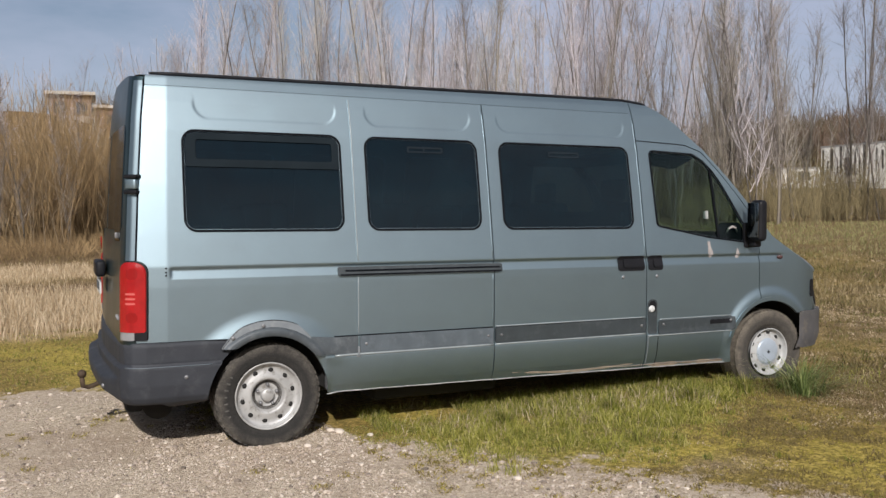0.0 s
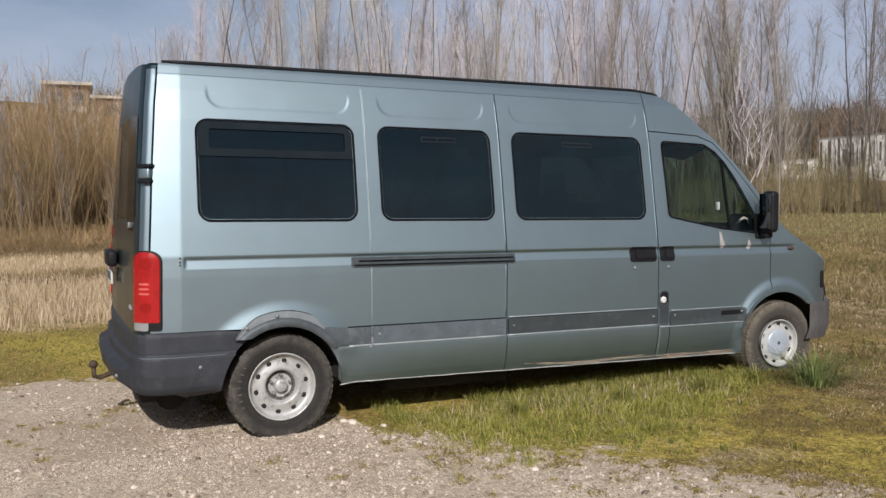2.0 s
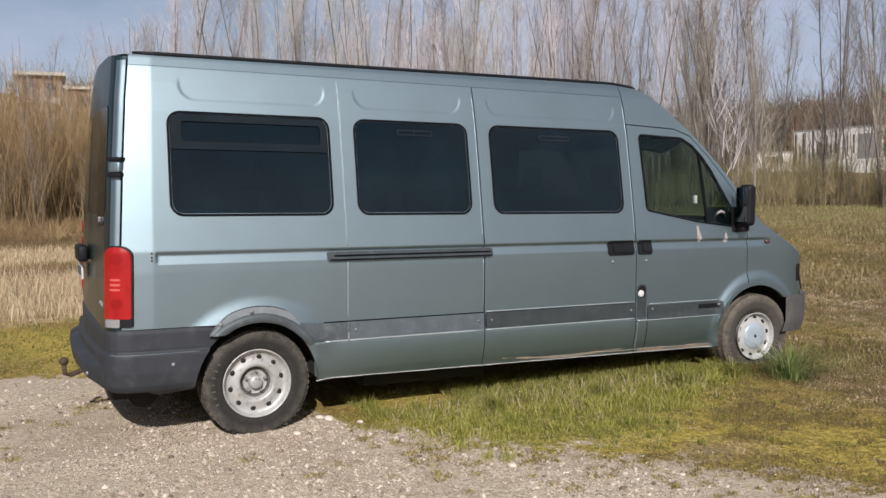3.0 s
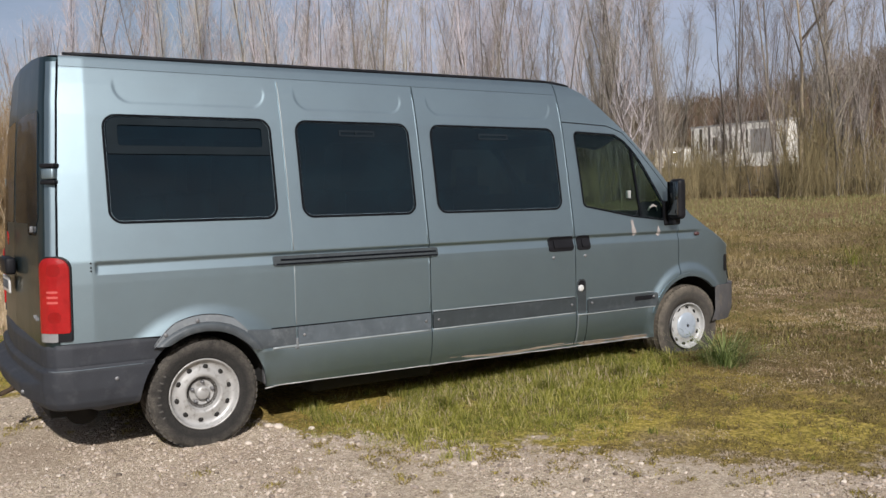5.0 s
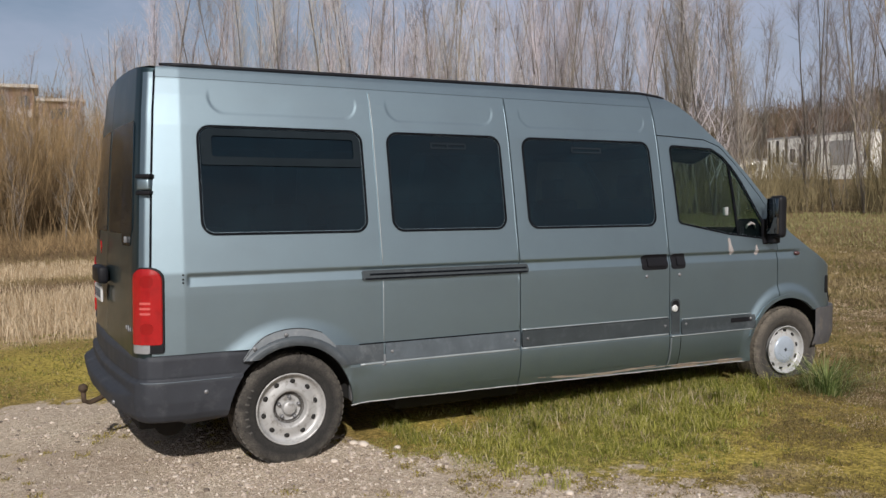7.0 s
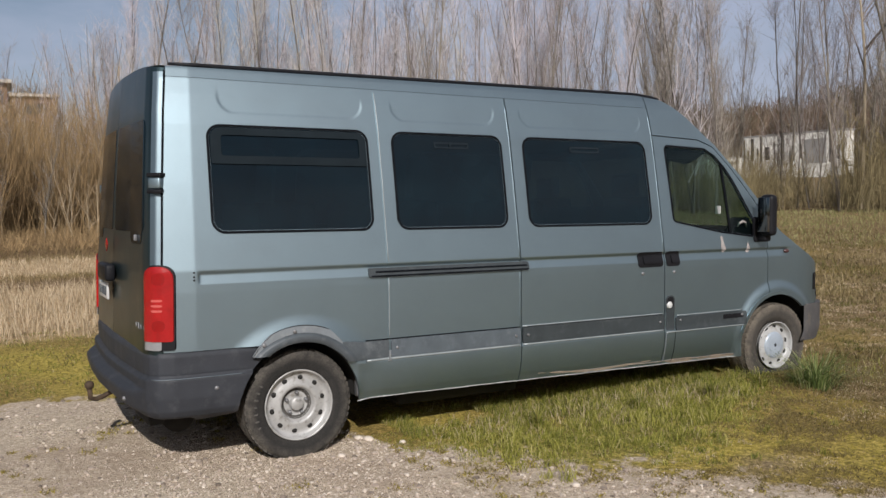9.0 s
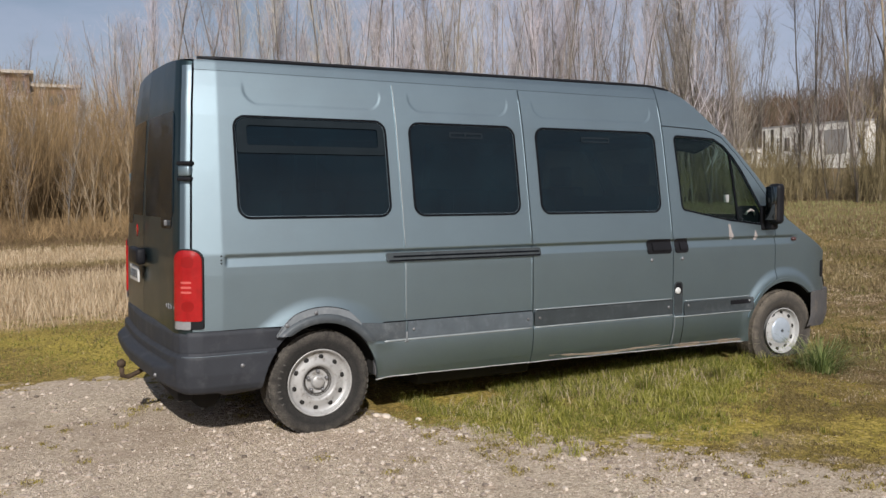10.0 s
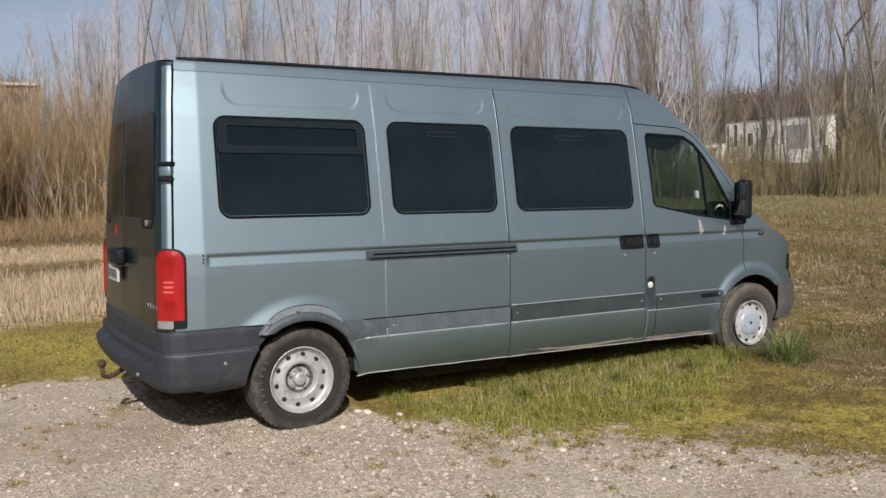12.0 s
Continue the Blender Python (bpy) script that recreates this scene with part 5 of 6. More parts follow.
turf = mixed(nt, sq.outputs[0], turf, ramp(nt, n5, [(0.34, (0.12, 0.122, 0.030)), (0.5, (0.215, 0.205, 0.052)), (0.66, (0.36, 0.315, 0.105))]))
turf = mixed(nt, sq.outputs[1], turf, ramp(nt, n3, [(0.3, (0.115, 0.080, 0.042)), (0.7, (0.21, 0.152, 0.085))]))
turf = mixed(nt, sq.outputs[2], turf, ramp(nt, n3, [(0.3, (0.16, 0.12, 0.085)), (0.7, (0.30, 0.235, 0.18))]))
turf = mixed(nt, sp.outputs[1], turf, straw)
clump = ramp(nt, mixed(nt, 0.5, n3, n5), [(0.40, (0.50, 0.50, 0.48)), (0.50, (0.98, 0.98, 0.98)), (0.60, (1.5, 1.45, 1.4))])
turf = mixed(nt, 0.65, turf, clump, "MULTIPLY")
turf = mixed(nt, 1.0, turf, (1.07, 0.985, 0.94), "MULTIPLY")
edge = nt.nodes.new("ShaderNodeMath")
edge.operation = "ADD"
nt.links.new(sp.outputs[0], edge.inputs[0])
off = nt.nodes.new("ShaderNodeMapRange")
off.inputs["To Min"].default_value, off.inputs["To Max"].default_value = -0.95, 0.95
nt.links.new(n2, off.inputs["Value"])
nt.links.new(off.outputs[0], edge.inputs[1])
gm = ramp(nt, edge.outputs[0], [(0.38, (0, 0, 0)), (0.62, (1, 1, 1))])
sandy = ramp(nt, edge.outputs[0], [(0.45, (0, 0, 0)), (0.62, (0.75, 0.75, 0.75)), (1.0, (0.0, 0.0, 0.0))])
stones = mixed(nt, sandy, stones, ramp(nt, n3, [(0.3, (0.36, 0.28, 0.205)), (0.7, (0.64, 0.53, 0.42))]))
nt.links.new(mixed(nt, gm, turf, stones), b.inputs["Base Color"])
b.inputs["Roughness"].default_value = 0.95
b.inputs["Specular IOR Level"].default_value = 0.2
hgt = mixed(nt, 0.5, n3, mixed(nt, 0.5, n4, vor.outputs["Distance"]))
bump(nt, b, hgt, 0.9, 0.02)
me.materials.append(m)
tagged(new("ground", me), "rough field of pale gravel, moss and dry turf", "ground", kind="structure")


# ---- gravel stones ----
def scatter_mesh(name, verts, faces, material, label, category, loose=True):
    me = bpy.data.meshes.new(name)
    me.from_pydata(verts, [], faces)
    me.materials.append(material)
    return tagged(new(name, me), label, category, kind="stuff")


ICO = bmesh.new()
bmesh.ops.create_icosphere(ICO, subdivisions=1, radius=1.0)
ICO_V = np.array([v.co[:] for v in ICO.verts])
ICO_F = np.array([[v.index for v in f.verts] for f in ICO.faces])
ICO.free()

count = 26000
px = rng.uniform(-4.2, 2.6, count)
py = rng.uniform(-3.9, 2.6, count)
on = (gravel_edge(px, py) > -0.1) & (rng.random(count) < gravel_amount(px, py)) & (rng.random(count) < (0.25 + 0.75 * (fbm(px, py, 1.3, 11) > 0.42)) * step_up(py, -3.9, -2.6))
px, py = px[on], py[on]
n = len(px)
size = 0.005 + 0.016 * rng.random(n) ** 4
v = ICO_V[None] * size[:, None, None] * rng.uniform(0.65, 1.25, (n, 12, 1)) * rng.uniform(0.6, 1.3, (n, 1, 3)) * np.array([1, 1, 0.62])
v[:, :, 0] += px[:, None]
v[:, :, 1] += py[:, None]
v[:, :, 2] += (ground_z(px, py) + size * 0.2)[:, None]
f = ICO_F[None] + (np.arange(n) * 12)[:, None, None]


def island_material(name, stops, rough=0.9, translucent=0.0):
    """Each loose piece takes its own tone."""
    m, nt, b = nodes_of(name)
    g = nt.nodes.new("ShaderNodeNewGeometry")
    col = ramp(nt, g.outputs["Random Per Island"], stops)
    nt.links.new(col, b.inputs["Base Color"])
    b.inputs["Roughness"].default_value = rough
    b.inputs["Specular IOR Level"].default_value = 0.25
    if translucent:
        tr = nt.nodes.new("ShaderNodeBsdfTranslucent")
        nt.links.new(col, tr.inputs["Color"])
        mx = nt.nodes.new("ShaderNodeMixShader")
        mx.inputs[0].default_value = translucent
        nt.links.new(b.outputs[0], mx.inputs[1])
        nt.links.new(tr.outputs[0], mx.inputs[2])
        nt.links.new(mx.outputs[0], nt.nodes["Material Output"].inputs["Surface"])
    return m


STONE = island_material("pale_stones", [(0.0, (0.15, 0.120, 0.095)), (0.3, (0.35, 0.285, 0.235)), (0.8, (0.49, 0.41, 0.34)), (1.0, (0.62, 0.54, 0.46))])
scatter_mesh("gravel", v.reshape(-1, 3).tolist(), f.reshape(-1, 3).tolist(), STONE, "loose pale gravel stones on bare earth", "gravel")
# fine grit between the stones
count = 70000
px, py = rng.uniform(-3.6, 2.4, count), rng.uniform(-3.9, 0.9, count)
on = (gravel_edge(px, py) > -0.1) & (rng.random(count) < gravel_amount(px, py)) & (rng.random(count) < (0.35 + 0.65 * (fbm(px, py, 1.3, 11) > 0.40)) * step_up(py, -3.9, -2.6))
px, py = px[on], py[on]
n = len(px)
size = 0.003 + 0.005 * rng.random(n) ** 2
OCT_V = np.array([(1, 0, 0), (-1, 0, 0), (0, 1, 0), (0, -1, 0), (0, 0, 1), (0, 0, -0.3)], float)
OCT_F = np.array([(0, 2, 4), (2, 1, 4), (1, 3, 4), (3, 0, 4), (2, 0, 5), (1, 2, 5), (3, 1, 5), (0, 3, 5)])
spin = rng.uniform(0, 6.28, n)
v = OCT_V[None] * size[:, None, None] * rng.uniform(0.6, 1.4, (n, 6, 1))
v = np.stack([v[:, :, 0] * np.cos(spin)[:, None] - v[:, :, 1] * np.sin(spin)[:, None] + px[:, None], v[:, :, 0] * np.sin(spin)[:, None] + v[:, :, 1] * np.cos(spin)[:, None] + py[:, None], v[:, :, 2] * 0.8 + ground_z(px, py)[:, None]], -1)
f = OCT_F[None] + (np.arange(n) * 6)[:, None, None]
GRIT = island_material("pale_grit", [(0.0, (0.12, 0.094, 0.072)), (0.3, (0.36, 0.29, 0.235)), (0.8, (0.50, 0.42, 0.345)), (1.0, (0.64, 0.56, 0.475))])
scatter_mesh("grit", v.reshape(-1, 3).tolist(), f.reshape(-1, 3).tolist(), GRIT, "fine pale grit among the gravel", "gravel")
# the few larger stones beside the rear wheel
for k, (sx, sy, sr) in enumerate(((0.47, 0.12, 0.034), (0.43, 0.19, 0.024), (0.20, -0.10, 0.024), (0.62, -0.05, 0.020), (1.02, -1.25, 0.022))):
    bm = bmesh.new()
    bmesh.ops.create_icosphere(bm, subdivisions=2, radius=sr)
    for vv in bm.verts:
        vv.co *= 1 + 0.35 * noise.noise(vv.co * 25 + Vector((k * 3, 0, 0)))
        vv.co.z *= 0.55
    bmesh.ops.translate(bm, vec=(sx, sy, float(ground_z(np.array(sx), np.array(sy))) + sr * 0.15), verts=bm.verts)
    tagged(part("stone", bm, STONE, None), "pale stone lying at the edge of the gravel", "stone", "stones by the wheel")


# ---- grass ----
def blades(name, x, y, height, width, bend, material, label, category="grass", base=None):
    n = len(x)
    z = ground_z(x, y) - 0.005 if base is None else base
    ang, tilt = rng.uniform(0, 2 * np.pi, n), rng.uniform(0, 2 * np.pi, n)
    wx, wy = np.cos(ang) * width / 2, np.sin(ang) * width / 2
    bx, by = np.cos(tilt) * bend * height, np.sin(tilt) * bend * height
    v = np.empty((n, 5, 3))
    v[:, 0] = np.stack([x - wx, y - wy, z], -1)
    v[:, 1] = np.stack([x + wx, y + wy, z], -1)
    v[:, 2] = np.stack([x + wx * 0.8 + bx * 0.35, y + wy * 0.8 + by * 0.35, z + height * 0.6], -1)
    v[:, 3] = np.stack([x - wx * 0.8 + bx * 0.35, y - wy * 0.8 + by * 0.35, z + height * 0.6], -1)
    v[:, 4] = np.stack([x + bx, y + by, z + height * (1 - 0.35 * np.minimum(bend, 1) ** 2)], -1)
    base_i = np.arange(n) * 5
    q = np.stack([base_i, base_i + 1, base_i + 2, base_i + 3], -1).tolist()
    t = np.stack([base_i + 3, base_i + 2, base_i + 4], -1).tolist()
    return scatter_mesh(name, v.reshape(-1, 3).tolist(), q + t, material, label, category)


GREEN = island_material("green_grass", [(0.0, (0.075, 0.10, 0.022)), (0.35, (0.235, 0.25, 0.050)), (0.65, (0.41, 0.39, 0.090)), (0.85, (0.40, 0.35, 0.12)), (1.0, (0.56, 0.47, 0.27))], 0.7, 0.5)
RUDDY = island_material("ruddy_dry_grass", [(0.0, (0.10, 0.070, 0.030)), (0.5, (0.24, 0.165, 0.065)), (0.8, (0.27, 0.22, 0.070)), (1.0, (0.42, 0.31, 0.16))], 0.85, 0.35)
TUFTGREEN = island_material("tuft_green_grass", [(0.0, (0.055, 0.085, 0.026)), (0.5, (0.150, 0.200, 0.060)), (0.8, (0.28, 0.32, 0.115)), (1.0, (0.50, 0.47, 0.26))], 0.6, 0.4)
DULLGREEN = island_material("dull_green_grass", [(0.0, (0.075, 0.078, 0.022)), (0.5, (0.155, 0.148, 0.045)), (1.0, (0.26, 0.225, 0.088))], 0.8, 0.3)
LIME = island_material("yellow_green_grass", [(0.0, (0.17, 0.175, 0.035)), (0.4, (0.33, 0.325, 0.065)), (0.75, (0.48, 0.445, 0.115)), (1.0, (0.60, 0.52, 0.25))], 0.7, 0.45)
MOSS = island_material("yellow_moss_grass", [(0.0, (0.24, 0.205, 0.034)), (0.5, (0.37, 0.31, 0.050)), (0.85, (0.45, 0.37, 0.08)), (1.0, (0.52, 0.42, 0.15))], 0.8, 0.4)
THATCH = island_material("dead_grass", [(0.0, (0.095, 0.069, 0.033)), (0.4, (0.215, 0.160, 0.073)), (0.75, (0.235, 0.188, 0.070)), (1.0, (0.35, 0.265, 0.140))], 0.85, 0.35)
STRAW = island_material("straw", [(0.0, (0.33, 0.245, 0.15)), (0.5, (0.53, 0.42, 0.28)), (1.0, (0.70, 0.58, 0.42))], 0.8, 0.35)

# under and along the van
n = 36000
x = rng.uniform(0.55, 5.2, n)
y = -0.32 + rng.normal(0, 0.40, n) + 0.12 * np.sin(x * 2.1)
keep = (rng.random(n) < (1 - gravel_amount(x, y))) & (fbm(x, y, 1.6, 21) > 0.36) & (y > -1.7) & (rng.random(n) < 0.06 + fresh(x, y)) & (x > 0.50 + 0.4 * fbm(x, y, 2.5, 65))
x, y = x[keep], y[keep]
near = np.exp(-((y + 0.27) / 0.38) ** 2) * (1 - 0.6 * step_up(y, -0.16, 0.0))
tall = (0.022 + 0.125 * near * rng.random(len(x)) * step_up(x, 0.5, 1.6) * np.clip((fbm(x, y, 2.2, 61) - 0.22) * 1.7, 0.05, 1)) * rng.uniform(0.6, 1.2, len(x))
lit = fbm(x, y, 1.5, 64) + 0.2 * (rng.random(len(x)) - 0.5) > 0.47
for on, mat, lab in ((lit, LIME, "yellow-green grass along the van"), (~lit, GREEN, "uncut green grass along the van")):
    blades("grass", x[on], y[on], tall[on], 0.0042, rng.uniform(0.15, 1.0, on.sum()), mat, lab)
n = 14000
x, y = rng.uniform(0.7, 3.8, n), rng.uniform(-0.05, 0.55, n)
keep = (rng.random(n) < 1.1 - gravel_amount(x, y)) & (fbm(x, y, 2.4, 62) > 0.40)
x, y = x[keep], y[keep]
blades("grass", x, y, rng.uniform(0.02, 0.075, len(x)) * rng.uniform(0.7, 1.5, len(x)), 0.0042, rng.uniform(0.2, 0.9, len(x)), GREEN, "short grass under the side of the van")
n = 1500
x, y = rng.uniform(0.7, 3.1, n), -0.30 + rng.normal(0, 0.30, n)
keep = (rng.random(n) < (1 - gravel_amount(x, y))) & (fbm(x, y, 1.9, 63) > 0.46) & (y < 0.2)
x, y = x[keep], y[keep]
blades("dry_stalks", x, y, rng.uniform(0.04, 0.13, len(x)), 0.0035, rng.uniform(0.3, 1.1, len(x)), STRAW, "pale dry stalks among the grass")
# the same added unseen on its far side, blocking light beneath
n = 9000
x, y = rng.uniform(0.4, 5.0, n), 2.25 + rng.normal(0, 0.18, n)
blades("grass", x, y, rng.uniform(0.08, 0.22, n), 0.006, rng.uniform(0.15, 0.8, n), GREEN, "green grass added unseen behind the van to block light beneath it")
# low mossy grass at the edge of the gravel
n = 420000
x = np.concatenate([rng.uniform(0.3, 5.5, 230000), rng.uniform(-5.5, 7.5, n - 230000)])
y = np.concatenate([rng.uniform(-3.2, 0.2, 230000), -3.6 + 10.2 * rng.random(n - 230000) ** 1.4])
g = gravel_amount(x, y)
keep = (rng.random(n) < np.clip(1.0 - g, 0.02, 1)) & ((fbm(x, y, 1.0, 22) > 0.38) | (g > 0.3)) & ~((x > -0.7) & (x < 4.6) & (y > 0.25) & (y < 1.8)) & (rng.random(n) > 0.5 * thatch_amount(x, y)) & (rng.random(n) > bare_amount(x, y)) & ((g < 0.6) | (fbm(x, y, 1.1, 23) > 0.60))
x, y = x[keep], y[keep]
kind = fbm(x, y, 0.9, 31) + 0.16 * (rng.random(len(x)) - 0.5) - 0.24 * (1 - fresh(x, y)) + 0.14 * np.exp(-((y + 0.3) / 0.45) ** 2)
kind = kind + (0.48 - kind) * np.clip(moss_amount(x, y) * 1.2, 0, 1) + 0.22 * green_amount(x, y) - 0.26 * thatch_amount(x, y)
for lo, hi, mat, nm, lab in ((0.60, 9, GREEN, "short_grass", "short green grass in patches"), (0.38, 0.60, MOSS, "moss_grass", "short yellow-green mossy grass"), (-9, 0.38, THATCH, "withered_grass", "withered brown grass in patches")):
    on = (kind >= lo) & (kind < hi)
    blades(nm, x[on], y[on], rng.uniform(0.008, 0.026, on.sum()) * (0.35 if mat is MOSS else 1.0), 0.0040, rng.uniform(0.5, 1.7, on.sum()), mat, lab)
# clumps that stand up from the turf
def clumps(name, cx, cy, spread, per, low, high, width, material, label):
    reps = np.full(len(cx), per)
    tall = np.repeat(rng.uniform(0.5, 1.25, len(cx)), reps)
    x = np.repeat(cx, reps) + rng.normal(0, spread, reps.sum())
    y = np.repeat(cy, reps) + rng.normal(0, spread, reps.sum())
    on = ~((x > -0.75) & (x < 4.6) & (y > 0.15) & (y < 1.9))
    return blades(name, x[on], y[on], rng.uniform(low, high, on.sum()) * tall[on], width, rng.uniform(0.2, 1.1, on.sum()), material, label)


cx, cy = rng.uniform(0.3, 6.5, 5200), rng.uniform(-3.2, 0.4, 5200)
ge, g0, t0 = gravel_edge(cx, cy), green_amount(cx, cy), thatch_amount(cx, cy)
pick = rng.random(5200)
turfy = (ge < -0.25) & (rng.random(5200) > 0.8 * bare_amount(cx, cy))
a0 = turfy & (pick < 0.04 + 0.12 * fresh(cx, cy) + 0.75 * g0) & (t0 < 0.9)
b0 = turfy & ~a0 & (pick > 0.55 - 0.45 * t0)
c0 = turfy & ~a0 & ~b0
clumps("grass_clumps", cx[a0], cy[a0], 0.020, 20, 0.02, 0.055, 0.0045, GREEN, "small clumps of green grass in the turf")
pale = b0 & (fbm(cx, cy, 0.9, 71) > 0.53)
clumps("bleached_clumps", cx[pale], cy[pale], 0.034, 20, 0.010, 0.030, 0.0050, STRAW, "patches of bleached straw in the turf")
b0 = b0 & ~pale
clumps("dry_clumps", cx[b0], cy[b0], 0.024, 18, 0.012, 0.036, 0.0045, THATCH, "small clumps of brown dry grass")
clumps("moss_clumps", cx[c0], cy[c0], 0.030, 18, 0.008, 0.020, 0.0050, MOSS, "small cushions of yellow moss")
cx, cy = rng.uniform(-8, 0.3, 3600), rng.uniform(0.8, 6.5, 3600)
on, k0 = gravel_edge(cx, cy) < -0.2, rng.random(3600)
clumps("grass_clumps", cx[on & (k0 < 0.45)], cy[on & (k0 < 0.45)], 0.05, 14, 0.015, 0.045, 0.007, GREEN, "small clumps of green grass in the turf")
clumps("dry_clumps", cx[on & (k0 > 0.7)], cy[on & (k0 > 0.7)], 0.05, 14, 0.012, 0.04, 0.007, THATCH, "small clumps of brown dry grass")
d, a = 6 + 18 * rng.random(3000) ** 1.3, rng.uniform(0.75, 1.45, 3000)
cx, cy = -1.5 + d * np.sin(a), -4.9 + d * np.cos(a)
on = cx > 4.8
k0 = rng.random(3000)
tx, ty = rng.uniform(0.9, 4.6, 420), -0.45 + rng.normal(0, 0.38, 420)
on_t = (ty < 0.1) & (green_amount(tx, ty) > 0.15) & (fresh(tx, ty) > 0.5)
clumps("tall_grass", tx[on_t], ty[on_t], 0.022, 26, 0.04, 0.10, 0.0050, LIME, "taller clumps of fresh grass beside the van")
sx, sy = rng.uniform(3.4, 11, 5200), rng.uniform(-3.2, 4.0, 5200)
on_s = (fbm(sx, sy, 0.8, 72) > 0.60) & (gravel_edge(sx, sy) < -0.8) & ~((sx < 4.7) & (sy > -0.2))
clumps("bleached_clumps", sx[on_s], sy[on_s], 0.05, 16, 0.012, 0.035, 0.007, STRAW, "patches of bleached straw in the turf")
clumps("field_clumps", cx[on & (k0 < 0.5)], cy[on & (k0 < 0.5)], 0.06, 18, 0.02, 0.06, 0.009, DULLGREEN, "green clumps over the field")
clumps("straw_clumps", cx[on & (k0 > 0.5) & (k0 < 0.62)], cy[on & (k0 > 0.5) & (k0 < 0.62)], 0.07, 18, 0.02, 0.06, 0.009, STRAW, "pale straw clumps over the field")
clumps("brown_clumps", cx[on & (k0 > 0.62)], cy[on & (k0 > 0.62)], 0.06, 18, 0.03, 0.08, 0.009, THATCH, "brown clumps over the field")
# a ragged fringe of ruddy tufts where the turf thins out on the gravel
px, py = rng.uniform(0.1, 3.6, 2600), rng.uniform(-2.6, 0.0, 2600)
ge = gravel_edge(px, py)
fringe = (ge > -0.35) & (ge < 0.45) & (fbm(px, py, 3.0, 77) > 0.50)
clumps("fringe_clumps", px[fringe], py[fringe], 0.022, 14, 0.006, 0.022, 0.0045, RUDDY, "ruddy dry tufts along the edge of the gravel")
# bleached straw lying round the big tuft and out over the field
px = np.concatenate([rng.normal(a, 0.22, 60) for a in (4.15, 4.00, 4.65, 3.50, 4.9)] + [rng.normal(a, 0.45, 70) for a in (5.6, 6.0, 6.8)])
py = np.concatenate([rng.normal(a, 0.10, 60) for a in (-0.62, -0.85, -0.70, -1.20, -0.30)] + [rng.normal(a, 0.16, 70) for a in (0.15, 0.60, 1.30)])
clumps("bleached_clumps", px, py, 0.04, 16, 0.006, 0.022, 0.0050, STRAW, "patches of bleached straw in the turf")
# small withered tufts on the gravel
cx, cy = rng.uniform(-3.6, 2.6, 2000), rng.uniform(-3.4, 1.6, 2000)
ge = gravel_edge(cx, cy)
on = (ge > 0.1) & (rng.random(2000) < np.exp(-ge / 0.55) + 0.05)
cx, cy = cx[on], cy[on]
rad = rng.uniform(0.015, 0.07, len(cx))
reps = (rad * 1300).astype(int)
x = np.repeat(cx, reps) + rng.normal(0, 1, reps.sum()) * np.repeat(rad, reps) * 0.6
y = np.repeat(cy, reps) + rng.normal(0, 1, reps.sum()) * np.repeat(rad, reps) * 0.6
half = rng.random(len(x)) < 0.55
blades("withered_tufts", x[half], y[half], rng.uniform(0.008, 0.03, half.sum()), 0.006, rng.uniform(0.5, 1.5, half.sum()), THATCH, "small withered tufts on the gravel")
blades("moss_tufts", x[~half], y[~half], rng.uniform(0.008, 0.03, (~half).sum()), 0.006, rng.uniform(0.5, 1.5, (~half).sum()), MOSS, "small mossy tufts on the gravel")
# dead thatch towards the trees
n = 90000
d, a = 3.0 + 22 * rng.random(n) ** 1.5, rng.uniform(-0.55, 1.5, n)
x, y = -1.5 + d * np.sin(a) * 1.15, -4.9 + d * np.cos(a) * 1.15
keep = (gravel_amount(x, y) < 0.15) & (rng.random(n) < 0.35 + 0.65 * thatch_amount(x, y)) & ~((x > -1) & (x < 4.7) & (y > 0.1) & (y < 2.1)) & (straw_amount(x, y) < 0.5) & ((x + 0.45 * y > 3.7) | (y > 4.0))
x, y = x[keep], y[keep]
dist = np.hypot(x + 1.5, y + 4.9)
blades("dead_grass", x, y, rng.uniform(0.015, 0.05, len(x)) * (0.7 + dist / 16), 0.0035 + 0.0006 * dist, rng.uniform(0.6, 1.6, len(x)), THATCH, "matted dead grass over the field")
# tall dry straw behind the van
n = 80000
x, y = rng.uniform(-11, 7, n), rng.uniform(4.5, 20.0, n)
keep = rng.random(n) < straw_amount(x, y)
x, y = x[keep], y[keep]
blades("straw", x, y, np.where(y < 12.5, rng.uniform(0.10, 0.40, len(x)), rng.uniform(0.05, 0.16, len(x))) * (0.3 + 1.2 * fbm(x, y, 0.7, 24)), 0.010, rng.uniform(0.1, 0.7, len(x)), STRAW, "tall dry straw-coloured grass")
# far field
n = 90000
d, a = rng.uniform(12, 37, n), rng.uniform(-0.35, 1.35, n)
x, y = -1.5 + d * np.sin(a), -4.9 + d * np.cos(a)
keep = (straw_amount(x, y) < 0.3) & (fbm(x, y, 0.35, 25) > 0.40)
x, y = x[keep], y[keep]
dark = rng.random(len(x)) < brown_amount(x, y)
blades("dead_field_grass", x[dark], y[dark], rng.uniform(0.04, 0.14, dark.sum()), 0.013, rng.uniform(0.3, 1.2, dark.sum()), island_material("brown_field_grass", [(0.0, (0.10, 0.068, 0.035)), (0.5, (0.16, 0.112, 0.060)), (1.0, (0.26, 0.185, 0.105))], 0.9, 0.2), "dark dead grass in bands across the field")
x, y = x[~dark], y[~dark]
pale = (np.hypot(x + 1.5, y + 4.9) > 22 + 6 * rng.random(len(x))) & (x > 6)
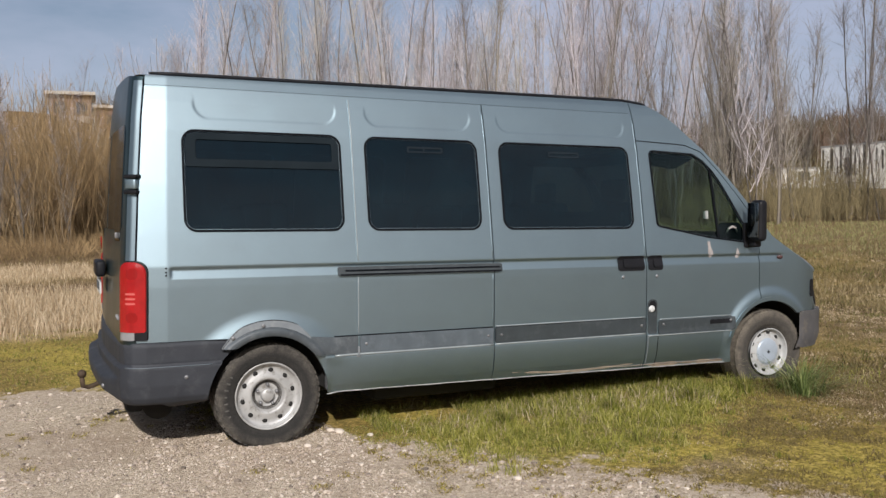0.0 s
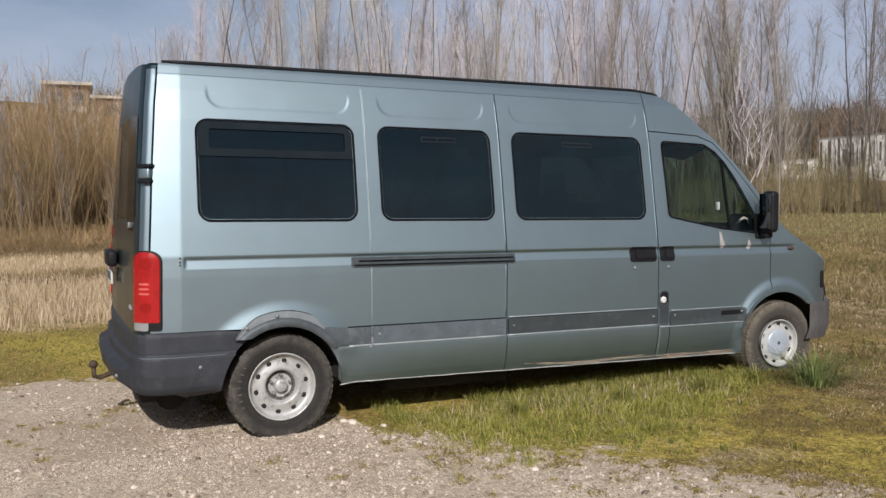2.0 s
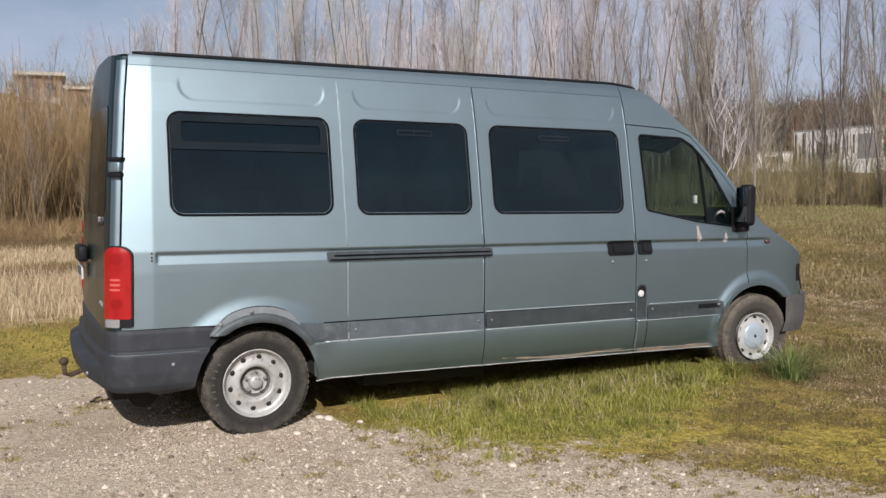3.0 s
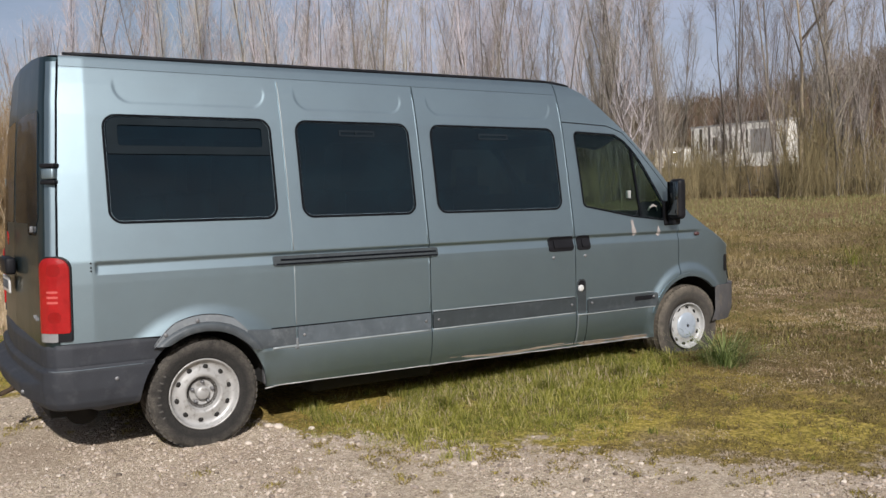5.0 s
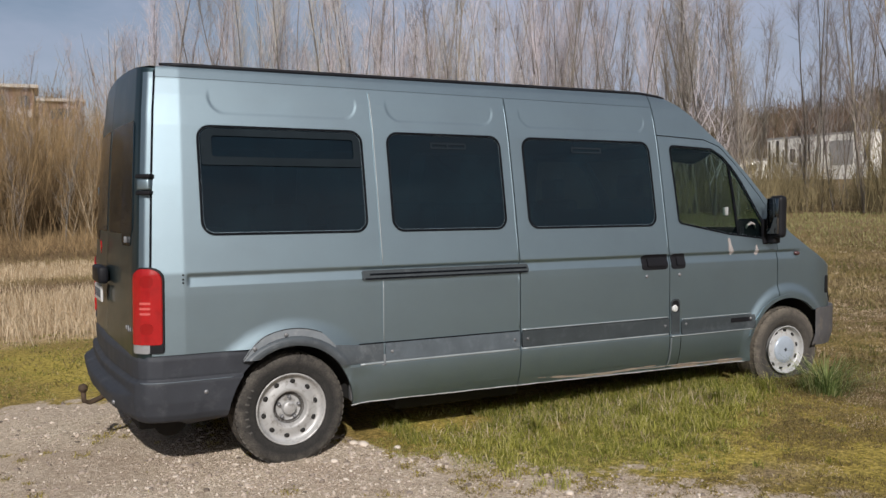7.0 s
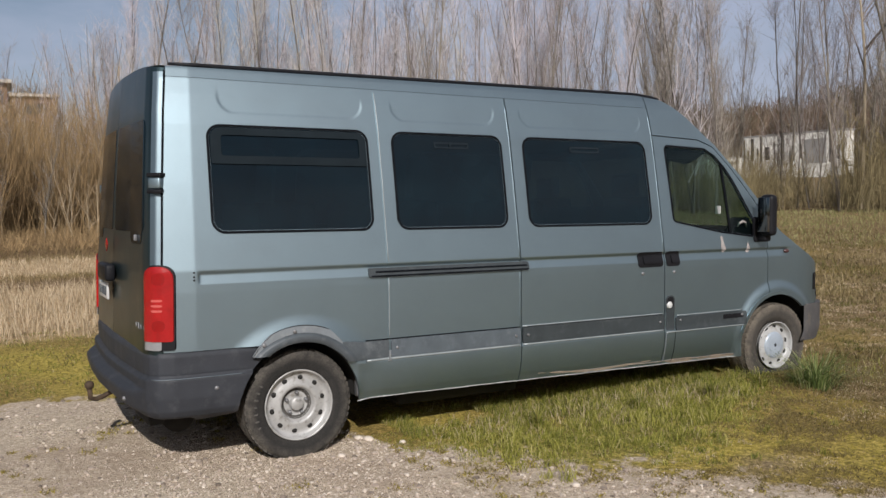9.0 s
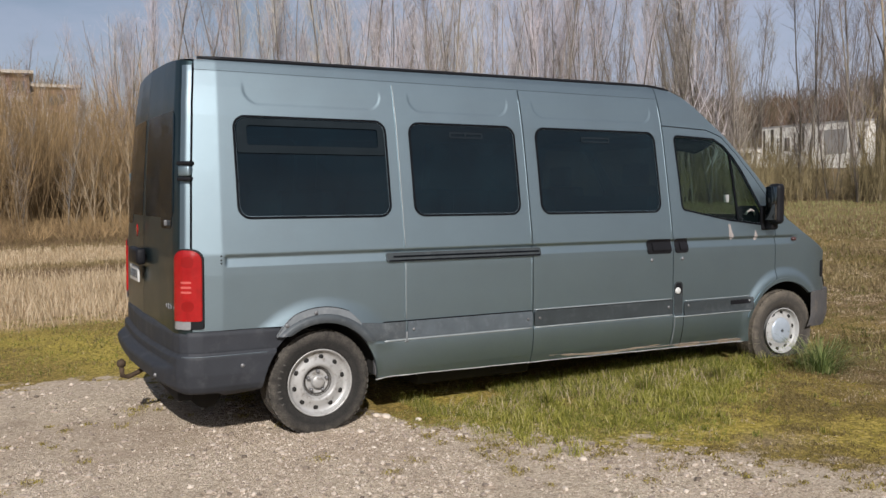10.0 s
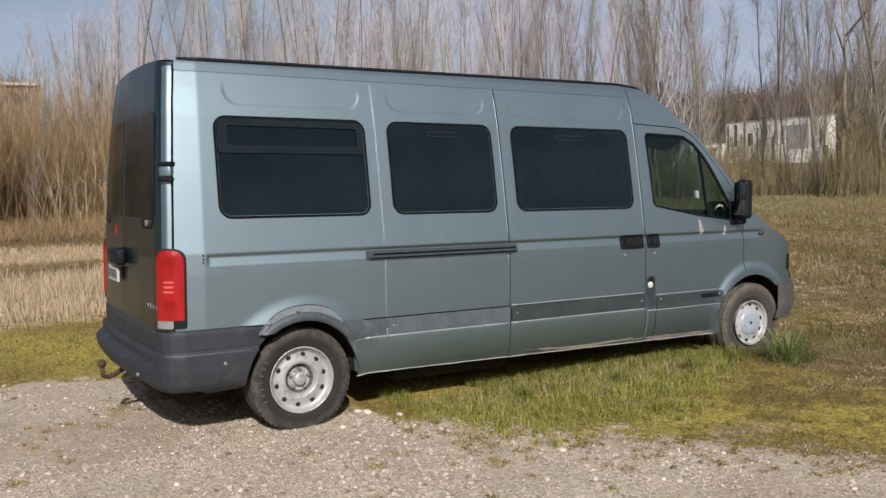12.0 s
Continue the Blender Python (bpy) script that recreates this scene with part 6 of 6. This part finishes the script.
blades("pale_field_grass", x[pale], y[pale], rng.uniform(0.05, 0.18, pale.sum()), 0.016, rng.uniform(0.2, 1.0, pale.sum()), island_material("pale_field_grass", [(0.0, (0.17, 0.18, 0.065)), (0.5, (0.28, 0.27, 0.115)), (1.0, (0.42, 0.375, 0.20))], 0.85, 0.3), "pale green grass at the edge of the trees")
x, y = x[~pale], y[~pale]
patch = fbm(x, y, 0.45, 81) + 0.10 * (rng.random(len(x)) - 0.5)
for lo, hi, nm, lab, tones in ((0.56, 9, "straw_field_grass", "bleached tussocks in the far field", ((0.20, 0.155, 0.078), (0.29, 0.225, 0.120), (0.40, 0.315, 0.185))),
                               (0.44, 0.56, "field_grass", "brown tussocky grass of the far field", ((0.12, 0.092, 0.040), (0.17, 0.132, 0.060), (0.25, 0.195, 0.098))),
                               (-9, 0.44, "green_field_grass", "dull green grass of the far field", ((0.085, 0.080, 0.026), (0.130, 0.118, 0.040), (0.20, 0.168, 0.070)))):
    on = (patch >= lo) & (patch < hi)
    blades(nm, x[on], y[on], rng.uniform(0.04, 0.15, on.sum()), 0.013, rng.uniform(0.2, 1.0, on.sum()), island_material(nm, [(0.0, tones[0]), (0.5, tones[1]), (1.0, tones[2])], 0.85, 0.2), lab)


# tufts: the big one before the front wheel, a few elsewhere
def tuft(cx, cy, r, h, n, label, tone):
    a, d = rng.uniform(0, 2 * np.pi, n), rng.random(n) * r * 0.45
    x, y = cx + np.cos(a) * d, cy + np.sin(a) * d
    z = ground_z(x, y) - 0.01
    verts, faces = [], []
    for k in range(n):
        hh, out = h * rng.uniform(0.35, 1.15), r * rng.uniform(0.2, 1.3)
        ca, sa = math.cos(a[k]), math.sin(a[k])
        w = 0.0036
        i0 = len(verts)
        for t, lift in ((0, 0.0), (0.35, 0.55), (0.7, 0.92), (1.0, 0.85)):
            ww = w * (1 - t * 0.9)
            c = (x[k] + ca * out * t * t, y[k] + sa * out * t * t, z[k] + hh * lift)
            verts += [(c[0] - sa * ww, c[1] + ca * ww, c[2]), (c[0] + sa * ww, c[1] - ca * ww, c[2])]
        for s in range(3):
            p = i0 + 2 * s
            faces.append((p, p + 1, p + 3, p + 2))
    me = bpy.data.meshes.new("grass_tuft")
    me.from_pydata(verts, [], faces)
    me.materials.append(tone)
    return tagged(new("grass_tuft", me), label, "grass tuft", kind="stuff")


tuft(3.90, -0.50, 0.42, 0.25, 330, "tall green grass tuft before the front wheel", TUFTGREEN)
for cx, cy, r, h in ((3.55, -0.28, 0.12, 0.14), (3.0, -0.35, 0.12, 0.16), (2.3, -0.32, 0.12, 0.17), (1.5, -0.25, 0.10, 0.15), (11.5, 3.2, 0.35, 0.32), (8.5, -0.6, 0.2, 0.15)):
    tuft(cx, cy, r, h, 110, "green grass tuft in the turf", GREEN)


# ---- bare trees ----
def bark_material(name, stops, grain=((0.13, 0.11, 0.10), (0.34, 0.30, 0.27))):
    m, nt, b = nodes_of(name)
    info = nt.nodes.new("ShaderNodeObjectInfo")
    co = nt.nodes.new("ShaderNodeTexCoord").outputs["Object"]
    col = ramp(nt, info.outputs["Random"], stops)
    col = mixed(nt, 0.5, col, ramp(nt, noise_tex(nt, co, 2.5, 6), [(0.3, grain[0]), (0.7, grain[1])]))
    piece = nt.nodes.new("ShaderNodeNewGeometry").outputs["Random Per Island"]
    col = mixed(nt, 1.0, col, ramp(nt, piece, [(0.0, (0.50, 0.49, 0.47)), (0.5, (0.95, 0.95, 0.95)), (1.0, (1.45, 1.43, 1.40))]), "MULTIPLY")
    nt.links.new(col, b.inputs["Base Color"])
    b.inputs["Roughness"].default_value = 0.9
    bump(nt, b, noise_tex(nt, co, 25, 4), 0.4, 0.02)
    return m


TRUNK = bark_material("grey_bark", [(0.0, (0.07, 0.060, 0.050)), (0.6, (0.15, 0.130, 0.105)), (1.0, (0.36, 0.31, 0.24))], ((0.06, 0.05, 0.042), (0.22, 0.19, 0.155)))
TWIG = bark_material("pale_grey_twigs", [(0.0, (0.32, 0.275, 0.29)), (0.3, (0.60, 0.55, 0.60)), (0.7, (0.66, 0.61, 0.61)), (1.0, (0.55, 0.53, 0.38))], ((0.31, 0.28, 0.30), (0.68, 0.63, 0.66)))
DUSKTWIG = bark_material("brown_grey_twigs", [(0.0, (0.15, 0.120, 0.108)), (0.4, (0.29, 0.25, 0.24)), (0.75, (0.36, 0.33, 0.25)), (1.0, (0.46, 0.40, 0.39))], ((0.12, 0.102, 0.090), (0.37, 0.325, 0.30)))
BRUSH = bark_material("russet_twigs", [(0.0, (0.12, 0.074, 0.033)), (0.45, (0.24, 0.160, 0.074)), (0.8, (0.34, 0.235, 0.118)), (1.0, (0.52, 0.385, 0.225))], ((0.10, 0.064, 0.030), (0.38, 0.262, 0.134)))
PALESTEM = bark_material("pale_sapling_bark", [(0.0, (0.26, 0.20, 0.13)), (1.0, (0.44, 0.355, 0.245))], ((0.17, 0.125, 0.08), (0.42, 0.335, 0.235)))
PALETRUNK = bark_material("pale_trunk_bark", [(0.0, (0.36, 0.29, 0.20)), (1.0, (0.42, 0.35, 0.25))], ((0.20, 0.16, 0.115), (0.46, 0.385, 0.28)))
UNDER = bark_material("olive_brown_stems", [(0.0, (0.14, 0.107, 0.054)), (0.5, (0.25, 0.20, 0.10)), (1.0, (0.40, 0.33, 0.185))], ((0.10, 0.080, 0.045), (0.32, 0.26, 0.138)))


class Wood:
    """Collects many thin tapered sticks into one mesh."""

    def __init__(self):
        self.v, self.f = [], []

    def stick(self, pts, r0, r1, sides=3):
        n = len(pts)
        first = len(self.v)
        for i, p in enumerate(pts):
            d = (pts[min(i + 1, n - 1)] - pts[max(i - 1, 0)])
            a = d.orthogonal().normalized()
            b = d.normalized().cross(a)
            r = r0 + (r1 - r0) * i / (n - 1)
            for k in range(sides):
                t = 2 * math.pi * k / sides
                q = p + a * (r * math.cos(t)) + b * (r * math.sin(t))
                self.v.append((q.x, q.y, q.z))
        for i in range(n - 1):
            for k in range(sides):
                p = first + i * sides
                self.f.append((p + k, p + (k + 1) % sides, p + sides + (k + 1) % sides, p + sides + k))

    def object(self, name, material, parent):
        me = bpy.data.meshes.new(name)
        me.from_pydata(self.v, [], self.f)
        me.materials.append(material)
        me.polygons.foreach_set("use_smooth", [True] * len(me.polygons))
        ob = new(name, me)
        ob.parent = parent
        return ob


def grow(r, start, way, length, bendy, pieces):
    pts, d = [start], way.normalized()
    for _ in range(pieces):
        d = (d + Vector((r.uniform(-1, 1), r.uniform(-1, 1), r.uniform(-0.2, 1.0))) * bendy).normalized()
        pts.append(pts[-1] + d * (length / pieces))
    return pts


def tree(seed, height, radius, stems=1, spread=0.35, limbs=26, twigs=7, label="", rise=(1.6, 4.6), bark=None, twig=None, stout=1.0, lowest=0.14):
    r = random.Random(seed)
    root = thing("bare_tree", label, "tree", "bare trees of the row")
    trunk, crown = Wood(), Wood()
    for s in range(stems):
        lean_by = Vector((r.uniform(-1, 1), r.uniform(-1, 1), 0)) * (0.16 if stems > 1 else 0.04)
        h = height * r.uniform(0.8, 1.05)
        base = Vector((r.uniform(-0.3, 0.3), r.uniform(-0.3, 0.3), -0.15)) * (1 if stems > 1 else 0.3)
        base.z = -0.15
        line = grow(r, base, Vector((lean_by.x, lean_by.y, 1)), h, 0.06, 9)
        trunk.stick(line, radius * (1 if stems == 1 else 0.6), 0.012, 6)
        for k in range(limbs // stems + 2):
            t = r.uniform(lowest, 0.97)
            i = min(int(t * 9), 8)
            p = line[i].lerp(line[i + 1], t * 9 - i)
            a = r.uniform(0, 2 * math.pi)
            up = r.uniform(*rise)
            L = height * r.uniform(0.10, 0.26) * (1.15 - 0.75 * t)
            w = Vector((math.cos(a), math.sin(a), up))
            limb = grow(r, p, w, L * (1 + spread), 0.16, 4)
            crown.stick(limb, (0.009 + 0.022 * (1 - t) * radius / 0.12) * stout, 0.004 * stout, 3)
            for _ in range(int(twigs * 1.5)):
                tt = r.uniform(0.1, 1.0)
                j = min(int(tt * 4), 3)
                q = limb[j].lerp(limb[j + 1], tt * 4 - j)
                w2 = Vector((r.uniform(-1, 1), r.uniform(-1, 1), r.uniform(0.3, 1.8)))
                crown.stick(grow(r, q, w2, r.uniform(0.5, 1.5), 0.22, r.choice((1, 2))), 0.0062, 0.0022, 3)
    trunk.object("trunk", bark or TRUNK, root)
    crown.object("crown", twig or TWIG, root)
    return root


KINDS = [tree(10 + k, h, rad, st, sp, lm, tw, lab, (2.4, 6.0) if k % 2 == 0 else (1.3, 3.4)) for k, (h, rad, st, sp, lm, tw, lab) in enumerate([
    (15.5, 0.070, 1, 0.30, 36, 9, "tall slender bare tree with ascending twigs"),
    (14.0, 0.055, 1, 0.45, 32, 9, "slender bare tree with pale brown twigs"),
    (16.5, 0.095, 1, 0.35, 38, 9, "tall bare tree with a straight grey trunk"),
    (13.0, 0.075, 3, 0.30, 40, 8, "bare tree with several upright stems"),
    (12.0, 0.065, 4, 0.35, 42, 8, "many-stemmed bare tree in a thicket"),
    (15.0, 0.075, 2, 0.30, 38, 9, "twin-stemmed bare tree with fine twigs"),
])]

DUSKY = [tree(30 + k, h, rad, st, sp, lm, tw, lab, rise, None, DUSKTWIG) for k, (h, rad, st, sp, lm, tw, lab, rise) in enumerate([
    (15.0, 0.075, 1, 0.30, 34, 9, "tall slender bare tree with dark ascending twigs", (2.6, 6.5)),
    (14.0, 0.085, 1, 0.35, 30, 8, "bare tree with a dark straight trunk", (1.5, 4.0)),
    (12.5, 0.060, 2, 0.30, 34, 8, "twin-stemmed bare tree with brown twigs", (2.4, 6.0)),
])]
LONE = tree(41, 14.0, 0.10, 1, 1.6, 16, 7, "pale-trunked bare tree with wide side branches before the row", (0.6, 1.4), PALETRUNK, DUSKTWIG, 2.2, 0.46)


def put(ob, x, y, turn, scale):
    z = float(ground_z(np.array(x), np.array(y)))
    return copy_thing(ob, pose(x, y, z, 0, 0, turn) @ Matrix.Scale(scale, 4))


def place_first(ob, x, y):
    ob.matrix_world = pose(x, y, float(ground_z(np.array(x), np.array(y))))


R = random.Random(5)
spots = []
for k in range(275):
    a = R.uniform(0.02, 1.28) if k < 245 else R.uniform(0.10, 0.85)
    d = 35 + 26 * R.random() ** 1.2
    if a < 0.12:
        d += 6
    if 0.78 < a < 1.15 and R.random() < 0.42:
        continue
    spots.append((a, -1.5 + d * math.sin(a), -4.9 + d * math.cos(a), R.uniform(0, 360), R.uniform(0.72, 1.08) * (0.55 if a < 0.10 else 0.75 if a < 0.16 else 1.0)))
unused = KINDS + DUSKY
for a, x, y, turn, sc in spots:
    kinds = DUSKY if R.random() < 0.18 + 0.82 * float(step_up(a, 0.60, 0.84)) else KINDS
    ob = R.choice(kinds)
    if ob in unused:
        unused.remove(ob)
        ob.matrix_world = pose(x, y, float(ground_z(np.array(x), np.array(y))), 0, 0, turn) @ Matrix.Scale(sc, 4)
    else:
        put(ob, x, y, turn, sc)
# the hazy far trees over the brush
for k in range(22):
    a, d = R.uniform(-0.24, 0.10), R.uniform(48, 68)
    put(KINDS[k % 6], -1.5 + d * math.sin(a), -4.9 + d * math.cos(a), 71 * k, R.uniform(0.52, 0.80))
# the pale trunk that stands before the others
place_first(LONE, 30.3, 17.3)
for k in range(5):
    a, d = 0.84 + 0.040 * k + R.uniform(-0.006, 0.006), R.uniform(36, 54)
    put(DUSKY[k % 3], -1.5 + d * math.sin(a), -4.9 + d * math.cos(a), 37 * k, R.uniform(0.65, 0.95))


# ---- brush and saplings ----
def thicket(seed, height, stems, wide, material, name, label, fan=0.35, pieces=3, twigs=7, thick=0.010, reach=0.9):
    r = random.Random(seed)
    w = Wood()
    for s in range(stems):
        base = Vector((r.uniform(-wide, wide), r.uniform(-wide, wide), -0.1))
        h = height * r.uniform(0.45, 1.05)
        line = grow(r, base, Vector((r.uniform(-fan, fan), r.uniform(-fan, fan), 1)), h, 0.12, pieces)
        w.stick(line, thick, thick * 0.4, 3)
        for _ in range(twigs):
            t = r.uniform(0.25, 0.95)
            i = min(int(t * pieces), pieces - 1)
            q = line[i].lerp(line[i + 1], t * pieces - i)
            w.stick(grow(r, q, Vector((r.uniform(-1, 1), r.uniform(-1, 1), r.uniform(0.5, 1.8))), r.uniform(0.3, 1.0) * reach, 0.2, 1), thick * 0.6, thick * 0.2, 3)
    me = bpy.data.meshes.new(name)
    me.from_pydata(w.v, [], w.f)
    me.materials.append(material)
    return tagged(new(name, me), label, "shrub", kind="stuff")


brush = [thicket(50 + k, h, 74, 1.2, BRUSH, "brush", "dense russet leafless brush", 0.35) for k, h in enumerate((4.8, 6.2, 3.6, 5.4))]
saplings = [thicket(70 + k, h, 9, 1.0, PALESTEM, "saplings", "pale leaning saplings before the brush", 0.24, 5, 8, 0.011, 1.1) for k, h in enumerate((4.6, 3.4))]
low = [thicket(60 + k, h, 48, 1.2, UNDER, "undergrowth", "thin leafless undergrowth at the foot of the trees", 0.3) for k, h in enumerate((2.2, 3.2, 1.7))]


def scatter_stuff(kinds, spots):
    for k, (x, y, turn, sc) in enumerate(spots):
        z = float(ground_z(np.array(x), np.array(y)))
        if k < len(kinds):
            kinds[k].matrix_world = pose(x, y, z, 0, 0, turn)
        else:
            copy_thing(kinds[R.randrange(len(kinds))], pose(x, y, z, 0, 0, turn) @ Matrix.Scale(sc, 4))


pts = []
for k in range(120):
    a, d = R.uniform(-0.30, 0.17), 31 + 15 * R.random() ** 1.3
    pts.append((-1.5 + d * math.sin(a), -4.9 + d * math.cos(a), R.uniform(0, 360), R.uniform(0.70, 1.15)))
# brush carried on out of view, for the rear doors to reflect
for k in range(64):
    a, d = R.uniform(-2.1, -0.30), 27 + 14 * R.random()
    pts.append((-1.5 + d * math.sin(a), -4.9 + d * math.cos(a), R.uniform(0, 360), R.uniform(0.8, 1.2)))
scatter_stuff(brush, pts)
litter = [thicket(100 + k, h, 60, 1.4, BRUSH, "brush_litter", "low dead stems and litter at the foot of the brush", 0.9, 2, 4, 0.009, 0.6) for k, h in enumerate((0.7, 0.45))]
pts = []
for k in range(46):
    a, d = R.uniform(-0.32, 0.17), R.uniform(24.5, 31)
    pts.append((-1.5 + d * math.sin(a), -4.9 + d * math.cos(a), R.uniform(0, 360), R.uniform(0.6, 1.2)))
scatter_stuff(litter, pts)
pts = []
for k in range(6):
    a, d = R.uniform(-0.26, 0.16), R.uniform(28.5, 31.5)
    pts.append((-1.5 + d * math.sin(a), -4.9 + d * math.cos(a), R.uniform(0, 360), R.uniform(0.6, 1.05)))
scatter_stuff(saplings, pts)
for k, (a, d) in enumerate(((-0.035, 29.5), (-0.012, 30.2), (0.03, 29.8), (-0.16, 30.5), (0.075, 30.0), (-0.09, 29.2))):
    put(DUSKY[k % 3], -1.5 + d * math.sin(a), -4.9 + d * math.cos(a), 50 * k, 0.28 + 0.03 * (k % 3))
pts = []
for k in range(190):
    a, d = R.uniform(0.12, 1.35), 35 + 22 * R.random()
    pts.append((-1.5 + d * math.sin(a), -4.9 + d * math.cos(a), R.uniform(0, 360), 0.5 + 1.0 * R.random() ** 1.8))
for k in range(34):
    a, d = R.uniform(0.80, 1.12), R.uniform(36, 46)
    pts.append((-1.5 + d * math.sin(a), -4.9 + d * math.cos(a), R.uniform(0, 360), R.uniform(0.5, 0.95)))
scatter_stuff(low, pts)

slim = [thicket(90 + k, h, 5, 1.3, DUSKTWIG, "slim_saplings", "slim dark saplings at the edge of the trees", 0.10, 5, 14, 0.020, 0.8) for k, h in enumerate((6.5, 5.2))]
pts = []
for k in range(26):
    a, d = R.uniform(0.70, 1.14), R.uniform(36, 50)
    pts.append((-1.5 + d * math.sin(a), -4.9 + d * math.cos(a), R.uniform(0, 360), R.uniform(0.7, 1.15)))
scatter_stuff(slim, pts)

# woods on the far hills
pts = []
hill = [thicket(80 + k, 9, 34, 4.5, surface("far_wood_brown" if k else "far_wood_olive", (0.125, 0.082, 0.056) if k else (0.105, 0.082, 0.048), 0.95, scale=0.5), "far_woods", "leafless brown woods on the far hill, some added unseen behind the camera", 0.5, 1, 8, 0.09, 4.0) for k in range(2)]
for k in range(330):
    a, d = R.uniform(0.62, 1.45), R.uniform(168, 250)
    pts.append((-1.5 + d * math.sin(a), -4.9 + d * math.cos(a), R.uniform(0, 360), R.uniform(0.9, 1.5)))
for k in range(90):
    a, d = R.uniform(-0.40, 0.30), R.uniform(80, 135)
    if -0.05 < a < 0.13 and d < 122:
        continue
    pts.append((-1.5 + d * math.sin(a), -4.9 + d * math.cos(a), R.uniform(0, 360), R.uniform(0.4, 0.6)))
# woods added out of view behind the camera, to darken the van's reflections
for k in range(80):
    a, d = R.uniform(1.5, 4.2), R.uniform(42, 60)
    pts.append((-1.5 + d * math.sin(a), -4.9 + d * math.cos(a), R.uniform(0, 360), R.uniform(0.6, 0.9)))
scatter_stuff(hill, pts)


# ---- far buildings ----
WHITEWALL = surface("white_cladding", (0.76, 0.74, 0.69), 0.6, spread=0.22, scale=0.9, dirt=(0.45, 0.42, 0.38))
GREYWALL = surface("grey_cladding", (0.30, 0.29, 0.28), 0.7, spread=0.15, scale=0.6)
BRICKWALL = surface("brown_brick_wall", (0.17, 0.105, 0.075), 0.85, spread=0.2, scale=1.5)
PANE = surface("dark_window", (0.04, 0.045, 0.05), 0.15, spread=0.1, bumped=0)
ROOFING = surface("pale_roof_edge", (0.42, 0.38, 0.335), 0.8, spread=0.15, scale=0.8)

DARKGAP = surface("dark_opening", (0.07, 0.06, 0.05), 0.8, spread=0.2, scale=0.6)
hall = thing("industrial_hall", "long white clad hall behind the trees", "building")
part("wall", box(17.0, 9.0, 6.8, (0, 0, 1.2), 0.05), WHITEWALL, hall, smooth=False)
part("roof", box(17.4, 9.4, 0.25, (0, 0, 4.72), 0.05), GREYWALL, hall, smooth=False)
part("grey_bay", box(3.6, 0.10, 3.4, (4.2, -4.53, 2.0), 0.02), GREYWALL, hall, "grey recessed bay in the hall front", smooth=False)
# dark strips for gaps in the wall and the tree trunks before it
for k, (wx, ww) in enumerate(((-8.1, 0.35), (-7.3, 0.2), (-6.6, 0.55), (-5.6, 0.2), (-5.0, 0.4), (-3.9, 0.9), (-2.6, 0.25), (-1.9, 0.2), (-1.1, 0.4), (0.1, 0.25), (0.8, 0.15), (1.8, 0.3), (6.6, 0.25), (7.9, 0.4))):
    hgt_w = (3.9, 2.6, 3.3, 1.9)[k * 7 % 4]
    part("window", box(ww, 0.12, hgt_w, (wx, -4.55, 0.4 + hgt_w / 2 + 0.35 * (k % 3)), 0.01), DARKGAP, hall, smooth=False)
hall.matrix_world = pose(114.8, 86.9, 5.2, 0, 0, -90) @ Matrix.Diagonal((1.1, 0.3, 1.1, 1))
shed = thing("white_shed", "low white shed beside the hall", "building")
part("wall", box(4.5, 4.0, 2.3, (0, 0, 1.15), 0.05), WHITEWALL, shed, smooth=False)
part("roof", box(4.8, 4.3, 0.2, (0, 0, 2.38), 0.04), GREYWALL, shed, smooth=False)
part("window", box(1.4, 0.06, 0.9, (0.4, -2.02, 1.4), 0.01), PANE, shed, smooth=False)
shed.matrix_world = pose(107.8, 95.9, 3.8, 0, 0, -36) @ Matrix.Scale(1.3, 4)

house = thing("house", "brown brick house with pale roof edges on the bank", "house")
part("wall", box(4.8, 7.0, 5.0, (0, 0, 2.5), 0.04), BRICKWALL, house, smooth=False)
part("roof", box(5.8, 8.4, 0.40, (0, 0, 5.15), 0.06), ROOFING, house, smooth=False)
part("wall", box(4.8, 6.0, 3.6, (5.2, 0.5, 1.8), 0.04), BRICKWALL, house, smooth=False)
part("roof", box(5.6, 7.0, 0.35, (5.3, 0.5, 3.75), 0.06), ROOFING, house, smooth=False)
for k in range(2):
    w = part("window", box(1.3, 0.1, 1.4, (-1.2 + 2.4 * k, -3.53, 3.4), 0.02), PANE, house, smooth=False)
    part("balcony", box(1.9, 0.8, 0.9, (-1.2 + 2.4 * k, -3.95, 1.9), 0.04), ROOFING, house, smooth=False)
part("window", box(2.4, 0.1, 1.3, (5.3, -2.53, 2.1), 0.02), PANE, house, smooth=False)
hx, hy = 2.2, 113.0
house.matrix_world = pose(hx, hy, 11.0, 0, 0, -3)
